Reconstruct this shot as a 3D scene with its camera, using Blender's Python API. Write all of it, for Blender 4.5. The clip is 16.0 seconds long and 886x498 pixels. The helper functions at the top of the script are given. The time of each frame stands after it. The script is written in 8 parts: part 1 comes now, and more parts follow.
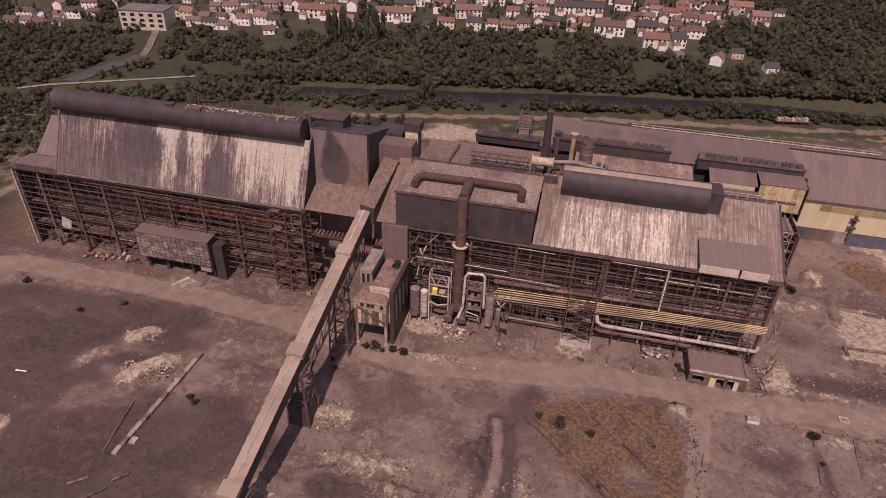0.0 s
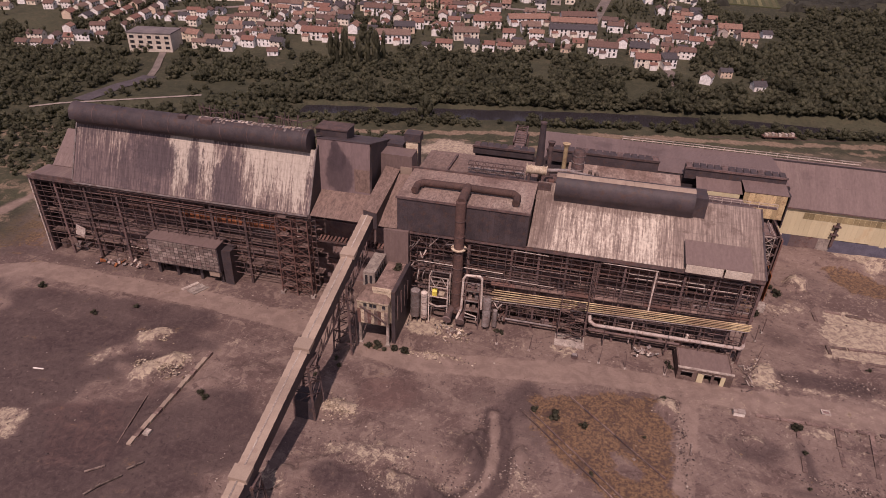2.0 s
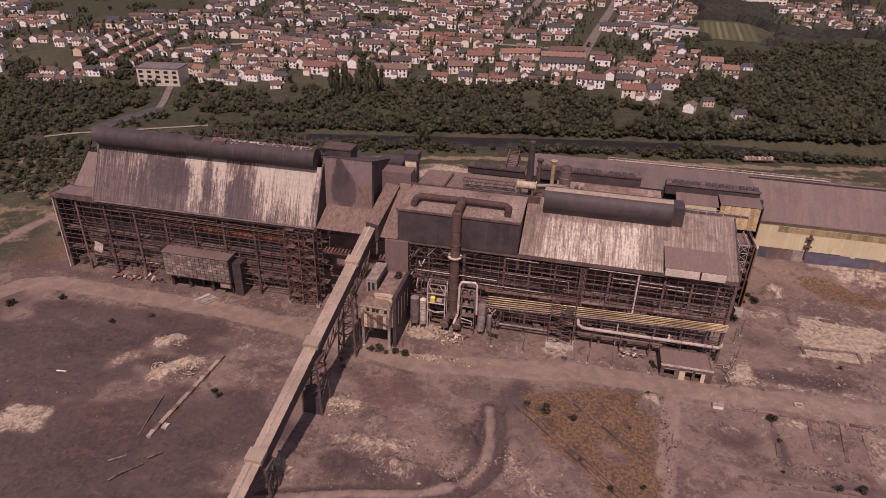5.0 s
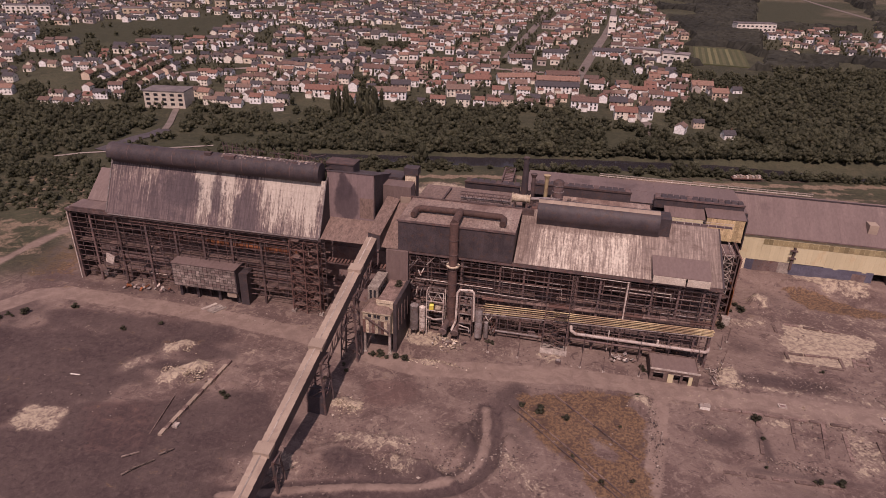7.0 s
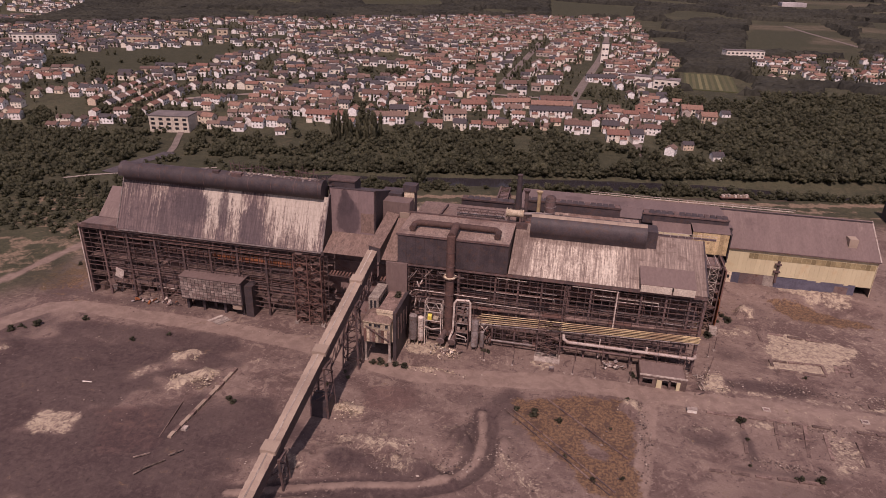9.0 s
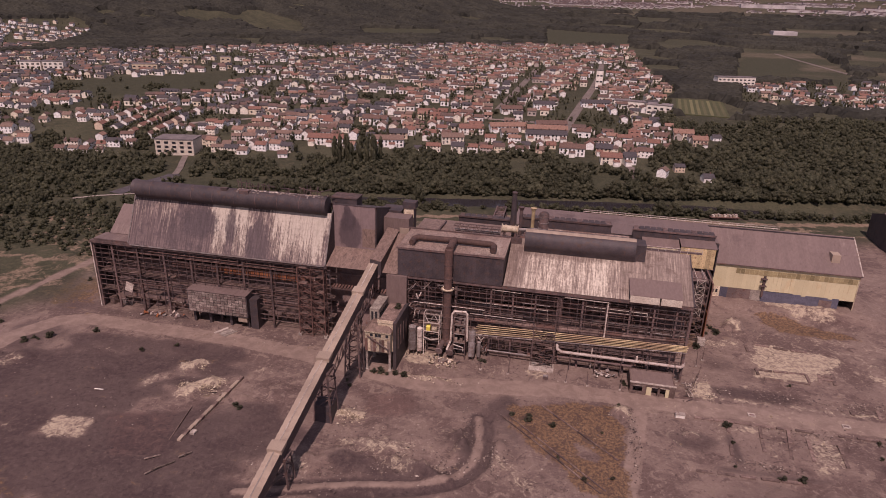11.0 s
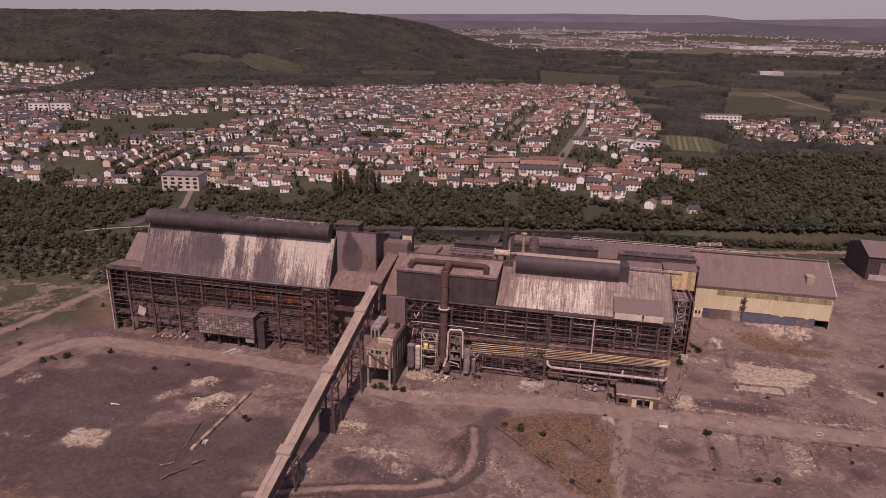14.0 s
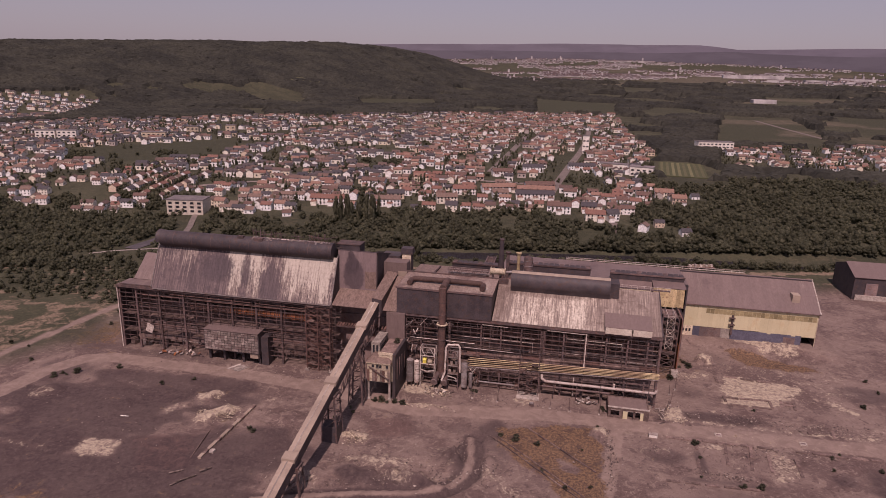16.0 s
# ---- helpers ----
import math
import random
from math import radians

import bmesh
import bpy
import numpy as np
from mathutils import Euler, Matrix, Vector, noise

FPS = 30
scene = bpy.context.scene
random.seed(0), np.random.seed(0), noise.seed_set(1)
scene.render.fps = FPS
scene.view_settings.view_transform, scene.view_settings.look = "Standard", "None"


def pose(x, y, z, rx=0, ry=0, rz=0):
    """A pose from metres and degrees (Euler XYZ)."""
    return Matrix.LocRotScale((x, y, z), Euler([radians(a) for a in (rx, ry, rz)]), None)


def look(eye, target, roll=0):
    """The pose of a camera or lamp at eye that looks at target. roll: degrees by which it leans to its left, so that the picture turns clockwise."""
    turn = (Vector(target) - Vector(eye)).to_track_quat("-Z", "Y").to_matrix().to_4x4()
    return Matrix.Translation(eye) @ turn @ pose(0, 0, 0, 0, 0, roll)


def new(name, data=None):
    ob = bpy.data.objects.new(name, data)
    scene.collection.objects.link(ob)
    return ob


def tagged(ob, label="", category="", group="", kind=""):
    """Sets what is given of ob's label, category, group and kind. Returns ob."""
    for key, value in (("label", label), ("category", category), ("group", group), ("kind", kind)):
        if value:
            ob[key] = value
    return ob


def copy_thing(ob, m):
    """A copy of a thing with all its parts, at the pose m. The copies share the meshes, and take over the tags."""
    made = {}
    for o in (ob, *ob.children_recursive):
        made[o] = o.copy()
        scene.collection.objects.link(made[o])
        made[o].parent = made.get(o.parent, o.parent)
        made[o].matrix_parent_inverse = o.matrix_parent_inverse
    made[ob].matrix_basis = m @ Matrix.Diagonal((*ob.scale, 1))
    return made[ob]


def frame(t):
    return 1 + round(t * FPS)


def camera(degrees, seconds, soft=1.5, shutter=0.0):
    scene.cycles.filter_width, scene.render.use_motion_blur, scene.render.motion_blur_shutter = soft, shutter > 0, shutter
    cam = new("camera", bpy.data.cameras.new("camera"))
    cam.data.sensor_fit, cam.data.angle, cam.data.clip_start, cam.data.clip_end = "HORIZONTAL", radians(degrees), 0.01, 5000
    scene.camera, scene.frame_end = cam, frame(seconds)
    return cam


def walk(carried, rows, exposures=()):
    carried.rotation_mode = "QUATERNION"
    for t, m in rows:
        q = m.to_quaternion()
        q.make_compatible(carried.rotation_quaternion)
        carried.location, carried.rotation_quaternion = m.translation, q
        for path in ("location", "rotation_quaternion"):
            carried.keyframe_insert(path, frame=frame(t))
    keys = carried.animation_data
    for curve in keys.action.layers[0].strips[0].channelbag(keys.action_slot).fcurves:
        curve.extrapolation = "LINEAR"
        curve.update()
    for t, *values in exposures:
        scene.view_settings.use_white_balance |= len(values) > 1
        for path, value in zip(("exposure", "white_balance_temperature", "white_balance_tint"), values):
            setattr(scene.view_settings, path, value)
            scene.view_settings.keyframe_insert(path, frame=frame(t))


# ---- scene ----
cam = camera(69.2, 16.0, soft=0.9)
PATH = [
    (0, (46.8, -119.094, 97.513), (46.446, -117.462, 96.412), 2.2),
    (0.5, (47.212, -121.135, 97.504), (46.856, -119.494, 96.418), 2.1),
    (1, (47.621, -123.153, 97.498), (47.264, -121.502, 96.427), 2.1),
    (1.5, (48.098, -125.158, 97.503), (47.74, -123.498, 96.446), 2.1),
    (2, (48.562, -127.18, 97.505), (48.202, -125.51, 96.464), 2.1),
    (2.5, (49.005, -129.188, 97.502), (48.645, -127.51, 96.476), 2.0),
    (3, (49.431, -131.203, 97.497), (49.069, -129.515, 96.487), 2.0),
    (3.5, (49.842, -133.265, 97.48), (49.48, -131.568, 96.486), 2.0),
    (4, (50.284, -135.409, 97.487), (49.921, -133.703, 96.509), 1.9),
    (6.5, (52.617, -145.837, 97.559), (52.251, -144.086, 96.665), 1.8),
    (7, (53.052, -147.908, 97.584), (52.684, -146.149, 96.707), 1.8),
    (7.5, (53.496, -149.986, 97.596), (53.128, -148.218, 96.736), 1.8),
    (8, (53.956, -152.036, 97.607), (53.587, -150.26, 96.765), 1.8),
    (8.5, (54.435, -154.058, 97.589), (54.066, -152.273, 96.766), 1.7),
    (9, (54.928, -156.235, 97.582), (54.558, -154.441, 96.778), 1.7),
    (11.5, (57.37, -166.78, 97.599), (56.996, -164.949, 96.886), 1.6),
    (12, (57.884, -168.977, 97.577), (57.51, -167.139, 96.882), 1.5),
    (12.5, (58.408, -171.105, 97.56), (58.034, -169.26, 96.885), 1.5),
    (13, (58.927, -173.23, 97.568), (58.552, -171.378, 96.911), 1.5),
    (13.5, (59.446, -175.397, 97.577), (59.071, -173.539, 96.94), 1.5),
    (14, (59.947, -177.619, 97.594), (59.571, -175.755, 96.976), 1.4),
    (14.5, (60.458, -179.809, 97.602), (60.081, -177.937, 97.005), 1.4),
    (15, (60.978, -181.975, 97.609), (60.6, -180.098, 97.03), 1.4),
    (15.5, (61.501, -184.161, 97.625), (61.123, -182.278, 97.067), 1.4),
    (16, (62.022, -186.369, 97.632), (61.643, -184.481, 97.094), 1.4),
]
walk(cam, [(t, look(eye, target, roll)) for t, eye, target, roll in PATH],
     [(0.0, 0.17, 7260, 40), (8.0, 0.16, 7230, 41), (16.0, 0.13, 7100, 44)])

# ---------------------------------------------------------------- sky and sun
SUN_EL, SUN_AZ = 56.0, 177.0      # degrees; azimuth clockwise from +y (the far side of the works)
world = bpy.data.worlds.new("sky")
scene.world = world
world.use_nodes = True
wn = world.node_tree.nodes
sky = wn.new("ShaderNodeTexSky")
sky.sky_type, sky.sun_disc = "NISHITA", False
sky.sun_elevation, sky.sun_rotation = radians(SUN_EL), radians(SUN_AZ)
sky.altitude, sky.air_density, sky.dust_density, sky.ozone_density = 200, 1.3, 1.3, 3.5
haze = wn.new("ShaderNodeMix")            # even haze of a dry summer day
haze.data_type = "RGBA"
haze.inputs[0].default_value, haze.inputs[7].default_value = 0.65, (3.6, 3.85, 4.6, 1)
world.node_tree.links.new(sky.outputs[0], haze.inputs[6])
world.node_tree.links.new(haze.outputs[2], wn["Background"].inputs[0])
wn["Background"].inputs[1].default_value = 0.070
sun = new("sun", bpy.data.lights.new("sun", "SUN"))
sun.data.energy, sun.data.angle, sun.data.color = 2.95, radians(0.6), (1.0, 0.93, 0.84)
sd = Vector((math.sin(radians(SUN_AZ)) * math.cos(radians(SUN_EL)), math.cos(radians(SUN_AZ)) * math.cos(radians(SUN_EL)), math.sin(radians(SUN_EL))))
sun.matrix_world = look(sd * 400, (0, 0, 0))


# ---------------------------------------------------------------- materials
def nt(name):
    m = bpy.data.materials.new(name)
    m.use_nodes = True
    return m, m.node_tree, m.node_tree.nodes["Principled BSDF"]


def noise_node(t, scale, detail=4.0, vec=None, rough=0.6):
    n = t.nodes.new("ShaderNodeTexNoise")
    n.inputs["Scale"].default_value, n.inputs["Detail"].default_value, n.inputs["Roughness"].default_value = scale, detail, rough
    if vec:
        t.links.new(vec, n.inputs["Vector"])
    return n.outputs["Fac"]


def ramp(t, fac, a, b, lo=0.35, hi=0.65):
    """Colour or value between a and b as fac goes from lo to hi."""
    r = t.nodes.new("ShaderNodeMapRange")
    r.interpolation_type = "SMOOTHSTEP"
    r.inputs["From Min"].default_value, r.inputs["From Max"].default_value = lo, hi
    t.links.new(fac, r.inputs["Value"])
    return mix(t, r.outputs[0], a, b)


def mix(t, fac, a, b, kind="MIX"):
    m = t.nodes.new("ShaderNodeMix")
    m.data_type, m.blend_type = "RGBA", kind
    for k, v in ((0, fac), (6, a), (7, b)):
        sock = m.inputs[k]
        if isinstance(v, bpy.types.NodeSocket):
            t.links.new(v, sock)
        elif isinstance(v, (int, float)):
            sock.default_value = v if k == 0 else (v, v, v, 1)
        else:
            sock.default_value = (*v, 1)
    return m.outputs[2]


def position(t, sx=1.0, sy=1.0, sz=1.0):
    g = t.nodes.new("ShaderNodeNewGeometry")
    v = t.nodes.new("ShaderNodeVectorMath")
    v.operation = "MULTIPLY"
    v.inputs[1].default_value = (sx, sy, sz)
    t.links.new(g.outputs["Position"], v.inputs[0])
    return v.outputs[0]


def finish(t, p, col, rough, bump=None, depth=0.1, metal=0.0, spec=0.4):
    t.links.new(col, p.inputs["Base Color"])
    p.inputs["Roughness"].default_value, p.inputs["Metallic"].default_value = rough, metal
    p.inputs["Specular IOR Level"].default_value = spec
    if bump:
        b = t.nodes.new("ShaderNodeBump")
        b.inputs["Strength"].default_value, b.inputs["Distance"].default_value = 0.6, depth
        t.links.new(bump, b.inputs["Height"])
        t.links.new(b.outputs[0], p.inputs["Normal"])


def piece_random(t):
    return t.nodes.new("ShaderNodeObjectInfo").outputs["Random"]


def plain(name, a, b, scale=0.6, rough=0.8, metal=0.0, vary=0.25, fine=6.0, rust=None, grainy=1.0):
    """A worn surface: two tones in broad stains, fine grain, a little change from piece to piece, rust in spots."""
    m, t, p = nt(name)
    pos = position(t)
    col = ramp(t, noise_node(t, scale, 5, pos), a, b, 0.38, 0.62)
    if rust:
        col = mix(t, ramp(t, noise_node(t, scale * 2.7, 6, pos, 0.7), 0.0, 0.9, 0.5, 0.68), col, rust)
    grain = noise_node(t, fine, 4, pos)
    col = mix(t, 1.0, col, ramp(t, grain, 1 - 0.28 * grainy, 1 + 0.22 * grainy, 0.3, 0.7), "MULTIPLY")
    col = mix(t, 1.0, col, ramp(t, piece_random(t), 1 - vary, 1 + vary, 0, 1), "MULTIPLY")
    finish(t, p, col, rough, grain, 0.03, metal, 0.3)
    return m


def streaked(name, base, pale, dark, spacing=0.9, pale_at=0.5, dark_at=0.6, rough=0.6, even=False, soot=None, runs=False):
    """Sheet metal with run-off streaks down the slope, broad blotches and ribs."""
    m, t, p = nt(name)
    run = position(t, 1.0, 0.07, 0.07)
    broad = noise_node(t, 0.06, 4, position(t))
    wide_run, thin_run = noise_node(t, 0.9, 4, run, 0.7), noise_node(t, 3.2, 5, position(t, 1.0, 0.16, 0.16), 0.75)
    av = t.nodes.new("ShaderNodeMath")
    av.operation = "ADD"
    t.links.new(wide_run, av.inputs[0])
    t.links.new(thin_run, av.inputs[1])
    hf = t.nodes.new("ShaderNodeMath")
    hf.operation = "MULTIPLY"
    hf.inputs[1].default_value = 0.5
    t.links.new(av.outputs[0], hf.inputs[0])
    fine = hf.outputs[0]
    col = ramp(t, fine, base, tuple(0.75 * x + 0.25 * y for x, y in zip(base, pale)), 0.4, 0.62)
    s = t.nodes.new("ShaderNodeMath")
    s.operation = "MULTIPLY_ADD"
    s.inputs[1].default_value, s.inputs[2].default_value = 0.5, 0.0
    t.links.new(fine, s.inputs[0])
    both = t.nodes.new("ShaderNodeMath")
    both.operation = "ADD"
    t.links.new(s.outputs[0], both.inputs[0])
    half = t.nodes.new("ShaderNodeMath")
    half.operation = "MULTIPLY"
    half.inputs[1].default_value = 0.5
    t.links.new(noise_node(t, 0.09, 3, position(t, 1, 0.6, 0.6)), half.inputs[0])
    t.links.new(half.outputs[0], both.inputs[1])
    amount = both.outputs[0]
    col = mix(t, ramp(t, amount, 0.0, 1.0, pale_at, pale_at + 0.12), col, pale)
    col = mix(t, ramp(t, broad, 0.0, 0.85, dark_at, dark_at + 0.14), col, dark)
    if runs:
        col = mix(t, ramp(t, thin_run, 0.0, 0.8, 0.52, 0.64), col, dark)
        col = mix(t, ramp(t, noise_node(t, 1.6, 4, position(t, 1.0, 0.3, 0.3), 0.75), 0.0, 0.6, 0.55, 0.68), col, tuple(0.5 * (x + y) for x, y in zip(base, dark)))
    for centre, radius in soot or ():
        dist = t.nodes.new("ShaderNodeVectorMath")
        dist.operation = "DISTANCE"
        dist.inputs[1].default_value = centre
        warp = t.nodes.new("ShaderNodeVectorMath")
        warp.operation = "MULTIPLY_ADD"
        warp.inputs[1].default_value = (2.4, 2.4, 2.4)
        nn = t.nodes.new("ShaderNodeTexNoise")
        nn.inputs["Scale"].default_value = 0.4
        t.links.new(position(t), nn.inputs["Vector"])
        t.links.new(nn.outputs["Color"], warp.inputs[0])
        t.links.new(position(t, 1.0, 1.0, 0.62), warp.inputs[2])
        t.links.new(warp.outputs[0], dist.inputs[0])
        col = mix(t, ramp(t, dist.outputs["Value"], 0.8, 0.0, radius * 0.8, radius * 1.15), col, dark)
    col = mix(t, 1.0, col, ramp(t, noise_node(t, 1.7, 7, position(t, 1.0, 0.5, 0.5), 0.75), 0.88 if even else 0.68, 1.1 if even else 1.3, 0.34, 0.66), "MULTIPLY")
    col = mix(t, 1.0, col, ramp(t, piece_random(t), 0.95, 1.05, 0, 1), "MULTIPLY")
    w = t.nodes.new("ShaderNodeTexWave")
    w.bands_direction = "X"
    w.inputs["Scale"].default_value = 0.31 / spacing * 3.2
    t.links.new(position(t), w.inputs["Vector"])
    finish(t, p, col, rough, w.outputs["Fac"], 0.04, 0.0, 0.35)
    return m


def calc(t, kind, a, b, c=None):
    m = t.nodes.new("ShaderNodeMath")
    m.operation = kind
    for k, v in enumerate((a, b, c)):
        if isinstance(v, bpy.types.NodeSocket):
            t.links.new(v, m.inputs[k])
        elif v is not None:
            m.inputs[k].default_value = v
    return m.outputs[0]


def limed_roof(name, ends, stops, tones, soot, rise, lean=0.016):
    """Sheets with ragged pale run-off hanging down from the ridge, lap joints and soot blots."""
    m, t, p = nt(name)
    sep = t.nodes.new("ShaderNodeSeparateXYZ")
    t.links.new(position(t), sep.inputs[0])
    x, z = sep.outputs[0], sep.outputs[2]
    wide, thin = noise_node(t, 0.55, 5, position(t, 1.0, 0.1, 0.1), 0.65), noise_node(t, 2.6, 5, position(t, 1.0, 0.05, 0.05), 0.72)
    blot, grit = noise_node(t, 0.32, 6, position(t, 1, 1, 0.8), 0.68), noise_node(t, 2.0, 6, position(t, 1, 0.6, 0.6), 0.7)
    # where along the ridge the lime came down
    jig = calc(t, "MULTIPLY_ADD", calc(t, "SUBTRACT", noise_node(t, 0.5, 5, position(t, 1, 0.3, 0.3), 0.7), 0.5), 10.0, x)
    u = t.nodes.new("ShaderNodeMapRange")
    u.inputs["From Min"].default_value, u.inputs["From Max"].default_value = ends
    t.links.new(jig, u.inputs["Value"])
    cr = t.nodes.new("ShaderNodeValToRGB")
    while len(cr.color_ramp.elements) < len(stops):
        cr.color_ramp.elements.new(0.5)
    for k, (at, v) in zip(cr.color_ramp.elements, stops):
        k.position, k.color = at, (v, v, v, 1)
    t.links.new(u.outputs[0], cr.inputs[0])
    high = calc(t, "MULTIPLY", calc(t, "SUBTRACT", z, rise), lean)
    total = calc(t, "MULTIPLY_ADD", wide, 0.45, calc(t, "MULTIPLY_ADD", thin, 0.58, high))
    total = calc(t, "MULTIPLY_ADD", calc(t, "SUBTRACT", cr.outputs[0], 0.5), 0.42, total)
    total = calc(t, "MULTIPLY_ADD", calc(t, "SUBTRACT", grit, 0.5), 0.30, total)
    col = ramp(t, thin, tones[0], tones[1], 0.36, 0.66)
    col = mix(t, ramp(t, blot, 0.75, 0.0, 0.36, 0.48), col, tones[2])
    col = mix(t, ramp(t, total, 0.0, 0.6, 0.48, 0.58), col, tones[3])
    col = mix(t, ramp(t, total, 0.0, 0.9, 0.56, 0.68), col, tones[4])
    for cx, cz, rx, rz, k in soot:
        a = calc(t, "MULTIPLY", calc(t, "SUBTRACT", jig, cx), 1 / rx)
        b = calc(t, "MULTIPLY", calc(t, "SUBTRACT", z, cz), 1 / rz)
        r = calc(t, "ADD", calc(t, "MULTIPLY", a, a), calc(t, "MULTIPLY", b, b))
        r = calc(t, "MULTIPLY_ADD", calc(t, "SUBTRACT", grit, 0.5), 2.2, r)
        col = mix(t, ramp(t, r, k, 0.0, 0.45, 1.5), col, tones[2])
    # lap joints and ribs
    lap = calc(t, "FRACT", calc(t, "MULTIPLY", z, 0.62), 0.0)
    col = mix(t, 1.0, col, ramp(t, lap, 0.9, 1.02, 0.02, 0.12), "MULTIPLY")
    col = mix(t, 1.0, col, ramp(t, thin, 0.84, 1.12, 0.36, 0.64), "MULTIPLY")
    col = mix(t, 1.0, col, ramp(t, grit, 0.9, 1.08, 0.36, 0.64), "MULTIPLY")
    w = t.nodes.new("ShaderNodeTexWave")
    w.bands_direction = "X"
    w.inputs["Scale"].default_value = 1.1
    t.links.new(position(t), w.inputs["Vector"])
    finish(t, p, col, 0.6, w.outputs["Fac"], 0.04, 0.0, 0.3)
    return m


M_STEEL = plain("dark_rusted_steel", (0.085, 0.062, 0.061), (0.15, 0.10, 0.092), 0.5, 0.75, rust=(0.12, 0.058, 0.043))
M_RUST = plain("red_rust", (0.135, 0.074, 0.062), (0.175, 0.096, 0.078), 0.5, 0.8, rust=(0.085, 0.052, 0.048))
M_STACK = plain("dark_rusted_stack", (0.088, 0.053, 0.046), (0.118, 0.068, 0.056), 0.5, 0.8, rust=(0.06, 0.04, 0.038))
# Serves sooty sheets and also sides whose shade is put into the colour.
M_DARK = plain("soot_and_shade_sheet", (0.053, 0.043, 0.047), (0.076, 0.060, 0.063), 0.3, 0.6, vary=0.08, rust=(0.09, 0.055, 0.045))
M_INNER = plain("sooty_interior", (0.165, 0.122, 0.118), (0.24, 0.168, 0.152), 0.3, 0.9, rust=(0.17, 0.085, 0.065))
M_ORANGE = plain("orange_rusted_panel", (0.34, 0.12, 0.05), (0.20, 0.07, 0.04), 0.7, 0.75, rust=(0.42, 0.17, 0.07))
M_GOLD = plain("ochre_painted_pipe", (0.56, 0.44, 0.25), (0.36, 0.25, 0.15), 0.1, 0.5, rust=(0.22, 0.13, 0.085), grainy=0.4)
M_PIPE = plain("dusty_pink_pipe", (0.56, 0.48, 0.43), (0.46, 0.37, 0.33), 0.5, 0.55, rust=(0.25, 0.14, 0.1))
M_GREYM = plain("grey_steel", (0.26, 0.23, 0.22), (0.17, 0.14, 0.13), 0.6, 0.6, rust=(0.17, 0.09, 0.07))
M_CONC = plain("weathered_concrete", (0.42, 0.36, 0.31), (0.29, 0.24, 0.21), 0.6, 0.9, rust=(0.2, 0.15, 0.13))
M_CREAM = plain("cream_render", (0.60, 0.51, 0.38), (0.46, 0.37, 0.27), 0.7, 0.85, rust=(0.25, 0.15, 0.1))
M_YELLOW = plain("yellow_sheet", (0.60, 0.53, 0.345), (0.56, 0.49, 0.315), 0.08, 0.6, vary=0.04, rust=(0.55, 0.44, 0.27), grainy=0.25)
M_BLUE = plain("blue_grey_sheet", (0.13, 0.125, 0.165), (0.10, 0.097, 0.13), 0.4, 0.6)
M_BRIGHTY = plain("bright_yellow_steel", (0.65, 0.55, 0.08), (0.55, 0.45, 0.08), 0.6, 0.5)
M_GALLERY = plain("dusty_grey_sheet", (0.35, 0.272, 0.212), (0.30, 0.23, 0.18), 0.12, 0.65, vary=0.08, rust=(0.27, 0.195, 0.155), grainy=0.35)
M_MAUVE = streaked("mauve_sheet", (0.165, 0.116, 0.106), (0.235, 0.175, 0.152), (0.12, 0.083, 0.077), 1.2, 0.56, 0.6, even=True)
M_ROOF_L = limed_roof("streaked_pale_sheet", (-76.5, -11.5), [(0.0, 0.25), (0.08, 0.34), (0.2, 0.26), (0.30, 0.08), (0.40, 0.05), (0.43, 0.75), (0.48, 0.85), (0.52, 0.35), (0.56, 0.85), (0.60, 0.7), (0.63, 0.25), (0.70, 0.3), (0.76, 0.75), (0.86, 0.8), (0.95, 0.95), (1.0, 0.5)],
                      [(0.11, 0.079, 0.079), (0.165, 0.12, 0.115), (0.078, 0.058, 0.062), (0.30, 0.235, 0.195), (0.46, 0.40, 0.335)],
                      [(-53.5, 31.5, 6.0, 4.6, 0.85), (-73, 36.0, 4.2, 2.2, 0.6), (-42.8, 31.0, 2.2, 4.6, 0.75), (-33.6, 27.5, 3.8, 6.0, 0.6), (-60, 27.5, 5.5, 2.6, 0.4)], 29.0)
M_BAY = streaked("soot_blotched_sheet", (0.215, 0.155, 0.15), (0.28, 0.21, 0.2), (0.075, 0.055, 0.06), 0.9, 0.62, 0.7, even=True, soot=[((-5.2, 7.6, 20.4), 3.7), ((-5.9, 7.6, 23.0), 2.3), ((-6.2, 7.6, 24.7), 1.1)])
M_ROOF_R = limed_roof("weathered_pale_sheet", (41, 92), [(0.0, 0.3), (0.1, 0.55), (0.25, 0.75), (0.4, 0.6), (0.5, 0.8), (0.60, 0.55), (0.66, 0.22), (0.85, 0.2), (1.0, 0.25)],
                      [(0.21, 0.158, 0.134), (0.31, 0.245, 0.204), (0.15, 0.105, 0.088), (0.385, 0.315, 0.258), (0.56, 0.49, 0.405)],
                      [(42.5, 27.5, 2.5, 3.5, 0.6), (56, 29.2, 16, 0.9, 0.6), (90, 26, 2.5, 6, 0.35)], 26.0, 0.0)
M_RUSTROOF = streaked("rusty_brown_sheet", (0.185, 0.124, 0.102), (0.31, 0.235, 0.19), (0.115, 0.076, 0.064), 0.9, 0.56, 0.58, runs=True)
M_BOXROOF = streaked("rust_stained_roof_sheet", (0.25, 0.178, 0.148), (0.40, 0.32, 0.265), (0.15, 0.094, 0.078), 0.9, 0.5, 0.48, runs=True)
M_FRONT = plain("dirty_white_panel", (0.62, 0.55, 0.46), (0.54, 0.46, 0.38), 0.5, 0.7, vary=0.06)
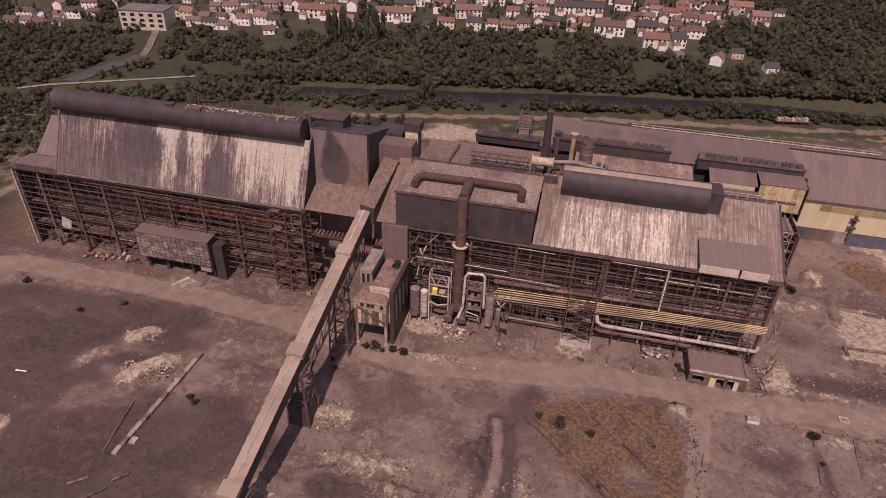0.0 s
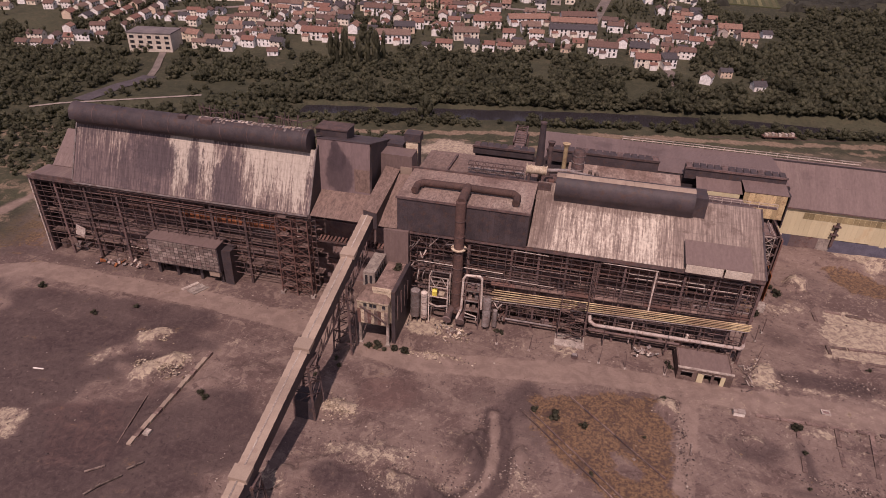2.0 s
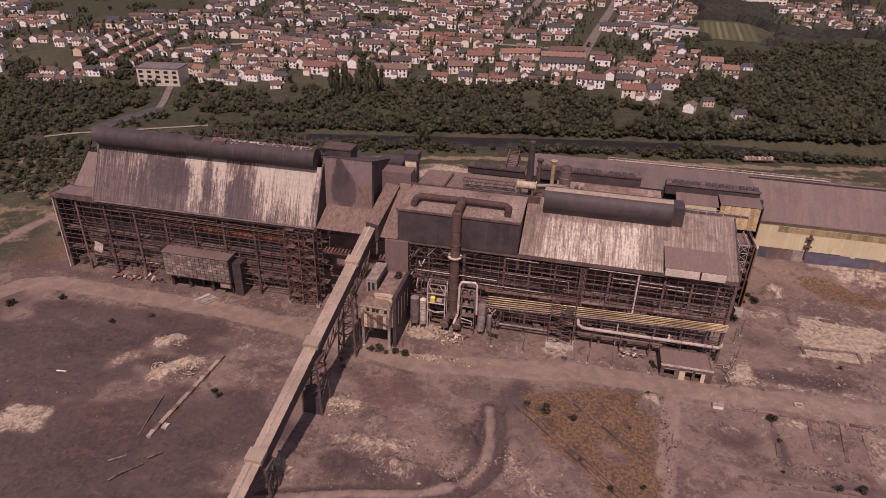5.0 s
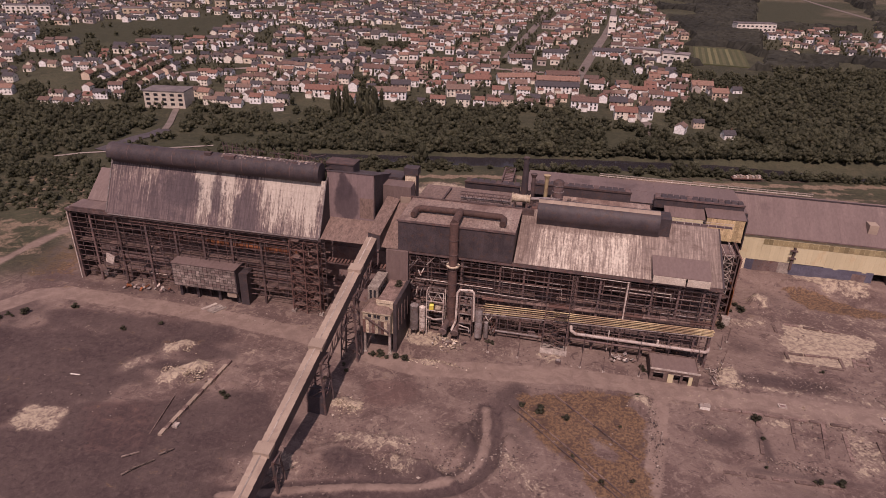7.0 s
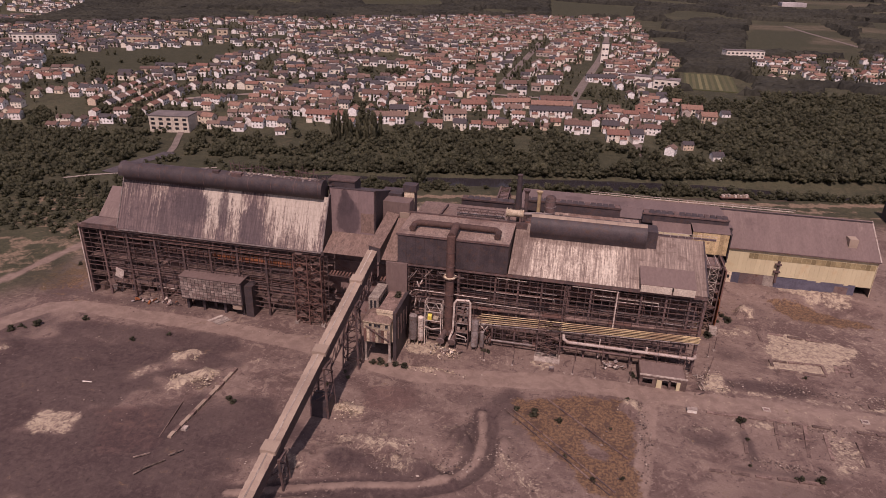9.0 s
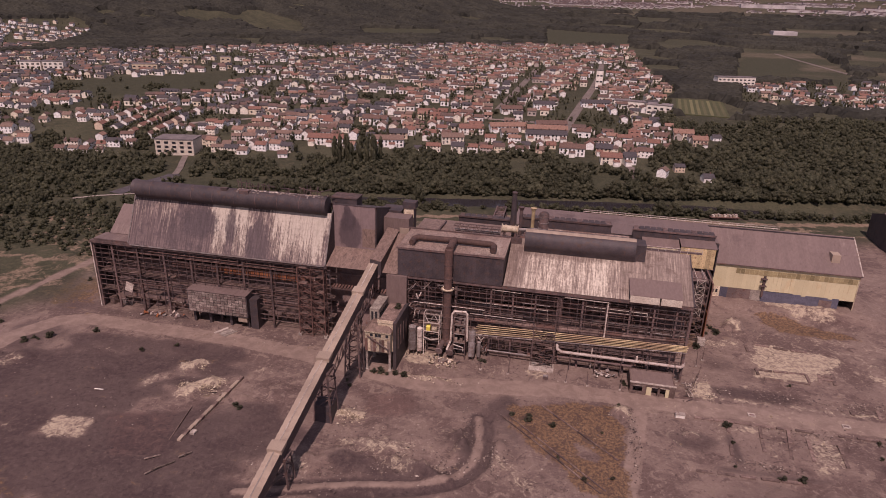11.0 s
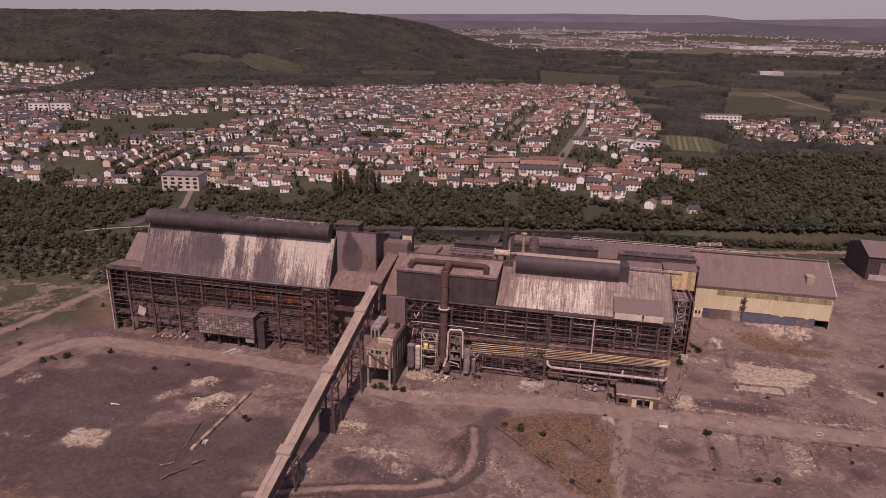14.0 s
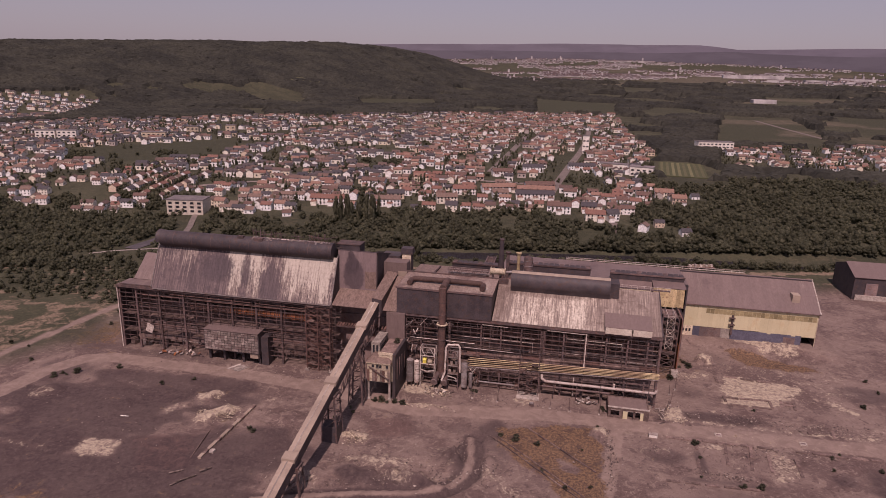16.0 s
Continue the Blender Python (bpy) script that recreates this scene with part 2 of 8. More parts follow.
M_DORMER = streaked("grey_brown_dormer_sheet", (0.18, 0.128, 0.115), (0.26, 0.195, 0.168), (0.135, 0.094, 0.086), 0.9, 0.58, 0.6, even=True)
M_GLASS, _t, _p = nt("dark_window_glass")
_p.inputs["Base Color"].default_value, _p.inputs["Roughness"].default_value = (0.03, 0.03, 0.035, 1), 0.15


# ---------------------------------------------------------------- mesh helpers
class Mesh:
    """Collects vertices and faces of one mesh, in world metres."""

    def __init__(self):
        self.v, self.f, self.bulk = [], [], None

    def add(self, vs, fs):
        n = len(self.v)
        self.v += [tuple(p) for p in vs]
        self.f += [tuple(i + n for i in q) for q in fs]
        return self

    def box(self, x0, y0, z0, x1, y1, z1):
        vs = [(x, y, z) for z in (z0, z1) for y in (y0, y1) for x in (x0, x1)]
        return self.add(vs, BOX_FACES)

    def bar(self, p, q, w, h=None):
        """A square or flat bar from p to q."""
        p, q = Vector(p), Vector(q)
        d = (q - p).normalized()
        s = d.cross(Vector((0, 0, 1)))
        s = Vector((1, 0, 0)) if s.length < 1e-4 else s.normalized()
        u = s.cross(d)
        s, u = s * (w / 2), u * ((h or w) / 2)
        return self.add([c + a * s + b * u for c in (p, q) for b in (-1, 1) for a in (-1, 1)], BOX_FACES_R)

    def tube(self, p, q, r, r2=None, n=14, caps=True):
        p, q = Vector(p), Vector(q)
        r2 = r if r2 is None else r2
        d = (q - p).normalized()
        s = d.cross(Vector((0, 0, 1)))
        s = Vector((1, 0, 0)) if s.length < 1e-4 else s.normalized()
        u = s.cross(d)
        vs = [c + (s * math.cos(a) + u * math.sin(a)) * k for c, k in ((p, r), (q, r2)) for a in (2 * math.pi * i / n for i in range(n))]
        fs = [(i, n + i, n + (i + 1) % n, (i + 1) % n) for i in range(n)]
        if caps:
            fs += [tuple(range(n)), tuple(range(2 * n - 1, n - 1, -1))]
        return self.add(vs, fs)

    def path(self, pts, r, n=12):
        """A pipe along points, with balls of the same width at the bends."""
        for a, b in zip(pts, pts[1:]):
            self.tube(a, b, r, n=n)
        for c in pts[1:-1]:
            self.ball(c, r * 1.02, n)
        return self

    def ball(self, c, r, n=10, squash=1.0):
        c, rows = Vector(c), max(4, n // 2)
        vs = [c + Vector((math.cos(2 * math.pi * j / n) * math.sin(math.pi * i / rows), math.sin(2 * math.pi * j / n) * math.sin(math.pi * i / rows), squash * math.cos(math.pi * i / rows))) * r for i in range(rows + 1) for j in range(n)]
        fs = [(i * n + j, (i + 1) * n + j, (i + 1) * n + (j + 1) % n, i * n + (j + 1) % n) for i in range(rows) for j in range(n)]
        return self.add(vs, fs)

    def prism(self, yz, x0, x1):
        """A section of (y, z) points, run along x and closed at both ends."""
        n = len(yz)
        vs = [(x, y, z) for x in (x0, x1) for y, z in yz]
        fs = [(i, (i + 1) % n, n + (i + 1) % n, n + i) for i in range(n)] + [tuple(range(n - 1, -1, -1)), tuple(range(n, 2 * n))]
        return self.add(vs, fs)

    def slab(self, a, b, c, d, t):
        """A sheet with corners a b c d, t thick."""
        a, b, c, d = (Vector(k) for k in (a, b, c, d))
        n = (b - a).cross(d - a).normalized() * t
        return self.add([a - n, b - n, c - n, d - n, a, b, c, d], SLAB_FACES)

    def data(self, name, origin=(0, 0, 0)):
        m = bpy.data.meshes.new(name)
        ox, oy, oz = origin
        if self.bulk:
            # many triangles at once
            p, q = self.bulk
            m.vertices.add(len(p))
            m.vertices.foreach_set("co", (p - np.array(tuple(origin))).astype(np.float32).ravel())
            m.loops.add(3 * len(q))
            m.loops.foreach_set("vertex_index", q.astype(np.int32).ravel())
            m.polygons.add(len(q))
            m.polygons.foreach_set("loop_start", np.arange(0, 3 * len(q), 3, dtype=np.int32))
            m.update(calc_edges=True)
            return m
        m.from_pydata([(x - ox, y - oy, z - oz) for x, y, z in self.v], [], self.f)
        m.validate()
        return m


BOX_FACES = [(0, 2, 3, 1), (4, 5, 7, 6), (0, 1, 5, 4), (2, 6, 7, 3), (0, 4, 6, 2), (1, 3, 7, 5)]
BOX_FACES_R = [(0, 1, 3, 2), (4, 6, 7, 5), (0, 4, 5, 1), (2, 3, 7, 6), (0, 2, 6, 4), (1, 5, 7, 3)]
SLAB_FACES = [(3, 2, 1, 0), (4, 5, 6, 7), (0, 1, 5, 4), (1, 2, 6, 5), (2, 3, 7, 6), (3, 0, 4, 7)]
BASE = {}


def smooth(ob, angle=40):
    ob.data.shade_smooth()
    ob.data.set_sharp_from_angle(angle=radians(angle))
    return ob


def thing(name, at, label="", category="", group="", kind=""):
    """An empty at the base of a thing, which holds its parts."""
    ob = new(name)
    ob.location = at
    ob.empty_display_size = 0.3
    BASE[ob] = Vector(at)
    return tagged(ob, label, category, group, kind)


def part(name, mesh, material, parent, label="", round_edges=False):
    """One mesh under a thing or a part; its points are given in world metres."""
    base = BASE[parent]
    ob = new(name, mesh.data(name, base))
    ob.data.materials.append(material)
    ob.parent = parent
    BASE[ob] = base
    if round_edges:
        smooth(ob)
    return tagged(ob, label)


def whole(name, mesh, material, label="", category="", group="", kind="", round_edges=False):
    """A thing or a piece of the setting that is one mesh."""
    o = Vector(mesh.v[0]) if kind != "structure" else Vector((0, 0, 0))
    ob = new(name, mesh.data(name, o))
    ob.location = o
    ob.data.materials.append(material)
    BASE[ob] = o
    if round_edges:
        smooth(ob)
    return tagged(ob, label, category, group, kind)


UNIT = {}


def piece(name, material, parent, centre, size, turn=(0, 0, 0)):
    """A box-shaped piece; alike pieces share one mesh."""
    if material not in UNIT:
        u = Mesh().box(-0.5, -0.5, -0.5, 0.5, 0.5, 0.5).data("block")
        u.materials.append(material)
        UNIT[material] = u
    ob = new(name, UNIT[material])
    ob.parent = parent
    ob.location = Vector(centre) - BASE[parent]
    ob.rotation_euler, ob.scale = turn, size
    return ob


def strut(name, material, parent, p, q, w):
    """A straight member from p to q as a piece of its own."""
    p, q = Vector(p), Vector(q)
    d = q - p
    r = d.to_track_quat("Z", "Y").to_euler()
    return piece(name, material, parent, (p + q) / 2, (w, w, d.length), r)


# ---------------------------------------------------------------- numbers over the plan
_lat = np.random.default_rng(7).random((256, 256))


def vnoise(x, y):
    xi, yi = np.floor(x).astype(int), np.floor(y).astype(int)
    fx, fy = x - xi, y - yi
    fx, fy = fx * fx * (3 - 2 * fx), fy * fy * (3 - 2 * fy)
    g = lambda a, b: _lat[a % 256, b % 256]
    return (g(xi, yi) * (1 - fx) + g(xi + 1, yi) * fx) * (1 - fy) + (g(xi, yi + 1) * (1 - fx) + g(xi + 1, yi + 1) * fx) * fy


def fbm(x, y, octaves=4):
    s, a, tot = 0, 1.0, 0
    for k in range(octaves):
        s = s + a * vnoise(x * 2 ** k + 17 * k, y * 2 ** k + 31 * k)
        tot += a
        a *= 0.55
    return s / tot


def sstep(a, b, x):
    u = np.clip((np.asarray(x, float) - a) / (b - a), 0, 1)
    return u * u * (3 - 2 * u)


def terrain(x, y):
    """Height of the land, without the small relief of the yard."""
    x, y = np.asarray(x, float), np.asarray(y, float)
    z = np.interp(y, [170, 215, 260, 450, 650, 1000, 1600, 3000, 3800, 4300, 4600], [0, 5, 8, 11, 13, 18, 30, 60, 100, 160, 205])
    d = (x + 828) * -0.802 + (y - 682) * 0.597
    flank = -20 - 0.1 * (y - 1400) - x
    hill = sstep(0, 560, d + 60 * (fbm(x / 300, y / 300) - 0.5)) * sstep(0, 520, flank) * (1 - sstep(2350, 2950, y))
    top = np.interp(x, [-2500, -1300, -1219, -1072, -873, -679, -553], [112, 128, 134, 144, 156, 158, 152])
    z = z + np.maximum(top + 8 * (fbm(x / 350 + 9, y / 350) - 0.5) - z, 0) * hill
    return z


# ---------------------------------------------------------------- the ground
def seg_dist(x, y, pts):
    """Distance from a line of plan points."""
    best = np.full(np.shape(x), 1e9)
    for (ax, ay), (bx, by) in zip(pts, pts[1:]):
        dx, dy = bx - ax, by - ay
        u = np.clip(((x - ax) * dx + (y - ay) * dy) / (dx * dx + dy * dy), 0, 1)
        best = np.minimum(best, np.hypot(x - ax - u * dx, y - ay - u * dy))
    return best


def blob(x, y, cx, cy, rx, ry, turn=0, ragged=0.5, size=5.0):
    """1 inside a ragged oval, 0 outside."""
    c, s = math.cos(radians(turn)), math.sin(radians(turn))
    d = np.hypot(((x - cx) * c + (y - cy) * s) / rx, (-(x - cx) * s + (y - cy) * c) / ry)
    out = np.zeros(np.shape(x))
    near = d < 1.15 + ragged
    out[near] = 1 - sstep(0.7, 1.1, d[near] + ragged * (fbm(x[near] / size + cx, y[near] / size + cy) - 0.5) * 2)
    return out


ROAD_EAST = [(-8, -14.5), (20, -20), (40, -17), (60, -13.5), (81, -13.5), (94, -13), (120, -12), (152, -10.8), (260, -4)]
ROAD_WEST = [(-8, -14.5), (-35, -11.5), (-66, -11), (-88, -11), (-96, -14), (-101, -24), (-104, -42), (-112, -70), (-130, -110)]
ROAD_BEHIND = [(-127, -30), (-126, -17), (-123, 0), (-121, 20), (-118, 40), (-105, 70), (-60, 95)]
LANE = [(80, -16), (78.5, -28), (76, -46), (72, -75), (66, -110)]
TRACK_LOOP = [(40.0, -31), (41.0, -37), (41.7, -43), (41.2, -48), (39, -52.4), (35, -55.6), (29, -58), (22, -59.6), (12, -62.5), (-6, -69)]
TRACK_OUTER = [(42.6, -30), (43.6, -37), (44.5, -43), (44.3, -48), (42.2, -52.4), (38.4, -56.6), (33, -59.4), (24, -62.4), (12, -66)]


def river_mid(x):
    return 155.5 + 0.192 * (x - 40) + 2 * np.sin(x / 60)


def near_axis(lo, hi, step, far, growth):
    """Even steps in the middle, growing ones on both sides."""
    mid = list(np.arange(lo, hi + step / 2, step))
    for sign, end in ((1, far[1]), (-1, far[0])):
        k, p = step, mid[-1] if sign > 0 else mid[0]
        side = []
        while (p < end) if sign > 0 else (p > end):
            k *= growth
            p += sign * k
            side.append(p)
        mid = mid + side if sign > 0 else side[::-1] + mid
    return np.array(mid)


def area(x, y, poly, ragged=1.5, size=3.0):
    """1 inside a plan polygon with a ragged edge."""
    px, py = [k[0] for k in poly], [k[1] for k in poly]
    out = np.zeros(np.shape(x))
    near = (x > min(px) - 2 * ragged) & (x < max(px) + 2 * ragged) & (y > min(py) - 2 * ragged) & (y < max(py) + 2 * ragged)
    x, y = x[near], y[near]
    u = x + ragged * 2 * (fbm(x / size + 3, y / size, 3) - 0.5)
    v = y + ragged * 2 * (fbm(x / size + 40, y / size + 9, 3) - 0.5)
    hit = np.zeros(np.shape(x), bool)
    for (ax, ay), (bx, by) in zip(poly, poly[1:] + poly[:1]):
        if ay != by:
            hit ^= ((ay > v) != (by > v)) & (u < ax + (v - ay) / (by - ay) * (bx - ax))
    out[near] = hit
    return out


MEADOW_WEST = [(-159, 120), (-145, 144), (-83, 168), (-77, 144), (-119, 125)]
MEADOW_EAST = [(64, 181), (66, 209), (85, 209), (84, 182)]
FIELDS = [MEADOW_WEST, MEADOW_EAST, [(-42, 1546), (143, 1442), (129, 1136), (-11, 1100)], [(240, 700), (330, 1100), (392, 1176), (461, 1206), (417, 876), (361, 700)],
          [(500, 900), (560, 1250), (760, 1250), (680, 880)], [(-436, 1283), (-294, 1405), (-245, 1188), (-370, 1125)], [(640, 700), (760, 860), (940, 900), (800, 690)], [(-394, 303), (-433, 409), (-389, 456), (-333, 533), (-273, 377), (-317, 351)]]


def build_ground():
    gx = near_axis(-104, 158, 0.8, (-3600, 3600), 1.045)
    gy = near_axis(-78, 66, 0.7, (-420, 4640), 1.03)
    X, Y = np.meshgrid(gx, gy)
    D = Y - 0.226 * (X - 40)
    yard = 1 - sstep(84, 112, D + 22 * (fbm(X / 25, Y / 25) - 0.5) - 10 * sstep(20, 60, X) + 34 * (1 - sstep(-70, -20, X)))
    yard *= sstep(-130, -102, X + 30 * (fbm(X / 30, Y / 30) - 0.5) + np.clip(-Y, 0, 60) * 0.35)
    Z = terrain(X, Y)
    rough = (fbm(X / 3.1, Y / 3.1, 4) - 0.5) * 0.55 + (fbm(X / 14, Y / 14) - 0.5) * 0.7
    roads = np.minimum.reduce([seg_dist(X, Y, ROAD_EAST) / 3.6, seg_dist(X, Y, ROAD_WEST) / 3.4, seg_dist(X, Y, ROAD_BEHIND) / 2.2, seg_dist(X, Y, LANE) / 2.0])
    road = 1 - sstep(0.8, 1.1, roads + 0.25 * (fbm(X / 4, Y / 4) - 0.5))
    clear = sstep(0.8, 1.6, roads)
    built = ((X > -96) & (X < 98) & (Y > -9) & (Y < 45))
    Z = Z + rough * clear * np.where(built, 0.15, 1.0) * yard
    # bank in front of the yellow hall
    Z = Z + 2.4 * sstep(45, 55, Y + 2 * (fbm(X / 6, Y / 6) - 0.5)) * (1 - sstep(70, 84, Y)) * sstep(100, 108, X) * (1 - sstep(156, 168, X))
    # heaps of slag and rubble
    heaps = [(-41, -28, 4.6, 2.6, 50, 1.1), (-34, -36.5, 6.0, 2.6, 50, 1.1), (-31, -33, 3, 1.6, 20, 0.7), (7.6, -38, 3.6, 2.4, 10, 0.9), (112.5, 37.5, 3.0, 2.4, 0, 2.2), (74.6, -19.5, 2.4, 1.8, 0, 1.0),
             (18, -48, 7, 3, 10, 0.7), (36.5, -44, 2.2, 6, 10, 1.2), (46.6, -44, 1.2, 6, 0, 0.7), (97, -4, 3, 4.5, 0, 0.6), (-21, -38, 2.8, 1.1, 20, 0.9), (-12, -33, 7, 3, 0, 0.7), (91, -25, 2.2, 1.6, 0, 0.8), (25.6, -8.6, 2.6, 2.2, 0, 0.6),
             (-91, -37, 5, 3.4, 30, 0.6), (24, -17.4, 5, 1.1, -2, 0.5), (30, -53, 7, 2.2, -15, 0.8), (136, 52, 9, 2.5, 10, 0.9), (126, 50, 5, 2, 0, 0.8), (14, -54, 7, 3.5, 0, 1.0), (38.4, -43, 1.8, 7, 4, 1.2), (29, -53, 8, 1.8, -14, 1.0), (6, -57, 4, 3, 0, 0.9)]
    for cx, cy, rx, ry, turn, h in heaps:
        Z = Z + blob(X, Y, cx, cy, rx, ry, turn, 0.6, 2.2) * h * (0.55 + 0.9 * fbm(X / 1.1, Y / 1.1, 3))
    pale = np.zeros_like(X)
    for cx, cy, rx, ry, turn, a in [(-41, -28, 4.8, 2.4, 50, 1.0), (-34.5, -37, 6.4, 2.4, 50, 1.0), (-31.5, -33, 3, 1.2, 10, 0.9), (-47, -36, 5.5, 2.6, 50, 0.42), (7.6, -38, 3.6, 2.2, 0, 0.95), (112.5, 37.5, 3, 2.4, 0, 1.0),
                                    (104, 24, 9, 2.4, 10, 0.5), (97, -4, 3.2, 4.5, 0, 0.85), (19, -48, 11, 3.0, 8, 0.55), (48, -47, 4, 3.5, 0, 0.5), (52.5, -52, 6, 3, 20, 0.4), (53, -5.5, 4, 5, 0, 0.5), (20, -6.4, 7, 4, 0, 0.9), (40, -8, 8, 4, 0, 0.25),
                                    (149, 12, 7, 1.6, -48, 0.85), (91, -25, 2, 1.5, 0, 0.8), (74.6, -19.5, 2.4, 1.8, 0, 0.9), (24, -17.4, 6, 1.2, -2, 0.6), (-91, -37, 5, 3.4, 30, 0.5), (-75, -62, 12, 1.3, -4, 0.4), (104, -19.5, 5, 1.6, 0, 0.6), (98, -22, 2, 6, 0, 0.35),
                                    (-42.5, -33, 9, 0.8, 12, 0.3), (-66, -26, 10, 0.9, -8, 0.35), (-20, -24, 5, 2.0, 20, 0.3), (2, -58, 5, 4, 0, 0.4), (-45, -7.5, 40, 2.4, 0, 0.22), (24, -53, 8, 2, -14, 0.4), (110, -6.5, 20, 0.7, 2, 0.7), (140, -6.0, 16, 0.7, 2, 0.7), (112, 0.5, 8, 1.5, 0, 0.35), (150, 22, 9, 2, -10, 0.3), (112, -14, 44, 7, 3, 0.25), (135, 28, 24, 22, 0, 0.28), (64, -58, 30, 12, 0, 0.22), (30, -46, 20, 12, 0, 0.22)]:
        pale = np.maximum(pale, a * blob(X, Y, cx, cy, rx, ry, turn, 0.8, 2.6))
    for poly, a, rg in [([(117, 27), (132, 25.5), (141, 23), (127, 7), (113, 7)], 0.9, 1.6), ([(122, 57), (131, 61), (150, 61), (146, 48), (134, 49)], 0.62, 1.8), ([(-60, -63), (-61.5, -55.5), (-50, -54.5), (-49, -62)], 0.72, 0.5), ([(109, -17.5), (115, -17), (113, -29), (107, -34)], 0.28, 0.5),
                        ([(119, -19.5), (125.7, -20), (125, -30), (117.4, -33.5)], 0.5, 0.6), ([(83, -19), (88, -19), (90, -40), (84, -42)], 0.25, 0.8), ([(135, -7), (155, -5), (157, 2), (134, -1)], 0.3, 1.0)]:
        pale = np.maximum(pale, a * area(X, Y, poly, rg))
    moss = np.zeros_like(X)
    for poly, a in [([(44.6, -25.3), (52.6, -20.5), (73.4, -18.2), (75.7, -29.5), (75, -39.5), (74, -55), (63, -47.5), (54, -38.5)], 0.85), ([(120, 50), (131, 47), (147, 42), (150, 37), (139, 36), (125, 38)], 0.95)]:
        moss = np.maximum(moss, a * area(X, Y, poly, 3.2, 5.0))
    moss *= 1 - blob(X, Y, 66, -38, 5, 2.6, -35, 0.5, 3)
    for cx, cy, rx, ry, turn, a in [(9, -18, 5, 1.8, -10, 0.5), (-105, 5, 14, 12, 0, 0.5), (96, 30, 5, 12, 0, 0.4), (84, -66, 12, 12, 0, 0.5), (-60, -82, 16, 5, 0, 0.3), (103, 34, 5, 6, 0, 0.45)]:
        moss = np.maximum(moss, a * blob(X, Y, cx, cy, rx, ry, turn, 0.8, 4))
    loop_d = seg_dist(X, Y, TRACK_LOOP)
    outer_d = seg_dist(X, Y, TRACK_OUTER)
    rut = np.maximum(1 - sstep(0.3, 0.8, np.abs(loop_d - 1.6)), 1 - sstep(0.5, 1.3, outer_d))
    Z = Z - 0.45 * rut
    road = np.maximum(road, 0.9 * (1 - sstep(0.6, 1.5, loop_d)))
    pale *= 1 - 0.9 * rut
    dark = 0.9 * rut
    for cx, cy, rx, ry, turn, a in [(-72, -44, 36, 19, 5, 1.0), (-58, -28, 30, 10, 5, 0.75), (-14, -50, 18, 14, 0, 0.75), (-38, -66, 30, 20, 0, 0.95), (-90, -72, 46, 22, 0, 0.8), (40, -25, 9, 5, 10, 0.45), (46, -34, 4, 12, 35, 0.5), (108, -3.5, 12, 3.4, -4, 0.75), (122, -45, 30, 8, 0, 0.4), (150, -28, 16, 9, 0, 0.75), (160, 24, 12, 6, 0, 0.7), (24, -64, 20, 4, 0, 0.5),
                                    (104, 12, 7, 5, 0, 0.45), (92, -27, 7, 5, 0, 0.7), (27, -55, 14, 2.2, -12, 0.8), (-22, -42, 4, 3, 0, 0.5), (34, -42, 3, 6, 0, 0.6), (-4, -28, 4, 9, 0, 0.4), (140, 55, 6, 3, 10, 0.5), (118, 40, 4, 8, 30, 0.5), (-100, -2, 6, 6, 0, 0.55), (13, -54.5, 6, 3.2, 0, 1.0), (38.2, -43, 2.0, 7.5, 4, 1.0), (29, -53.6, 8, 1.8, -14, 1.0), (20, -56.5, 5, 1.6, 0, 0.9), (46.5, -27, 5, 6, 20, 0.8), (53, -25.5, 7, 1.6, 15, 0.8), (72, -24, 3, 6, 20, 0.6), (56, -38.5, 11, 0.8, -45, 0.7), (100.4, -27, 1.2, 9, 4, 0.9), (112, -2.5, 18, 2.6, 2, 0.8), (104, -36, 22, 1.4, 2, 0.7), (118, 20, 3, 7, 20, 0.6), (-70, -5, 26, 3, 0, 0.5), (-60, -21, 34, 5, 4, 0.75), (-96, -22, 9, 12, 0, 0.6), (-92, 0, 8, 5, 0, 0.5)]:
        dark = np.maximum(dark, a * blob(X, Y, cx, cy, rx, ry, turn, 0.7, 7))
    dark *= 1 - pale
    red = np.maximum.reduce([0.5 * area(X, Y, [(-53, -51), (-32, -45), (-25, -61), (-40, -66)], 2.0, 6), 0.6 * area(X, Y, [(8, -29), (21, -24.5), (26, -30), (22, -36), (12, -39)], 2.0, 5), 0.35 * blob(X, Y, 115, -26, 20, 8, 0, 0.6, 6)])
    road *= (1 - 0.6 * pale) * (1 - 0.9 * rut)
    # the river bed
    rv = np.abs(Y - river_mid(X)) / (7.5 + 0.02 * np.clip(X, -60, 300))
    Z = Z - 2.2 * (1 - sstep(0.7, 1.2, rv)) * (X > -75)
    E = Y - 124 - 0.226 * (X - 10) - 2 * np.sin(X / 30)
    n9 = fbm(X / 9, Y / 9)
    tan = np.maximum.reduce([0.7 * (1 - sstep(1.2, 3.4, np.abs(E) + 5 * (n9 - 0.5))), 0.5 * (1 - sstep(0.6, 2.2, np.abs(E + 9) + 6 * (n9 - 0.5))), 0.5 * (1 - sstep(0.8, 2.6, np.abs(E + 17) + 7 * (n9 - 0.5)))])
    lime = blob(X, Y, 0, 103, 18, 9, 12, 0.6, 5)
    yard = np.maximum(yard, lime)
    pale = np.maximum(pale, lime)
    tan = tan * sstep(-75, -45, X)
    tan = np.maximum(tan, 0.42 * sstep(0.45, 0.6, fbm(X / 17, Y / 17)) * (1 - sstep(-112, -92, X)) * (1 - sstep(60, 95, Y + 30 * (n9 - 0.5))))
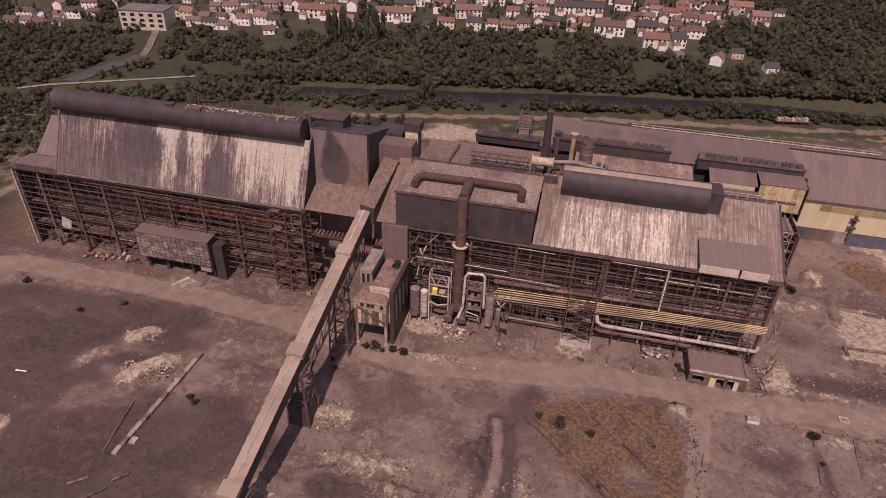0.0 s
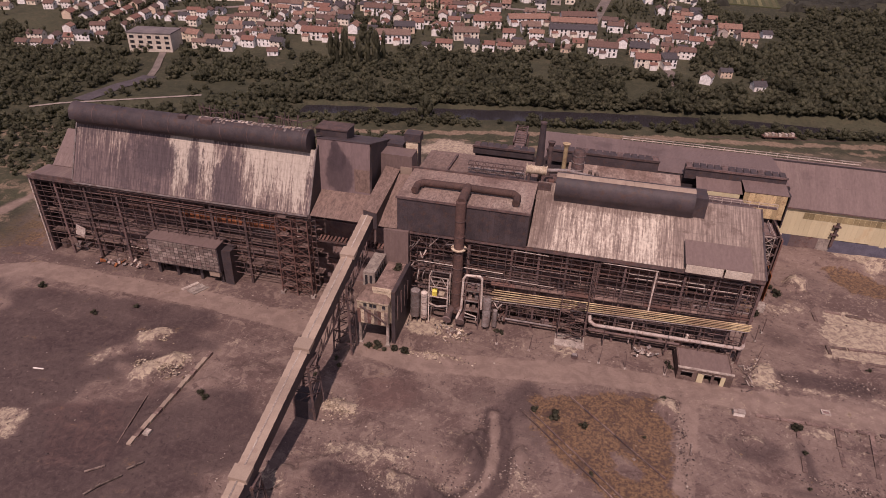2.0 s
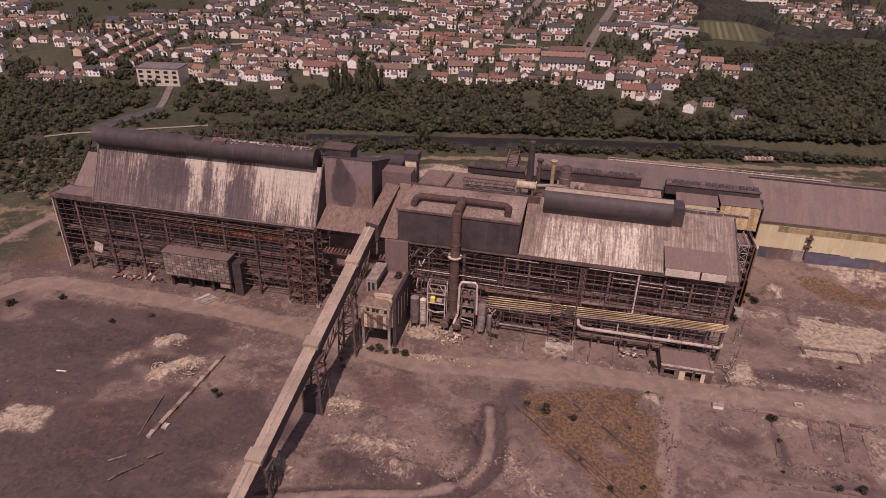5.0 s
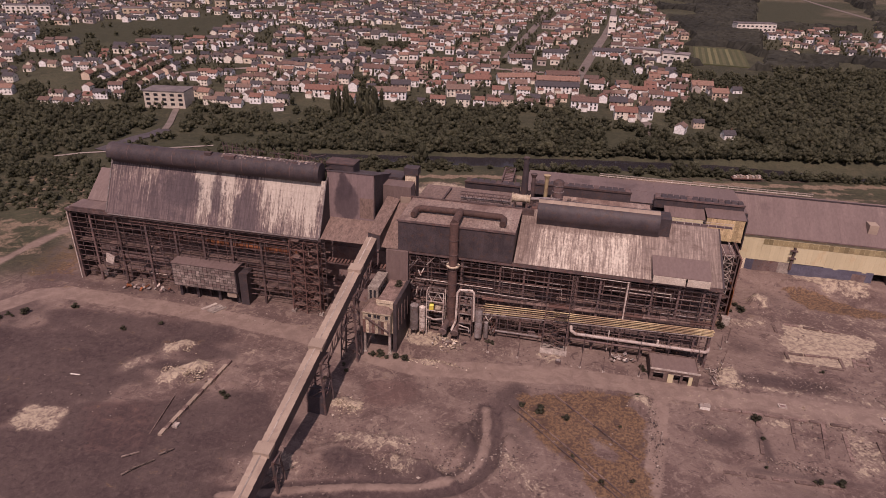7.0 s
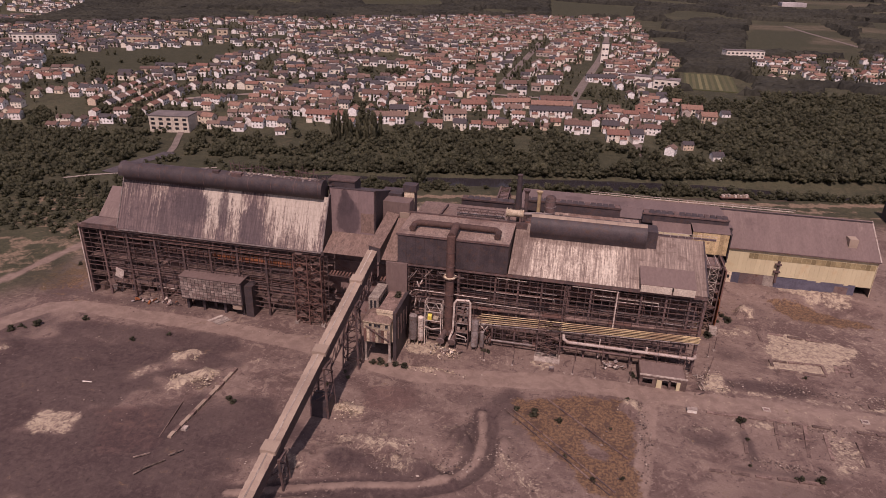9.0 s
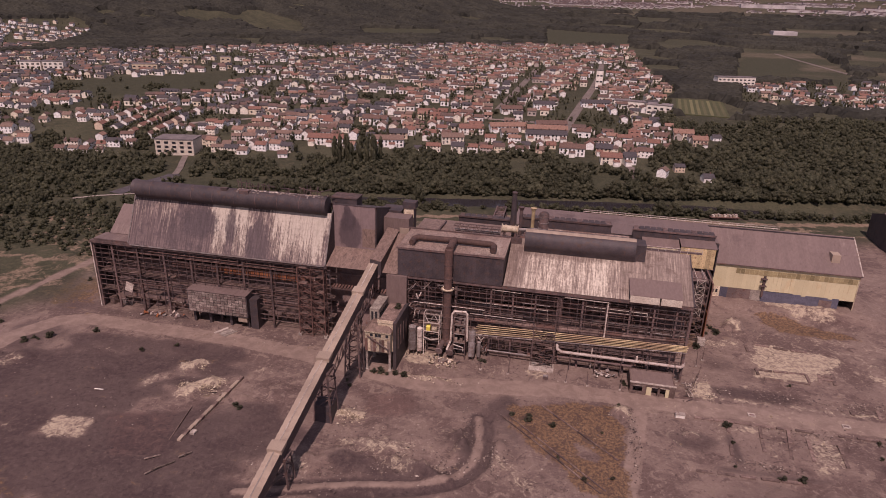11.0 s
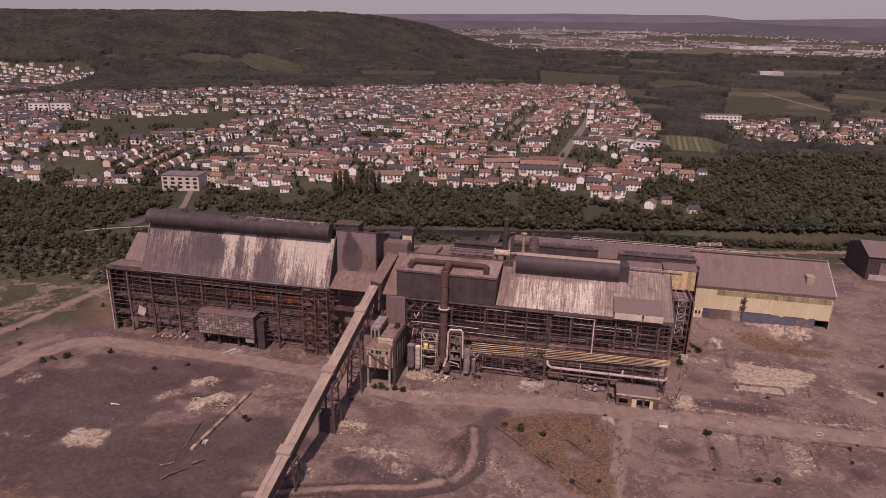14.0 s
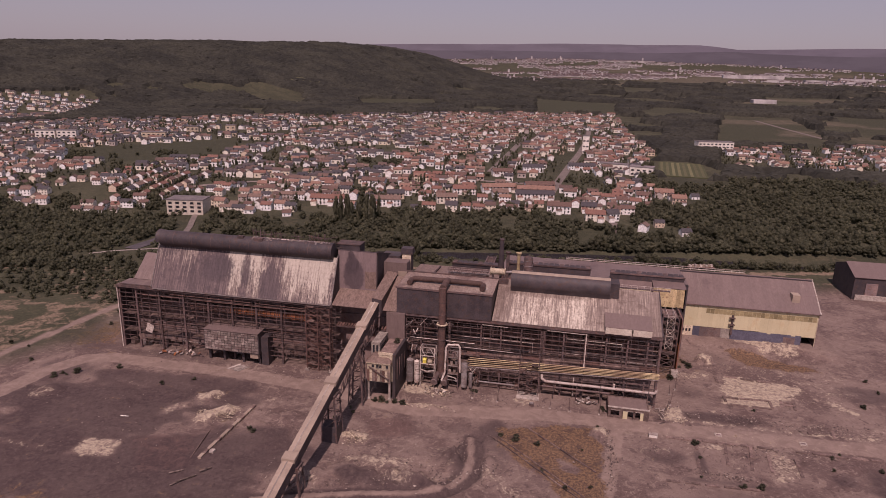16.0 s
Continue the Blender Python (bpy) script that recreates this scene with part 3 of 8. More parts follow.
    field = sstep(0.52, 0.60, fbm(X / 190 + 4, Y / 120 + 8, 3)) * sstep(900, 1400, Y) * sstep(100, 300, X) * (1 - sstep(3000, 3400, Y))
    for poly in FIELDS:
        field = np.maximum(field, area(X, Y, poly, 2.0, 20))
    crop = np.maximum(sstep(0.55, 0.6, fbm(X / 160, Y / 90 + 3, 3)) * sstep(700, 900, Y) * sstep(260, 330, X) * (1 - sstep(3200, 3600, Y)), sstep(0.5, 0.55, fbm(X / 300 + 5, Y / 200, 3)) * sstep(2300, 2700, Y) * (1 - sstep(3900, 4200, Y)))
    ny, nx = X.shape
    idx = np.arange(nx * ny).reshape(ny, nx)
    faces = np.stack([idx[:-1, :-1], idx[:-1, 1:], idx[1:, 1:], idx[1:, :-1]], -1).reshape(-1, 4)
    me = bpy.data.meshes.new("ground")
    me.from_pydata(np.stack([X, Y, Z], -1).reshape(-1, 3), [], faces)
    def soften(v, n=2):
        for _ in range(n):
            v = (v + np.roll(v, 1, 0) + np.roll(v, -1, 0) + np.roll(v, 1, 1) + np.roll(v, -1, 1)) / 5
        return v

    yard = np.maximum(yard, 0.9 * road)
    dark = np.maximum(soften(dark, 3), 0.95 * rut)
    pale, moss, red, road = soften(pale), soften(moss, 4), soften(red, 5), soften(road)
    for key, val in (("yard", yard), ("pale", pale), ("road", road), ("dark", dark), ("red", red), ("moss", moss), ("tan", tan), ("field", field), ("crop", crop)):
        me.attributes.new(key, "FLOAT", "POINT").data.foreach_set("value", np.ascontiguousarray(np.clip(val, 0, 1), dtype=np.float32).ravel())
    me.shade_smooth()
    ob = new("ground", me)
    me.materials.append(ground_material())
    return tagged(ob, "dusty mauve-brown works yard running into green valley land", "ground", kind="structure")


def turned(t, deg, along, across):
    """Plan coordinates turned about z and stretched, for streaks."""
    m = t.nodes.new("ShaderNodeMapping")
    m.vector_type = "TEXTURE"
    m.inputs["Rotation"].default_value = (0, 0, radians(deg))
    m.inputs["Scale"].default_value = (1 / across, 1 / along, 1)
    t.links.new(position(t), m.inputs["Vector"])
    return m.outputs[0]


def warped(t, scale, detail, rough, bend, vec):
    n = t.nodes.new("ShaderNodeTexNoise")
    for key, val in (("Scale", scale), ("Detail", detail), ("Roughness", rough), ("Distortion", bend)):
        n.inputs[key].default_value = val
    t.links.new(vec, n.inputs["Vector"])
    return n.outputs["Fac"]


def ground_material():
    m, t, p = nt("yard_dirt_and_land")
    pos = position(t)
    at = lambda n: next(o for o in [t.nodes.new("ShaderNodeAttribute")] if not setattr(o, "attribute_name", n)).outputs["Fac"]
    broad, mid = warped(t, 0.055, 8, 0.6, 0.5, pos), warped(t, 0.24, 10, 0.7, 0.9, pos)
    grit, fine = warped(t, 0.85, 9, 0.74, 0.6, pos), warped(t, 2.6, 6, 0.78, 0.0, pos)
    dirt = ramp(t, broad, (0.132, 0.089, 0.082), (0.212, 0.152, 0.134), 0.40, 0.60)
    # dust drifts, soot and worn patches
    dirt = mix(t, ramp(t, mid, 0.0, 0.65, 0.53, 0.60), dirt, (0.262, 0.194, 0.168))
    dirt = mix(t, ramp(t, mid, 0.0, 0.6, 0.62, 0.67), dirt, (0.345, 0.270, 0.230))
    dirt = mix(t, ramp(t, mid, 0.72, 0.0, 0.37, 0.44), dirt, (0.092, 0.061, 0.058))
    dirt = mix(t, ramp(t, grit, 0.0, 0.5, 0.55, 0.62), dirt, (0.318, 0.246, 0.212))
    dirt = mix(t, ramp(t, grit, 0.7, 0.0, 0.36, 0.43), dirt, (0.070, 0.048, 0.047))
    # rubble crumbs and coal
    dirt = mix(t, ramp(t, fine, 0.0, 0.6, 0.60, 0.67), dirt, (0.40, 0.33, 0.295))
    dirt = mix(t, ramp(t, fine, 0.65, 0.0, 0.32, 0.39), dirt, (0.045, 0.034, 0.036))
    # wheel marks and scraped lines
    for deg, amount in ((84, 0.16), (-46, 0.12), (12, 0.10)):
        scrape = warped(t, 1.0, 5, 0.6, 0.3, turned(t, deg, 0.05, 1.3))
        dirt = mix(t, ramp(t, scrape, 0.0, amount, 0.56, 0.66), dirt, (0.33, 0.255, 0.222))
        dirt = mix(t, ramp(t, scrape, amount * 1.4, 0.0, 0.34, 0.43), dirt, (0.085, 0.058, 0.056))

    def lay(col, key, tint, lo=0.25, hi=0.6, w=(0.9, 0.9, 0.5), most=0.8):
        total = at(key)
        for src, k in ((grit, w[0]), (mid, w[1]), (fine, w[2])):
            total = calc(t, "MULTIPLY_ADD", src, k, calc(t, "ADD", total, -0.5 * k))
        return mix(t, ramp(t, total, 0.0, most, lo, hi), col, tint)

    dirt = lay(dirt, "dark", ramp(t, grit, (0.050, 0.035, 0.038), (0.078, 0.054, 0.055), 0.36, 0.64), 0.2, 0.85, (0.6, 1.3, 0.35), 0.76)
    dirt = lay(dirt, "red", ramp(t, mid, (0.108, 0.060, 0.057), (0.140, 0.082, 0.076)), 0.3, 0.9)
    dirt = lay(dirt, "road", ramp(t, warped(t, 0.3, 7, 0.65, 0.5, pos), (0.222, 0.160, 0.139), (0.300, 0.222, 0.190), 0.36, 0.64), 0.3, 0.65, (0.5, 0.8, 0.2), 0.85)
    dirt = lay(dirt, "pale", ramp(t, grit, (0.270, 0.203, 0.170), (0.50, 0.415, 0.315), 0.40, 0.60), 0.34, 0.72, (1.5, 1.3, 0.9), 0.85)
    tuft = warped(t, 1.3, 9, 0.76, 0.2, pos)
    dry = ramp(t, tuft, (0.090, 0.056, 0.045), (0.205, 0.125, 0.075), 0.42, 0.56)
    dry = mix(t, ramp(t, tuft, 0.0, 0.8, 0.57, 0.66), dry, (0.275, 0.185, 0.105))
    dry = mix(t, ramp(t, mid, 0.7, 0.0, 0.40, 0.47), dry, (0.075, 0.048, 0.040))
    dirt = lay(dirt, "moss", dry, 0.26, 0.60, (1.0, 2.4, 0.3), 0.92)
    # Land tones are raised in place of haze over the gaps between trees.
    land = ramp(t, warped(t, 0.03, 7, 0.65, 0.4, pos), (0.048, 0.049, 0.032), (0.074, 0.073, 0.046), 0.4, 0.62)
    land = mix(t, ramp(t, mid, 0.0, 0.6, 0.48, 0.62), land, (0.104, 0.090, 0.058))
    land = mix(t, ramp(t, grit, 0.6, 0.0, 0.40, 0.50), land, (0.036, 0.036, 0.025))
    tan = calc(t, "MULTIPLY_ADD", calc(t, "SUBTRACT", mid, 0.5), 1.6, at("tan"))
    land = mix(t, ramp(t, tan, 0.0, 0.85, 0.25, 0.6), land, ramp(t, grit, (0.19, 0.135, 0.098), (0.29, 0.212, 0.152), 0.4, 0.6))
    land = mix(t, at("field"), land, mix(t, ramp(t, grit, 0.0, 0.5, 0.48, 0.62), ramp(t, mid, (0.043, 0.045, 0.029), (0.062, 0.061, 0.039), 0.42, 0.6), (0.078, 0.073, 0.046)))
    land = mix(t, at("crop"), land, ramp(t, broad, (0.072, 0.068, 0.044), (0.125, 0.102, 0.074)))
    dirt = mix(t, 1.0, dirt, (1.0, 1.0, 0.965), "MULTIPLY")
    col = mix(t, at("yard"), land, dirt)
    finish(t, p, col, 0.95, grit, 0.6, 0.0, 0.12)
    return m


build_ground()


# ---------------------------------------------------------------- the works: large forms
EAVE = 23.3


def shell():
    """The dark closed volume behind the open front, floors and back wall."""
    w = thing("works_shell", (0, 18, 0), "sooty steel hall behind an open lattice front", "factory hall")
    part("back_wall", Mesh().box(-90, 30.0, 0, 92, 30.4, 23), M_INNER, w)
    part("west_wall", Mesh().box(-90.2, -0.6, 0, -89.9, 30, 22.5), M_DARK, w)
    part("east_wall", Mesh().prism([(9, 0), (30, 0), (30, 25.2), (16.2, 30.7), (9, 27.6)], 90.8, 91.1), M_DARK, w)
    for z in (6.2, 12.4, 17.6):
        part("floor_deck", Mesh().box(-89.5, 6.5, z - 0.3, 91, 30, z), M_INNER, w)
    part("inner_wall", Mesh().box(-89.7, 7.0, 0, 90.8, 7.3, 23.0), M_INNER, w)
    return w


def sheets(parent, material, x0, x1, a, b, width, rows, name="roof_sheet", thick=0.12, jag=0.03):
    """Sheets laid on the slope from a to b (y, z), each a piece of its own."""
    n = max(1, round((x1 - x0) / width))
    w = (x1 - x0) / n
    (ya, za), (yb, zb) = a, b
    ang = math.atan2(zb - za, yb - ya)
    length = math.hypot(yb - ya, zb - za) / rows
    for r in range(rows):
        for i in range(n):
            u = (r + 0.5) / rows
            off = random.uniform(0, jag) + 0.02 * r
            c = (x0 + (i + 0.5) * w, ya + (yb - ya) * u - math.sin(ang) * off, za + (zb - za) * u + math.cos(ang) * off)
            piece(name, material, parent, c, (w * 0.996, length * 1.01, thick), (ang, 0, random.uniform(-0.002, 0.002)))


def left_hall():
    r = thing("west_roof", (-44, 2, EAVE), "steep pale roof of rust-streaked sheets below a sooty rolled ridge", "roof")
    sheets(r, M_ROOF_L, -76.6, -11.6, (-2, EAVE), (5, 37.2), 1.3, 3)
    yc, zc, rad = 5.2, 39.3, 2.75
    ring = lambda a, k=0.0: (yc + (rad + k) * math.cos(a), zc + (rad + k) * math.sin(a))
    prof = [ring(math.pi * (1.42 - 1.52 * i / 22)) for i in range(23)]
    roll = part("rolled_ridge", Mesh().prism(prof + [(7.9, 36.4), (4.6, 36.4)], -75.4, -12.9), M_DARK, r, "black rolled sheet ridge", True)
    part("flared_end", Mesh().add([(-76.5, *ring(math.pi * (1.1 - 0.12 * i), 0.25)) for i in range(8)] + [(-75.4, *ring(math.pi * (1.1 - 0.12 * i), 0.02)) for i in range(8)]
                                  + [(-76.5, *ring(math.pi * (1.1 - 0.12 * i), 0.17)) for i in range(8)] + [(-75.4, *ring(math.pi * (1.1 - 0.12 * i), -0.06)) for i in range(8)],
                                  [(i, i + 1, 9 + i, 8 + i) for i in range(7)] + [(16 + i, 24 + i, 25 + i, 17 + i) for i in range(7)] + [(i, 16 + i, 17 + i, i + 1) for i in range(7)]), M_DARK, r, "bent-up sheet end", True)
    for i in range(9):
        x0 = -70 + i * 7.0
        seam = [ring(math.pi * (1.42 - 1.5 * k / 16), 0.05) for k in range(17)] + [ring(math.pi * (1.42 - 1.5 * k / 16), -0.03) for k in range(16, -1, -1)]
        part("seam", Mesh().prism(seam, x0, x0 + 0.14), M_STEEL, roll)
    # East-facing end: its shade is painted as near-black.
    part("end_wall", Mesh().prism([(-1.6, EAVE), (5.2, 37), (8, 39.4), (30, 30), (30, EAVE)], -11.9, -11.5), M_DARK, r)
    part("far_end_wall", Mesh().prism([(-1.6, EAVE), (5.2, 37), (8, 39.4), (30, 30), (30, EAVE)], -76.9, -76.5), M_DARK, r)
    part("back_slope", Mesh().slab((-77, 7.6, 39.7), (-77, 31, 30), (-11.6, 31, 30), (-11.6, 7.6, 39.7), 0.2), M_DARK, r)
    part("verge", Mesh().bar((-76.8, -2, EAVE + .1), (-76.8, 5, 37.4), 0.35), M_GREYM, r)
    part("verge", Mesh().bar((-11.6, -2, EAVE + .1), (-11.6, 5, 37.4), 0.35), M_GREYM, r)
    part("eaves_beam", Mesh().box(-90.5, -2.3, EAVE - 0.9, -11, -1.9, EAVE - 0.05), M_STEEL, r)
    part("gutter", Mesh().bar((-76, -2.5, EAVE - 0.1), (-11.8, -2.5, EAVE - 0.1), 0.3), M_GREYM, r)
    # lower roof at the far west end
    q = thing("low_west_roof", (-84, 10, EAVE), "dull mauve low roof at the end of the hall", "roof")
    sheets(q, M_MAUVE, -88.6, -77, (5, EAVE), (13.5, 30.6), 2.4, 2)
    part("hip", Mesh().slab((-91.6, 12.5, EAVE - 0.6), (-88.6, 5, EAVE), (-88.6, 13.5, 30.6), (-91.6, 16, 28.5), 0.15), M_MAUVE, q)
    part("back_slope", Mesh().slab((-88.6, 13.5, 30.6), (-77, 13.5, 30.6), (-77, 26, EAVE), (-88.6, 26, EAVE), 0.15), M_MAUVE, q)
    part("flat_strip", Mesh().box(-90.4, -2, EAVE - 0.5, -77, 5.2, EAVE - 0.1), M_MAUVE, q)
    part("parapet", Mesh().box(-89.0, -2.1, EAVE - 0.1, -76.8, -1.7, EAVE + 0.5), M_STEEL, q)
    # tall bay beside the conveyor
    b = thing("tall_bay", (-5, 8, EAVE), "tall soot-stained sheet wall above a rusty roof", "factory bay")
    sheets(b, M_RUSTROOF, -11.3, 2.0, (-2, EAVE), (6, 26.6), 1.3, 1)
    sheets(b, M_BAY, -11.9, 1.3, (6, 26.4), (6.6, 39.8), 1.25, 2, "wall_sheet")
    part("rusted_panel", Mesh().slab((-2.7, 5.92, 27.2), (1.2, 5.92, 27.2), (1.2, 6.14, 33.0), (-2.7, 6.14, 33.0), 0.06), M_RUSTROOF, b, "rust-brown patch of sheeting")
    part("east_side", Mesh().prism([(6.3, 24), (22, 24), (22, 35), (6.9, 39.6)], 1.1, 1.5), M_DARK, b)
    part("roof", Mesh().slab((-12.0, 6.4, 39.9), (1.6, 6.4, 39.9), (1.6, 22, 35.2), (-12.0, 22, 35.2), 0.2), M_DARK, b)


def right_hall():
    r = thing("east_roof", (66, 7, EAVE), "pale weathered sheet roof with brown run-off streaks", "roof")
    sheets(r, M_ROOF_R, 40.9, 91.5, (-1.8, EAVE), (11.4, 29.1), 1.15, 2)
    sheets(r, M_ROOF_R, 76.6, 91.5, (11.3, 29.1), (16.2, 31.2), 1.15, 1)
    sheets(r, M_ROOF_R, 40.9, 45.0, (11.3, 29.1), (16.2, 31.2), 1.0, 1)
    part("eaves_beam", Mesh().box(13, -1.9, EAVE - 1.0, 91.6, -1.5, EAVE - 0.12), M_STEEL, r)
    part("verge", Mesh().bar((91.6, -1.8, EAVE), (91.6, 16.2, 31.2), 0.4), M_DARK, r)
    part("back_slope", Mesh().slab((40.6, 16.2, 31.2), (91.5, 16.2, 31.2), (91.5, 31, 25.2), (40.6, 31, 25.2), 0.2), M_MAUVE, r)
    d = thing("ridge_drum", (60, 13.5, 29), "long black sheet drum along the ridge", "ridge duct")
    n, cy, cz, rad = 24, 13.7, 32.0, 3.3
    arc = [math.pi * (1.2 - 1.2 * i / n) for i in range(n + 1)]
    prof = [(cy + rad * math.cos(a), cz + rad * math.sin(a)) for a in arc]
    part("drum", Mesh().prism(prof + [(17.0, 28.4), (11.4, 28.4)], 45, 76.2), M_DARK, d, "", True)
    # Drum highlight painted as a strip of paler, dusty sheets on top.
    for i in range(16):
        x0 = 45 + i * 1.95
        top = [(cy + (rad + 0.05) * math.cos(a), cz + (rad + 0.05) * math.sin(a)) for a in (math.pi * (0.66 - 0.02 * k) for k in range(9))]
        back = [(cy + (rad - 0.02) * math.cos(a), cz + (rad - 0.02) * math.sin(a)) for a in (math.pi * (0.66 - 0.02 * k) for k in range(8, -1, -1))]
        part("dusty_top_sheet", Mesh().prism(top + back, x0, x0 + 1.92), M_GALLERY, d, "pale top sheet, dust and highlight in its colour", True)
    part("end_box", Mesh().box(76.2, 11.6, 28.6, 79.0, 17, 34.2), M_DARK, d)
    dm = thing("roof_dormer", (81.7, 1, 24), "low sheet dormer with a pale front on the roof edge", "dormer")
    part("front", Mesh().box(75, -2.6, EAVE - .2, 82.6, -2.3, EAVE + 1.7), M_FRONT, dm, "pale front panel")
    part("front", Mesh().box(83.0, -2.6, EAVE - .2, 88.3, -2.3, EAVE + 1.7), M_FRONT, dm, "pale front panel")
    part("roof", Mesh().slab((74.8, -2.5, EAVE + 1.85), (88.5, -2.5, EAVE + 1.85), (88.5, 4.8, 27.1), (74.8, 4.8, 27.1), 0.2), M_DORMER, dm)
    for x in (75.0, 88.0):
        part("cheek", Mesh().prism([(-2.4, EAVE + .1), (4.6, 26.2), (4.6, 26.8), (-2.4, EAVE + 1.6)], x, x + 0.25), M_DARK, dm)


def penthouse():
    b = thing("penthouse", (25.5, 5, EAVE), "black sheet penthouse with a rust-stained roof", "penthouse")
    for i in range(24):
        x = 10.5 + i * 1.254
        piece("wall_sheet", M_DARK, b, (x + 0.627, -2.0 - random.uniform(0, 0.04), 27.3), (1.24, 0.15, 8.2))
    part("side_wall", Mesh().box(40.3, -2, EAVE - 0.2, 40.6, 13.5, 31.5), M_DARK, b)
    part("side_wall", Mesh().box(10.5, -2, EAVE - 0.2, 10.8, 13.5, 31.5), M_DARK, b)
    part("back_wall", Mesh().box(10.5, 13.3, EAVE, 40.6, 13.6, 31.5), M_DARK, b)
    sheets(b, M_BOXROOF, 10.3, 40.8, (-2.2, 31.5), (13.8, 31.7), 1.2, 2)
    part("kerb", Mesh().box(10.2, -2.35, 31.3, 40.9, -2.15, 31.85), M_STEEL, b)
    sl = thing("link_roof", (8, 3, EAVE), "rust-brown sheet roof beside the conveyor", "roof")
    sheets(sl, M_RUSTROOF, 5.6, 10.4, (-2.2, EAVE), (13, 30), 1.2, 1)
    part("front_wall", Mesh().box(7.5, -1.9, 8.0, 13.2, -1.5, EAVE - 0.1), M_MAUVE, sl, "ribbed grey sheet wall")


def stack():
    s = thing("exhaust_stack", (25.6, -3.6, 0), "rusty steel stack with a loop duct over the roof", "stack")
    part("pipe", Mesh().tube((25.6, -3.6, 3.5), (25.6, -3.6, 33.2), 1.15, n=20), M_STACK, s, "", True)
    for z in (9, 12.5, 16, 20, 24.5, 28.5):
        part("flange", Mesh().tube((25.6, -3.6, z), (25.6, -3.6, z + 0.22), 1.26, n=20), M_STEEL, s)
    part("ring_platform", Mesh().tube((25.6, -3.6, 21.1), (25.6, -3.6, 21.4), 1.75, 1.85, n=12), M_CREAM, s, "pale ring platform")
    part("bracket", Mesh().bar((25.6, -3.6, 21.6), (29.6, -5.0, 22.2), 0.2), M_GREYM, s)
    part("bracket", Mesh().bar((25.6, -3.6, 22.2), (22.8, -5.2, 22.8), 0.2), M_GREYM, s)
    loop = Mesh()
    loop.path([(25.6, -3.6, 33.0), (25.6, 1.5, 33.2), (25.6, 4.4, 33.0)], 1.05)
    part("roof_duct", loop, M_STACK, s, "", True)
    for sx in (-1, 1):
        a = Mesh().path([(25.6, 4.4, 32.9), (25.6 + sx * 10.5, 4.4, 32.8), (25.6 + sx * 11.6, 3.2, 32.7), (25.6 + sx * 11.6, 0.2, 32.6)], 0.85)
        part("loop_duct", a, M_STACK, s, "", True)
        e = Mesh().path([(25.6, -3.6, 5.2), (25.6 + sx * 1.4, -4.2, 3.6), (25.6 + sx * 1.6, -6.2, 2.6)], 1.0)
        leg = part("elbow", e, M_STEEL, s, "", True)
        part("mouth", Mesh().tube((25.6 + sx * 1.6, -6.2, 2.6), (25.6 + sx * 1.62, -6.5, 2.5), 1.12, n=16), M_INNER, leg)


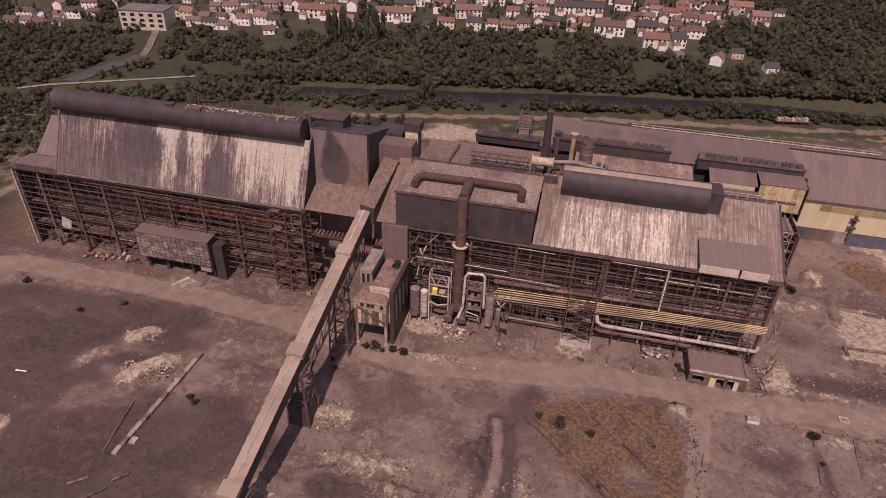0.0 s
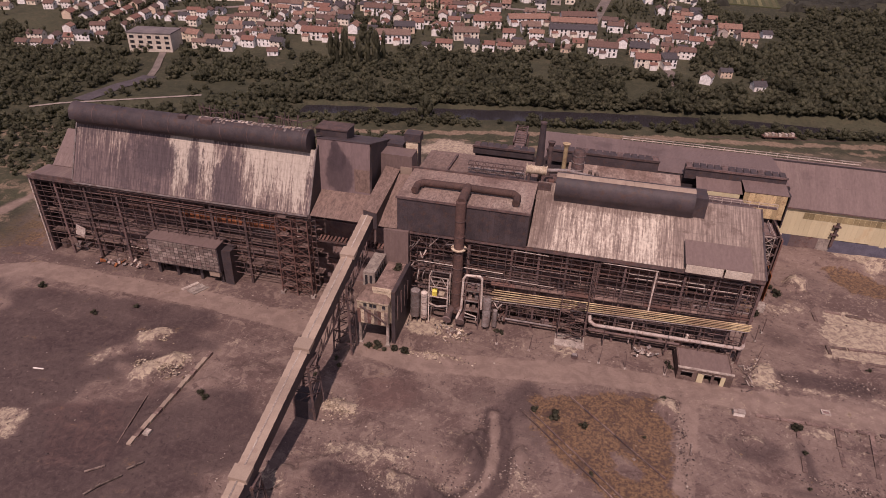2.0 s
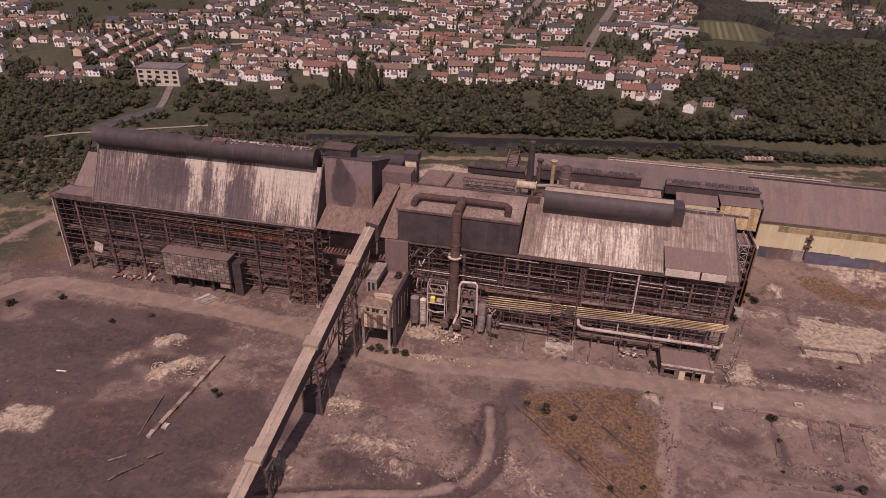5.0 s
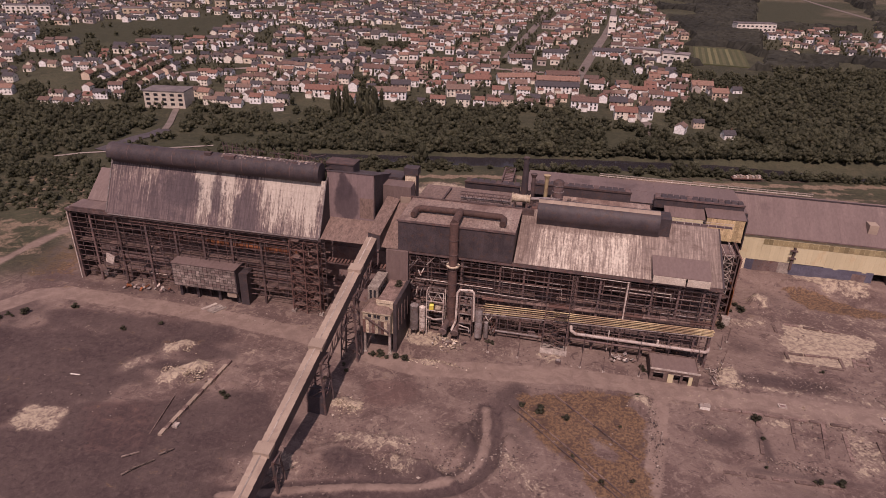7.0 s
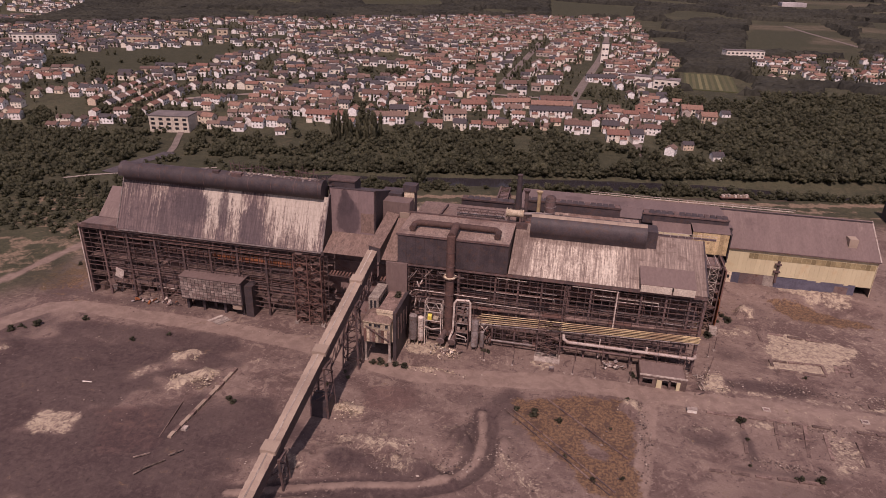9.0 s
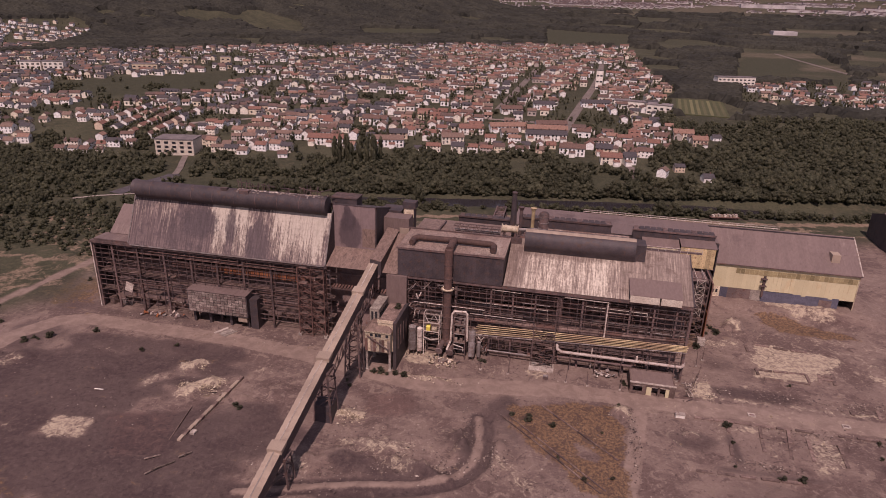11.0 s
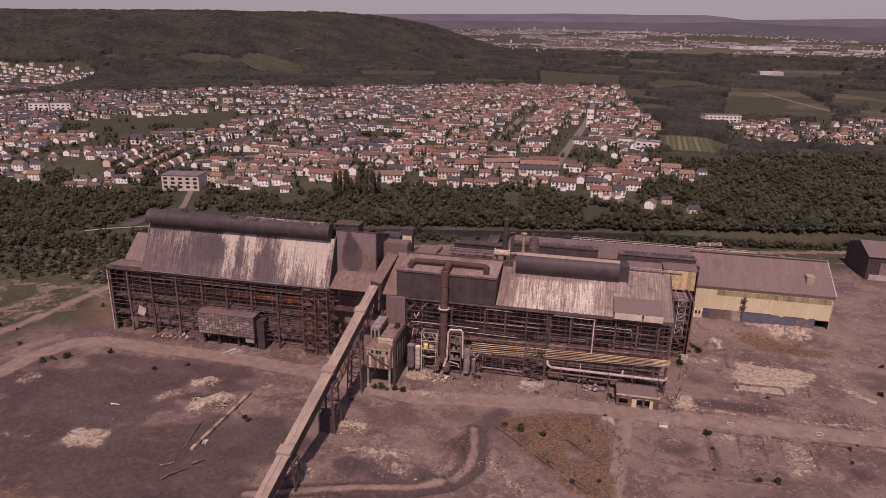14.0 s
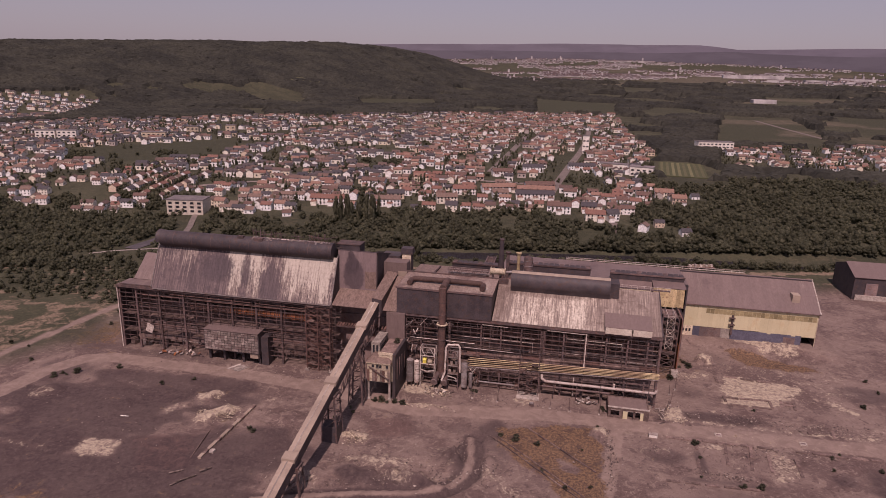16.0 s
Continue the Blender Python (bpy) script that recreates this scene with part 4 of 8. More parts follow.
def conveyor():
    g = thing("conveyor_gallery", (3.6, -45, 0), "long inclined dusty sheet-clad conveyor gallery on lattice trestles", "conveyor gallery")
    top = lambda y: 26.3 + 0.262 * (y + 3.0)
    cx = lambda y: 3.7 + 0.016 * y
    H = 2.9
    ys = [-3.0, -15.2, -39.6, -65.2, -98.0]
    for a, b in zip(ys, ys[1:]):
        m = Mesh()
        za, zb, xa, xb = top(a), top(b), cx(a), cx(b)
        w = 1.36
        sec = lambda x, y, z: [(x - w, y, z - H), (x + w, y, z - H), (x + w, y, z - 0.25), (x, y, z + 0.1), (x - w, y, z - 0.25)]
        m.add(sec(xa, a, za) + sec(xb, b, zb), [(0, 1, 6, 5), (1, 2, 7, 6), (4, 0, 5, 9), (0, 4, 3, 2, 1), (5, 6, 7, 8, 9), (2, 3, 8, 7), (3, 4, 9, 8)])
        sect = part("gallery_casing", m, M_DARK, g)
        n = max(1, round((a - b) / 1.8))
        for i in range(n):
            y = a + (b - a) * (i + 0.5) / n
            L = (a - b) / n * 1.04
            for sx in (-1, 1):
                piece("roof_sheet", M_GALLERY, sect, (cx(y) + sx * 0.69, y, top(y) + 0.0), (1.42, L * 0.985, 0.07), (math.atan(0.262), sx * 0.2 + random.uniform(-.01, .01), 0))
        part("ridge_strip", Mesh().bar((xa, a, za + 0.22), (xb, b, zb + 0.22), 0.28, 0.08), M_CONC, sect)
    for y in ys[1:4]:
        c, z = cx(y), top(y)
        hood = Mesh().prism([(y - 1.3, z - 0.7), (y + 1.3, z + 0.1), (y + 1.3, z + 0.75), (y - 1.3, z + 0.35)], c - 1.65, c + 1.65)
        part("joint_hood", hood, M_GALLERY, g, "raised sheet hood over the joint")
    # trestles
    for y, wide in ((-20, 1.6), (-40, 2.2), (-64, 1.6), (-88, 1.4)):
        z = top(y) - H
        tr = part("trestle_head", Mesh().box(cx(y) - 1.9, y - wide, z - 0.5, cx(y) + 1.9, y + wide, z), M_STEEL, g)
        legs = [(sx, sy) for sx in (-1, 1) for sy in (-1, 1)]
        for sx, sy in legs:
            strut("leg", M_STEEL, tr, (cx(y) + sx * 2.2, y + sy * wide * 1.1, -0.4), (cx(y) + sx * 1.5, y + sy * wide * 0.9, z), 0.36)
        k = max(2, int(z / 3))
        for i in range(k):
            z0, z1 = z * i / k, z * (i + 1) / k
            for sx in (-1, 1):
                strut("brace", M_STEEL, tr, (cx(y) + sx * 2, y - wide, z0), (cx(y) + sx * 2, y + wide, z1), 0.16)
                strut("brace", M_STEEL, tr, (cx(y) + sx * 2, y + wide, z0), (cx(y) + sx * 2, y - wide, z1), 0.16)
            for sy in (-1, 1):
                strut("brace", M_STEEL, tr, (cx(y) - 2, y + sy * wide, z0), (cx(y) + 2, y + sy * wide, z1), 0.16)
                strut("rail", M_STEEL, tr, (cx(y) - 2, y + sy * wide, z1), (cx(y) + 2, y + sy * wide, z1), 0.16)
    part("pier", Mesh().box(0.9, -42.4, -0.4, 5.2, -38.4, 4.6), M_DARK, g, "black boarded pier at the trestle foot")
    # truss under the upper run
    for sx in (-1, 1):
        lo = lambda y: top(y) - H - 3.2
        ch = part("lower_chord", Mesh().bar((cx(-38) + sx * 1.5, -38, lo(-38)), (cx(-8) + sx * 1.5, -8, lo(-8)), 0.28), M_STEEL, g)
        for i in range(10):
            y0, y1 = -38 + 3 * i, -35 + 3 * i
            strut("truss_diagonal", M_STEEL, ch, (cx(y0) + sx * 1.5, y0, lo(y0)), (cx(y1) + sx * 1.5, y1, top(y1) - H), 0.18)
            strut("truss_post", M_STEEL, ch, (cx(y1) + sx * 1.5, y1, lo(y1)), (cx(y1) + sx * 1.5, y1, top(y1) - H), 0.18)
    h = thing("head_house", (4.2, 5, 24), "rusty sheet-roofed head house of the conveyor", "head house")
    part("roof", Mesh().slab((2.6, -3.4, 27.8), (6.0, -3.4, 27.2), (6.6, 13.5, 31.0), (3.0, 13.5, 31.6), 0.2), M_RUSTROOF, h)
    part("casing", Mesh().add([(2.7, -3.3, 23), (5.9, -3.3, 23), (6.4, 13.4, 25), (3.1, 13.4, 25), (2.7, -3.3, 27.6), (5.9, -3.3, 27.0), (6.4, 13.4, 30.8), (3.1, 13.4, 31.4)], SLAB_FACES), M_DARK, h)


shell()
left_hall()
right_hall()
penthouse()
stack()
conveyor()


# ---------------------------------------------------------------- open steel front, floors and pipes
M_WALK = plain("dusty_walkway", (0.20, 0.135, 0.115), (0.12, 0.08, 0.07), 0.5, 0.9, rust=(0.27, 0.195, 0.165))
M_PLANK = plain("patched_pale_panel", (0.26, 0.20, 0.165), (0.14, 0.10, 0.088), 0.8, 0.7, vary=0.5, rust=(0.075, 0.052, 0.046))
M_PANEL = plain("flaking_pale_cladding", (0.30, 0.245, 0.215), (0.19, 0.145, 0.13), 0.5, 0.7, vary=0.3, rust=(0.10, 0.07, 0.062))
M_PALEBAR = plain("pale_painted_steel", (0.55, 0.48, 0.42), (0.40, 0.33, 0.29), 0.6, 0.6, rust=(0.2, 0.1, 0.07))


def lattice(parent, mat, x0, x1, y0, y1, z0, z1, levels, w=0.2, leg=0.3):
    """Four legs with rails and crossed braces on every side."""
    for x in (x0, x1):
        for y in (y0, y1):
            strut("leg", mat, parent, (x, y, z0), (x, y, z1), leg)
    for i in range(levels):
        a, b = z0 + (z1 - z0) * i / levels, z0 + (z1 - z0) * (i + 1) / levels
        for p, q in (((x0, y0), (x1, y0)), ((x1, y0), (x1, y1)), ((x0, y0), (x0, y1))):
            strut("rail", mat, parent, (*p, b), (*q, b), w)
            strut("brace", mat, parent, (*p, a), (*q, b), w * 0.8)
            strut("brace", mat, parent, (*q, a), (*p, b), w * 0.8)


def front(name, label, x0, x1, columns, girts, bay, y, wide):
    f = thing(name, ((x0 + x1) / 2, y, 0), label, "steel frame")
    for x in columns:
        strut("column", M_STEEL, f, (x, y + 0.3, -0.3), (x, y + 0.3, EAVE - 0.3), wide)
    cuts = [x0] + [c for c in columns if x0 < c < x1] + [x1]
    for z in girts:
        for a, b in zip(cuts, cuts[1:]):
            piece("girt", M_STEEL, f, ((a + b) / 2, y - 0.05, z + random.uniform(-0.04, 0.04)), (b - a, 0.13, 0.15), (0, random.uniform(-0.002, 0.002), 0))
    n = round((x1 - x0) / bay)
    for i in range(n + 1):
        x = x0 + (x1 - x0) * i / n
        top, low = EAVE - 0.8, (3.0 if random.random() < 0.7 else 0.2)
        piece("mullion", M_STEEL, f, (x, y - 0.18, (low + top) / 2), (0.13, 0.13, top - low))
    return f


def zigzag(parent, mat, x0, x1, y, z0, z1, step, w=0.16):
    """A lattice girder along the front."""
    strut("chord", mat, parent, (x0, y, z0), (x1, y, z0), w * 1.5)
    strut("chord", mat, parent, (x0, y, z1), (x1, y, z1), w * 1.5)
    n = round((x1 - x0) / step)
    for i in range(n):
        a, b = x0 + (x1 - x0) * i / n, x0 + (x1 - x0) * (i + 1) / n
        up = i % 2 == 0
        strut("web", mat, parent, (a, y, z0 if up else z1), (b, y, z1 if up else z0), w)


def fronts():
    cols_w = [-89.9, -83.4, -74.6, -65.3, -56.0, -47.2, -38.4, -29.4, -20.6]
    cols_e = [13.4, 18.4, 27.5, 37.7, 43.9, 50.2, 56.7, 63.1, 69.6, 75.8, 82.0, 87.8, 91.1]
    girts_w = [2.9, 4.6, 6.2, 8.0, 9.8, 11.2, 12.6, 14.2, 15.8, 17.3, 18.8, 20.4, 21.8]
    girts_e = [1.4, 2.9, 4.4, 6.0, 7.2, 11.6, 13.0, 14.4, 15.8, 17.2, 18.6, 20.0, 21.4]
    fw = front("west_front_frame", "open rusty steel lattice front of the west hall", -90.2, -10.2, cols_w, girts_w, 3.0, -1.6, 0.62)
    fe = front("east_front_frame", "open rusty steel lattice front of the east hall", 13.2, 91.3, cols_e, girts_e, 2.1, -1.2, 0.5)
    strut("edge_post", M_PALEBAR, fw, (-90.4, -1.9, -0.2), (-90.4, -1.9, EAVE - 1.2), 0.3)
    piece("hanging_sheet", M_PALEBAR, fw, (-79.0, -1.9, 8.0), (2.6, 0.1, 3.4), (0.1, 0.35, 0.05))
    piece("hanging_sheet", M_WALK, fw, (-82.4, -1.9, 4.6), (2.2, 0.1, 2.2), (0.1, -0.3, 0.05))
    strut("pale_post", M_PALEBAR, fe, (69.7, -1.4, 11.0), (69.7, -1.4, 21.8), 0.34)
    strut("pale_post", M_PALEBAR, fe, (67.0, -1.4, 1.0), (67.0, -1.4, 7.0), 0.3)
    strut("corner_post", M_STEEL, fe, (91.3, -1.3, -0.2), (91.3, -1.3, EAVE), 0.6)
    lattice(fe, M_STEEL, 56.2, 57.2, -1.7, -1.0, 11, 21.5, 6, 0.09, 0.18)
    zigzag(fe, M_RUST, 36, 92, 1.4, 17.3, 19.0, 1.0)
    zigzag(fe, M_RUST, 14, 36, 1.4, 17.3, 19.0, 1.0)
    zigzag(fe, M_STEEL, 70, 92, 4.4, 13.0, 14.4, 1.2)
    zigzag(fw, M_STEEL, -90, -22, 2.4, 12.6, 14.4, 1.5)
    for k in range(4):
        x = 15 + 3 * k
        strut("brace", M_PALEBAR if k % 2 else M_STEEL, fe, (x, -1.3, 19.2), (x + 2.6, -1.3, 22.3), 0.16)
        strut("brace", M_STEEL, fe, (x + 2.6, -1.3, 19.2), (x, -1.3, 22.3), 0.16)
    # decks inside the open front
    d = thing("west_decks", (-50, 3, 0), "dusty plank walkways inside the open front", "walkway")
    for z, y0, y1 in ((6.2, -0.6, 1.6), (9.6, 1.5, 3.2), (12.4, -0.4, 1.2), (15.0, 2.0, 4), (18.2, 0.6, 2.4)):
        for i in range(15):
            x = -90.5 + i * 5.4
            if random.random() < 0.86 and not (-58 < x < -37 and z < 12):
                piece("deck_plate", M_WALK, d, (x + 2.6, (y0 + y1) / 2, z - 0.12), (5.2, y1 - y0, 0.16), (random.uniform(-.004, .004), 0, 0))
                strut("handrail", M_STEEL, d, (x, y0, z + 1.0), (x + 5.2, y0, z + 1.0), 0.09)
    e = thing("east_decks", (55, 3, 0), "dusty plank walkways behind the ochre pipes", "walkway")
    for z, y0, y1 in ((4.2, 0, 1.8), (7.0, 1.0, 3), (12.6, 1.4, 3.0), (15.6, 2.2, 4), (19.8, 1.2, 3)):
        for i in range(14):
            x = 14 + i * 5.5
            if random.random() < 0.8:
                piece("deck_plate", M_WALK, e, (x + 2.7, (y0 + y1) / 2, z - 0.12), (5.3, y1 - y0, 0.16), (random.uniform(-.004, .004), 0, 0))
                strut("handrail", M_STEEL, e, (x, y0, z + 1.0), (x + 5.3, y0, z + 1.0), 0.09)
    # rust-orange feed bins
    h = thing("feed_bins", (-44, 2.5, 14.8), "row of orange-rusted feed bins", "bins")
    for i in range(30):
        x = -64 + i * 1.5
        piece("bin_panel", M_ORANGE if 9 < i else M_RUST, h, (x, 1.6, 16.5 + random.uniform(-.05, .05)), (1.38, 0.25, 2.2), (random.uniform(-0.05, 0.08), 0, 0))
        piece("rib", M_STEEL, h, (x + 0.75, 1.35, 16.5), (0.14, 0.3, 2.6))
    k = thing("feed_belt", (-5, 1, 15), "rusty idler rollers of the feed belt", "belt")
    for i in range(20):
        piece("roller", M_RUST, k, (-10.2 + i * 0.95, 0.6, 16.0), (0.5, 1.8, 0.4), (0.2, 0, 0))
    piece("belt_frame", M_STEEL, k, (-1, 0.6, 15.5), (20, 2.0, 0.3))
    # low items on the ground floor
    c = thing("ground_plant", (-60, 3, 0), "soot-black machines on the ground floor", "machines")
    for i in range(26):
        x = -88 + i * 3.1
        s = random.uniform(0.8, 2.4)
        piece("machine_block", random.choice((M_INNER, M_STEEL, M_GREYM, M_WALK)), c, (x, random.uniform(1, 5), s / 2), (random.uniform(0.8, 2.4), random.uniform(1, 2), s), (0, 0, random.uniform(-.3, .3)))
    c = thing("ground_plant", (60, 3, 0), "soot-black machines behind the pipe rack", "machines")
    for i in range(24):
        x = 15 + i * 3.2
        s = random.uniform(0.8, 3.0)
        piece("machine_block", random.choice((M_INNER, M_STEEL, M_GREYM, M_RUST)), c, (x, random.uniform(1.5, 5), s / 2), (random.uniform(0.8, 2.4), random.uniform(1, 2), s), (0, 0, random.uniform(-.3, .3)))
    # red lattice stair tower
    t = thing("stair_tower", (-15.6, -2.4, 0), "red-rusted lattice stair tower against the front", "stair tower")
    lattice(t, M_RUST, -19.8, -15.7, -3.6, -1.4, 0, 22.4, 9, 0.12, 0.28)
    lattice(t, M_RUST, -15.7, -11.6, -3.6, -1.4, 0, 22.4, 9, 0.12, 0.28)
    for i in range(9):
        z = i * 2.49
        piece("landing", M_WALK, t, (-12.9 if i % 2 else -18.4, -2.5, z + 2.4), (2.2, 2.0, 0.12))
        strut("flight", M_RUST, t, (-18.4, -2.9, z + (2.4 if i % 2 else 0)), (-12.9, -2.9, z + (0 if i % 2 else 2.4)), 0.2)
    for x in (-19.8, -11.6):
        piece("footing", M_CONC, t, (x, -3.4, 0.35), (1.1, 1.1, 0.9))
    # ochre pipe bundle
    b = thing("pipe_rack", (62, 0.3, 5), "bundle of ochre pipes along the front", "pipe rack")
    for i in range(6):
        za, zb = 6.8 + i * 0.66, 9.4 + i * 0.40
        part("pipe", Mesh().tube((33.4 + 0.5 * (i % 3), -1.75, za), (92.0 - 0.25 * (i % 2), -1.75, zb), 0.12 + 0.03 * (i % 3 == 1), n=10), M_GOLD if i != 0 else M_GREYM, b, "", True)
    for i in range(10):
        xa, xb = 33.4 + i * 5.85, 33.4 + (i + 1) * 5.85
        part("tray", Mesh().slab((xa, -1.6, 11.4 + 0.02 * (xa - 33)), (xb - 0.06, -1.6, 11.4 + 0.02 * (xb - 33)), (xb - 0.06, -0.3, 11.7 + 0.02 * (xb - 33)), (xa, -0.3, 11.7 + 0.02 * (xa - 33)), 0.25), M_WALK if i % 3 else M_RUST, b, "dusty brown cable tray")
    for x in range(36, 92, 6):
        strut("hanger", M_STEEL, b, (x, 1.2, 6.6), (x, 1.2, 13.5), 0.2)
        strut("bracket", M_STEEL, b, (x, -1.95, 6.4 + (x - 34) * 0.044), (x, 1.3, 6.4 + (x - 34) * 0.044), 0.18)
    w = thing("gas_main", (75, -3, 0), "thick pale pink pipe along the foot of the front", "pipe")
    part("pipe", Mesh().path([(57.2, -0.8, 6.8), (57.4, -2.4, 6.0), (58.6, -3.0, 5.6), (90.6, -3.0, 5.6), (91.4, -2.2, 5.6), (91.6, -0.6, 5.6)], 0.42, 16), M_PIPE, w, "", True)
    for x in range(61, 91, 7):
        part("collar", Mesh().tube((x, -3, 5.6), (x + 0.3, -3, 5.6), 0.5, n=16), M_GREYM, w)
        part("trestle", Mesh().bar((x + 0.1, -3, 0), (x + 0.1, -3, 5.1), 0.24), M_STEEL, w)
    part("valve", Mesh().tube((79, -3, 5.6), (79, -3, 7.0), 0.3, n=10).ball((79, -3, 7.0), 0.35), M_PALEBAR, w)
    q = thing("lower_main", (72, -2, 0), "dark pipe low along the front", "pipe")
    part("pipe", Mesh().tube((57.5, -2.4, 3.6), (78, -2.4, 3.6), 0.32), M_STEEL, q, "", True)
    part("pipe", Mesh().tube((37, -2.0, 2.4), (50, -2.0, 2.4), 0.25), M_GREYM, q, "", True)
    # runs of service pipe at many levels inside the open front
    rs = random.Random(77)
    for name, label, xa, xb, n in (("service_runs", "rusty service pipes at many levels behind the west lattice", -88, -12, 26), ("service_runs", "rusty service pipes at many levels behind the east lattice", 14, 91, 44)):
        v = thing(name, ((xa + xb) / 2, 0.5, 0), label, "pipes")
        for k in range(n):
            x0 = rs.uniform(xa, xb - 8)
            x1 = min(xb, x0 + rs.uniform(7, 26))
            yy, zz = rs.uniform(-1.0, 2.6), rs.choice((2.2, 3.6, 5.2, 12.4, 13.6, 14.8, 16.4, 18.0, 19.4, 20.8, 21.9)) + rs.uniform(-0.4, 0.4)
            pts = [(x0, yy, zz), (x1, yy, zz + rs.uniform(-0.15, 0.15))]
            if rs.random() < 0.4:
                pts += [(x1 + 0.3, yy, zz - rs.uniform(1.5, 4))]
            part("pipe", Mesh().path(pts, rs.uniform(0.06, 0.15), 7), rs.choice((M_RUST, M_RUST, M_STEEL, M_GREYM, M_WALK, M_PALEBAR)), v)
    # slender pale pipes below the eaves
    s = thing("eaves_pipes", (40, -1.5, 21), "thin pale service pipes under the eaves", "pipes")
    for x0, x1, y, z in ((38, 46, -1.6, 21.6), (58, 70, -1.6, 21.8), (-70, -40, -2.0, 21.4), (-38, -21, -2.0, 21.2), (-62, -20, -1.9, 20.2), (15, 36, -1.5, 15.0), (32, 48, -1.6, 13.4), (-34, -20, -1.2, 11.6), (-33, -20, -1.2, 8.6), (-84, -58, -1.2, 9.4), (60, 68, 0.4, 14.2)):
        part("pipe", Mesh().tube((x0, y, z), (x1, y, z - 0.15), 0.11, n=8), M_PALEBAR if x0 > 0 else M_RUST, s)


def annex():
    a = thing("panelled_annex", (-46.3, -2.5, 0), "patched panel-clad annex raised on posts against the front", "annex")
    # The east face's shade is put into the body's near-black colour.
    part("body", Mesh().box(-56.2, -5.0, 4.2, -36.2, 0.4, 11.6), M_DARK, a)
    for i in range(16):
        for j in range(8):
            w, h = 19.6 / 16, 7.2 / 8
            piece("wall_panel", M_PANEL if random.random() < 0.8 else M_MAUVE, a, (-56 + (i + 0.5) * w, -5.06 - random.uniform(0, 0.05), 4.4 + (j + 0.5) * h), (w * random.uniform(0.85, 0.96), 0.1, h * random.uniform(0.75, 0.92)))
    for i in range(10):
        piece("roof_sheet", M_MAUVE, a, (-55.2 + i * 2.0, -2.4, 11.75 + random.uniform(0, .03)), (1.97, 5.9, 0.12), (0.06, 0, 0))
    for x in (-55.4, -50, -43, -37):
        part("post", Mesh().box(x - 0.4, -3.4, -0.3, x + 0.4, -2.6, 4.2), M_DARK, a)
    part("foot_box", Mesh().box(-39.8, -4.6, 2.4, -36.9, -3.6, 4.1), M_GALLERY, a)
    part("pier", Mesh().box(-36.1, -3.6, -0.3, -33.6, 0.2, 10.0), M_DARK, a)


fronts()
annex()


# ---------------------------------------------------------------- control house, silos, hut
def control_house():
    c = thing("control_house", (10, -10, 0), "cream and rust control house raised on legs beside the conveyor", "control house")
    cab = part("cabin", Mesh().box(5.5, -17.0, 6.0, 12.7, -9.0, 12.0), M_CREAM, c)
    for i in range(9):
        w = 7.2 / 9
        piece("plank", M_RUST if i % 3 == 0 else M_CREAM if i % 3 == 1 else M_PLANK, cab, (5.5 + (i + 0.5) * w, -17.06 - random.uniform(0, .04), 8.1), (w * 0.96, 0.1, 4.0 - random.uniform(0, 0.5)))
    part("cornice", Mesh().box(5.3, -17.25, 12.0, 12.9, -16.9, 12.35), M_CREAM, cab)
    part("roof", Mesh().add([(5.2, -17.3, 12.3), (12.9, -17.3, 12.3), (12.9, -10.6, 12.6), (5.2, -10.6, 12.6), (6.6, -14.6, 13.5), (11.6, -14.6, 13.5), (11.6, -11.0, 13.5), (6.6, -11.0, 13.5)], SLAB_FACES), M_RUSTROOF, c, "brown sheet roof")
    for x in (7.0, 8.4, 9.3, 11.4):
        win = part("window", Mesh().box(x, -17.12, 10.75, x + 0.75, -16.95, 11.6), M_GLASS, cab)
        part("sill", Mesh().box(x - 0.08, -17.2, 10.65, x + 0.83, -16.98, 10.75), M_CONC, win)
    strut("stair_stringer", M_STEEL, cab, (6.2, -17.4, 11.0), (12.4, -17.4, 7.2), 0.3)
    part("hatch", Mesh().box(8.2, -17.14, 7.4, 8.9, -16.97, 8.1), M_INNER, cab)
    for x, y in ((5.9, -16.5), (12.4, -16.3), (5.9, -10), (12.4, -10)):
        part("leg", Mesh().box(x - 0.3, y - 0.3, -0.4, x + 0.3, y + 0.3, 6.0), M_CONC, c)
        part("leg_base", Mesh().box(x - 0.5, y - 0.5, -0.4, x + 0.5, y + 0.5, 0.4), M_CONC, c)
    blk = part("rear_block", Mesh().box(8.6, -15.0, 5.5, 13.0, -3.0, 14.2), M_CREAM, c)
    # Shade on the east side and front return is painted near-black.
    part("east_wall", Mesh().box(13.0, -15.4, 0, 13.9, -1.9, 14.5), M_DARK, c, "near-black side wall, shade put into its colour")
    part("parapet", Mesh().box(8.5, -15.2, 14.2, 13.0, -14.9, 15.0), M_CREAM, blk, "cream parapet")
    part("roof", Mesh().box(8.6, -14.9, 14.2, 13.0, -3.0, 14.4), M_WALK, blk)
    for i, y in enumerate((-13.6, -10.8, -8.0, -5.2)):
        part("buttress", Mesh().box(13.9, y - 0.15, 6, 14.1, y + 0.15, 12.5 - i * 0.4), M_STEEL, c)
    st = part("stair_block", Mesh().box(5.2, -11.8, 5.0, 8.0, -3.0, 16.4), M_CONC, c, "cream block with tall dark slots")
    for y in (-10.9, -9.3, -7.7, -6.1, -4.5):
        part("slot_window", Mesh().box(7.95, y - 0.45, 14.4, 8.08, y + 0.45, 16.0), M_GLASS, st)
    for x in (5.7, 6.8):
        part("slot_window", Mesh().box(x, -11.87, 12.2, x + 0.6, -11.75, 15.6), M_GLASS, st)
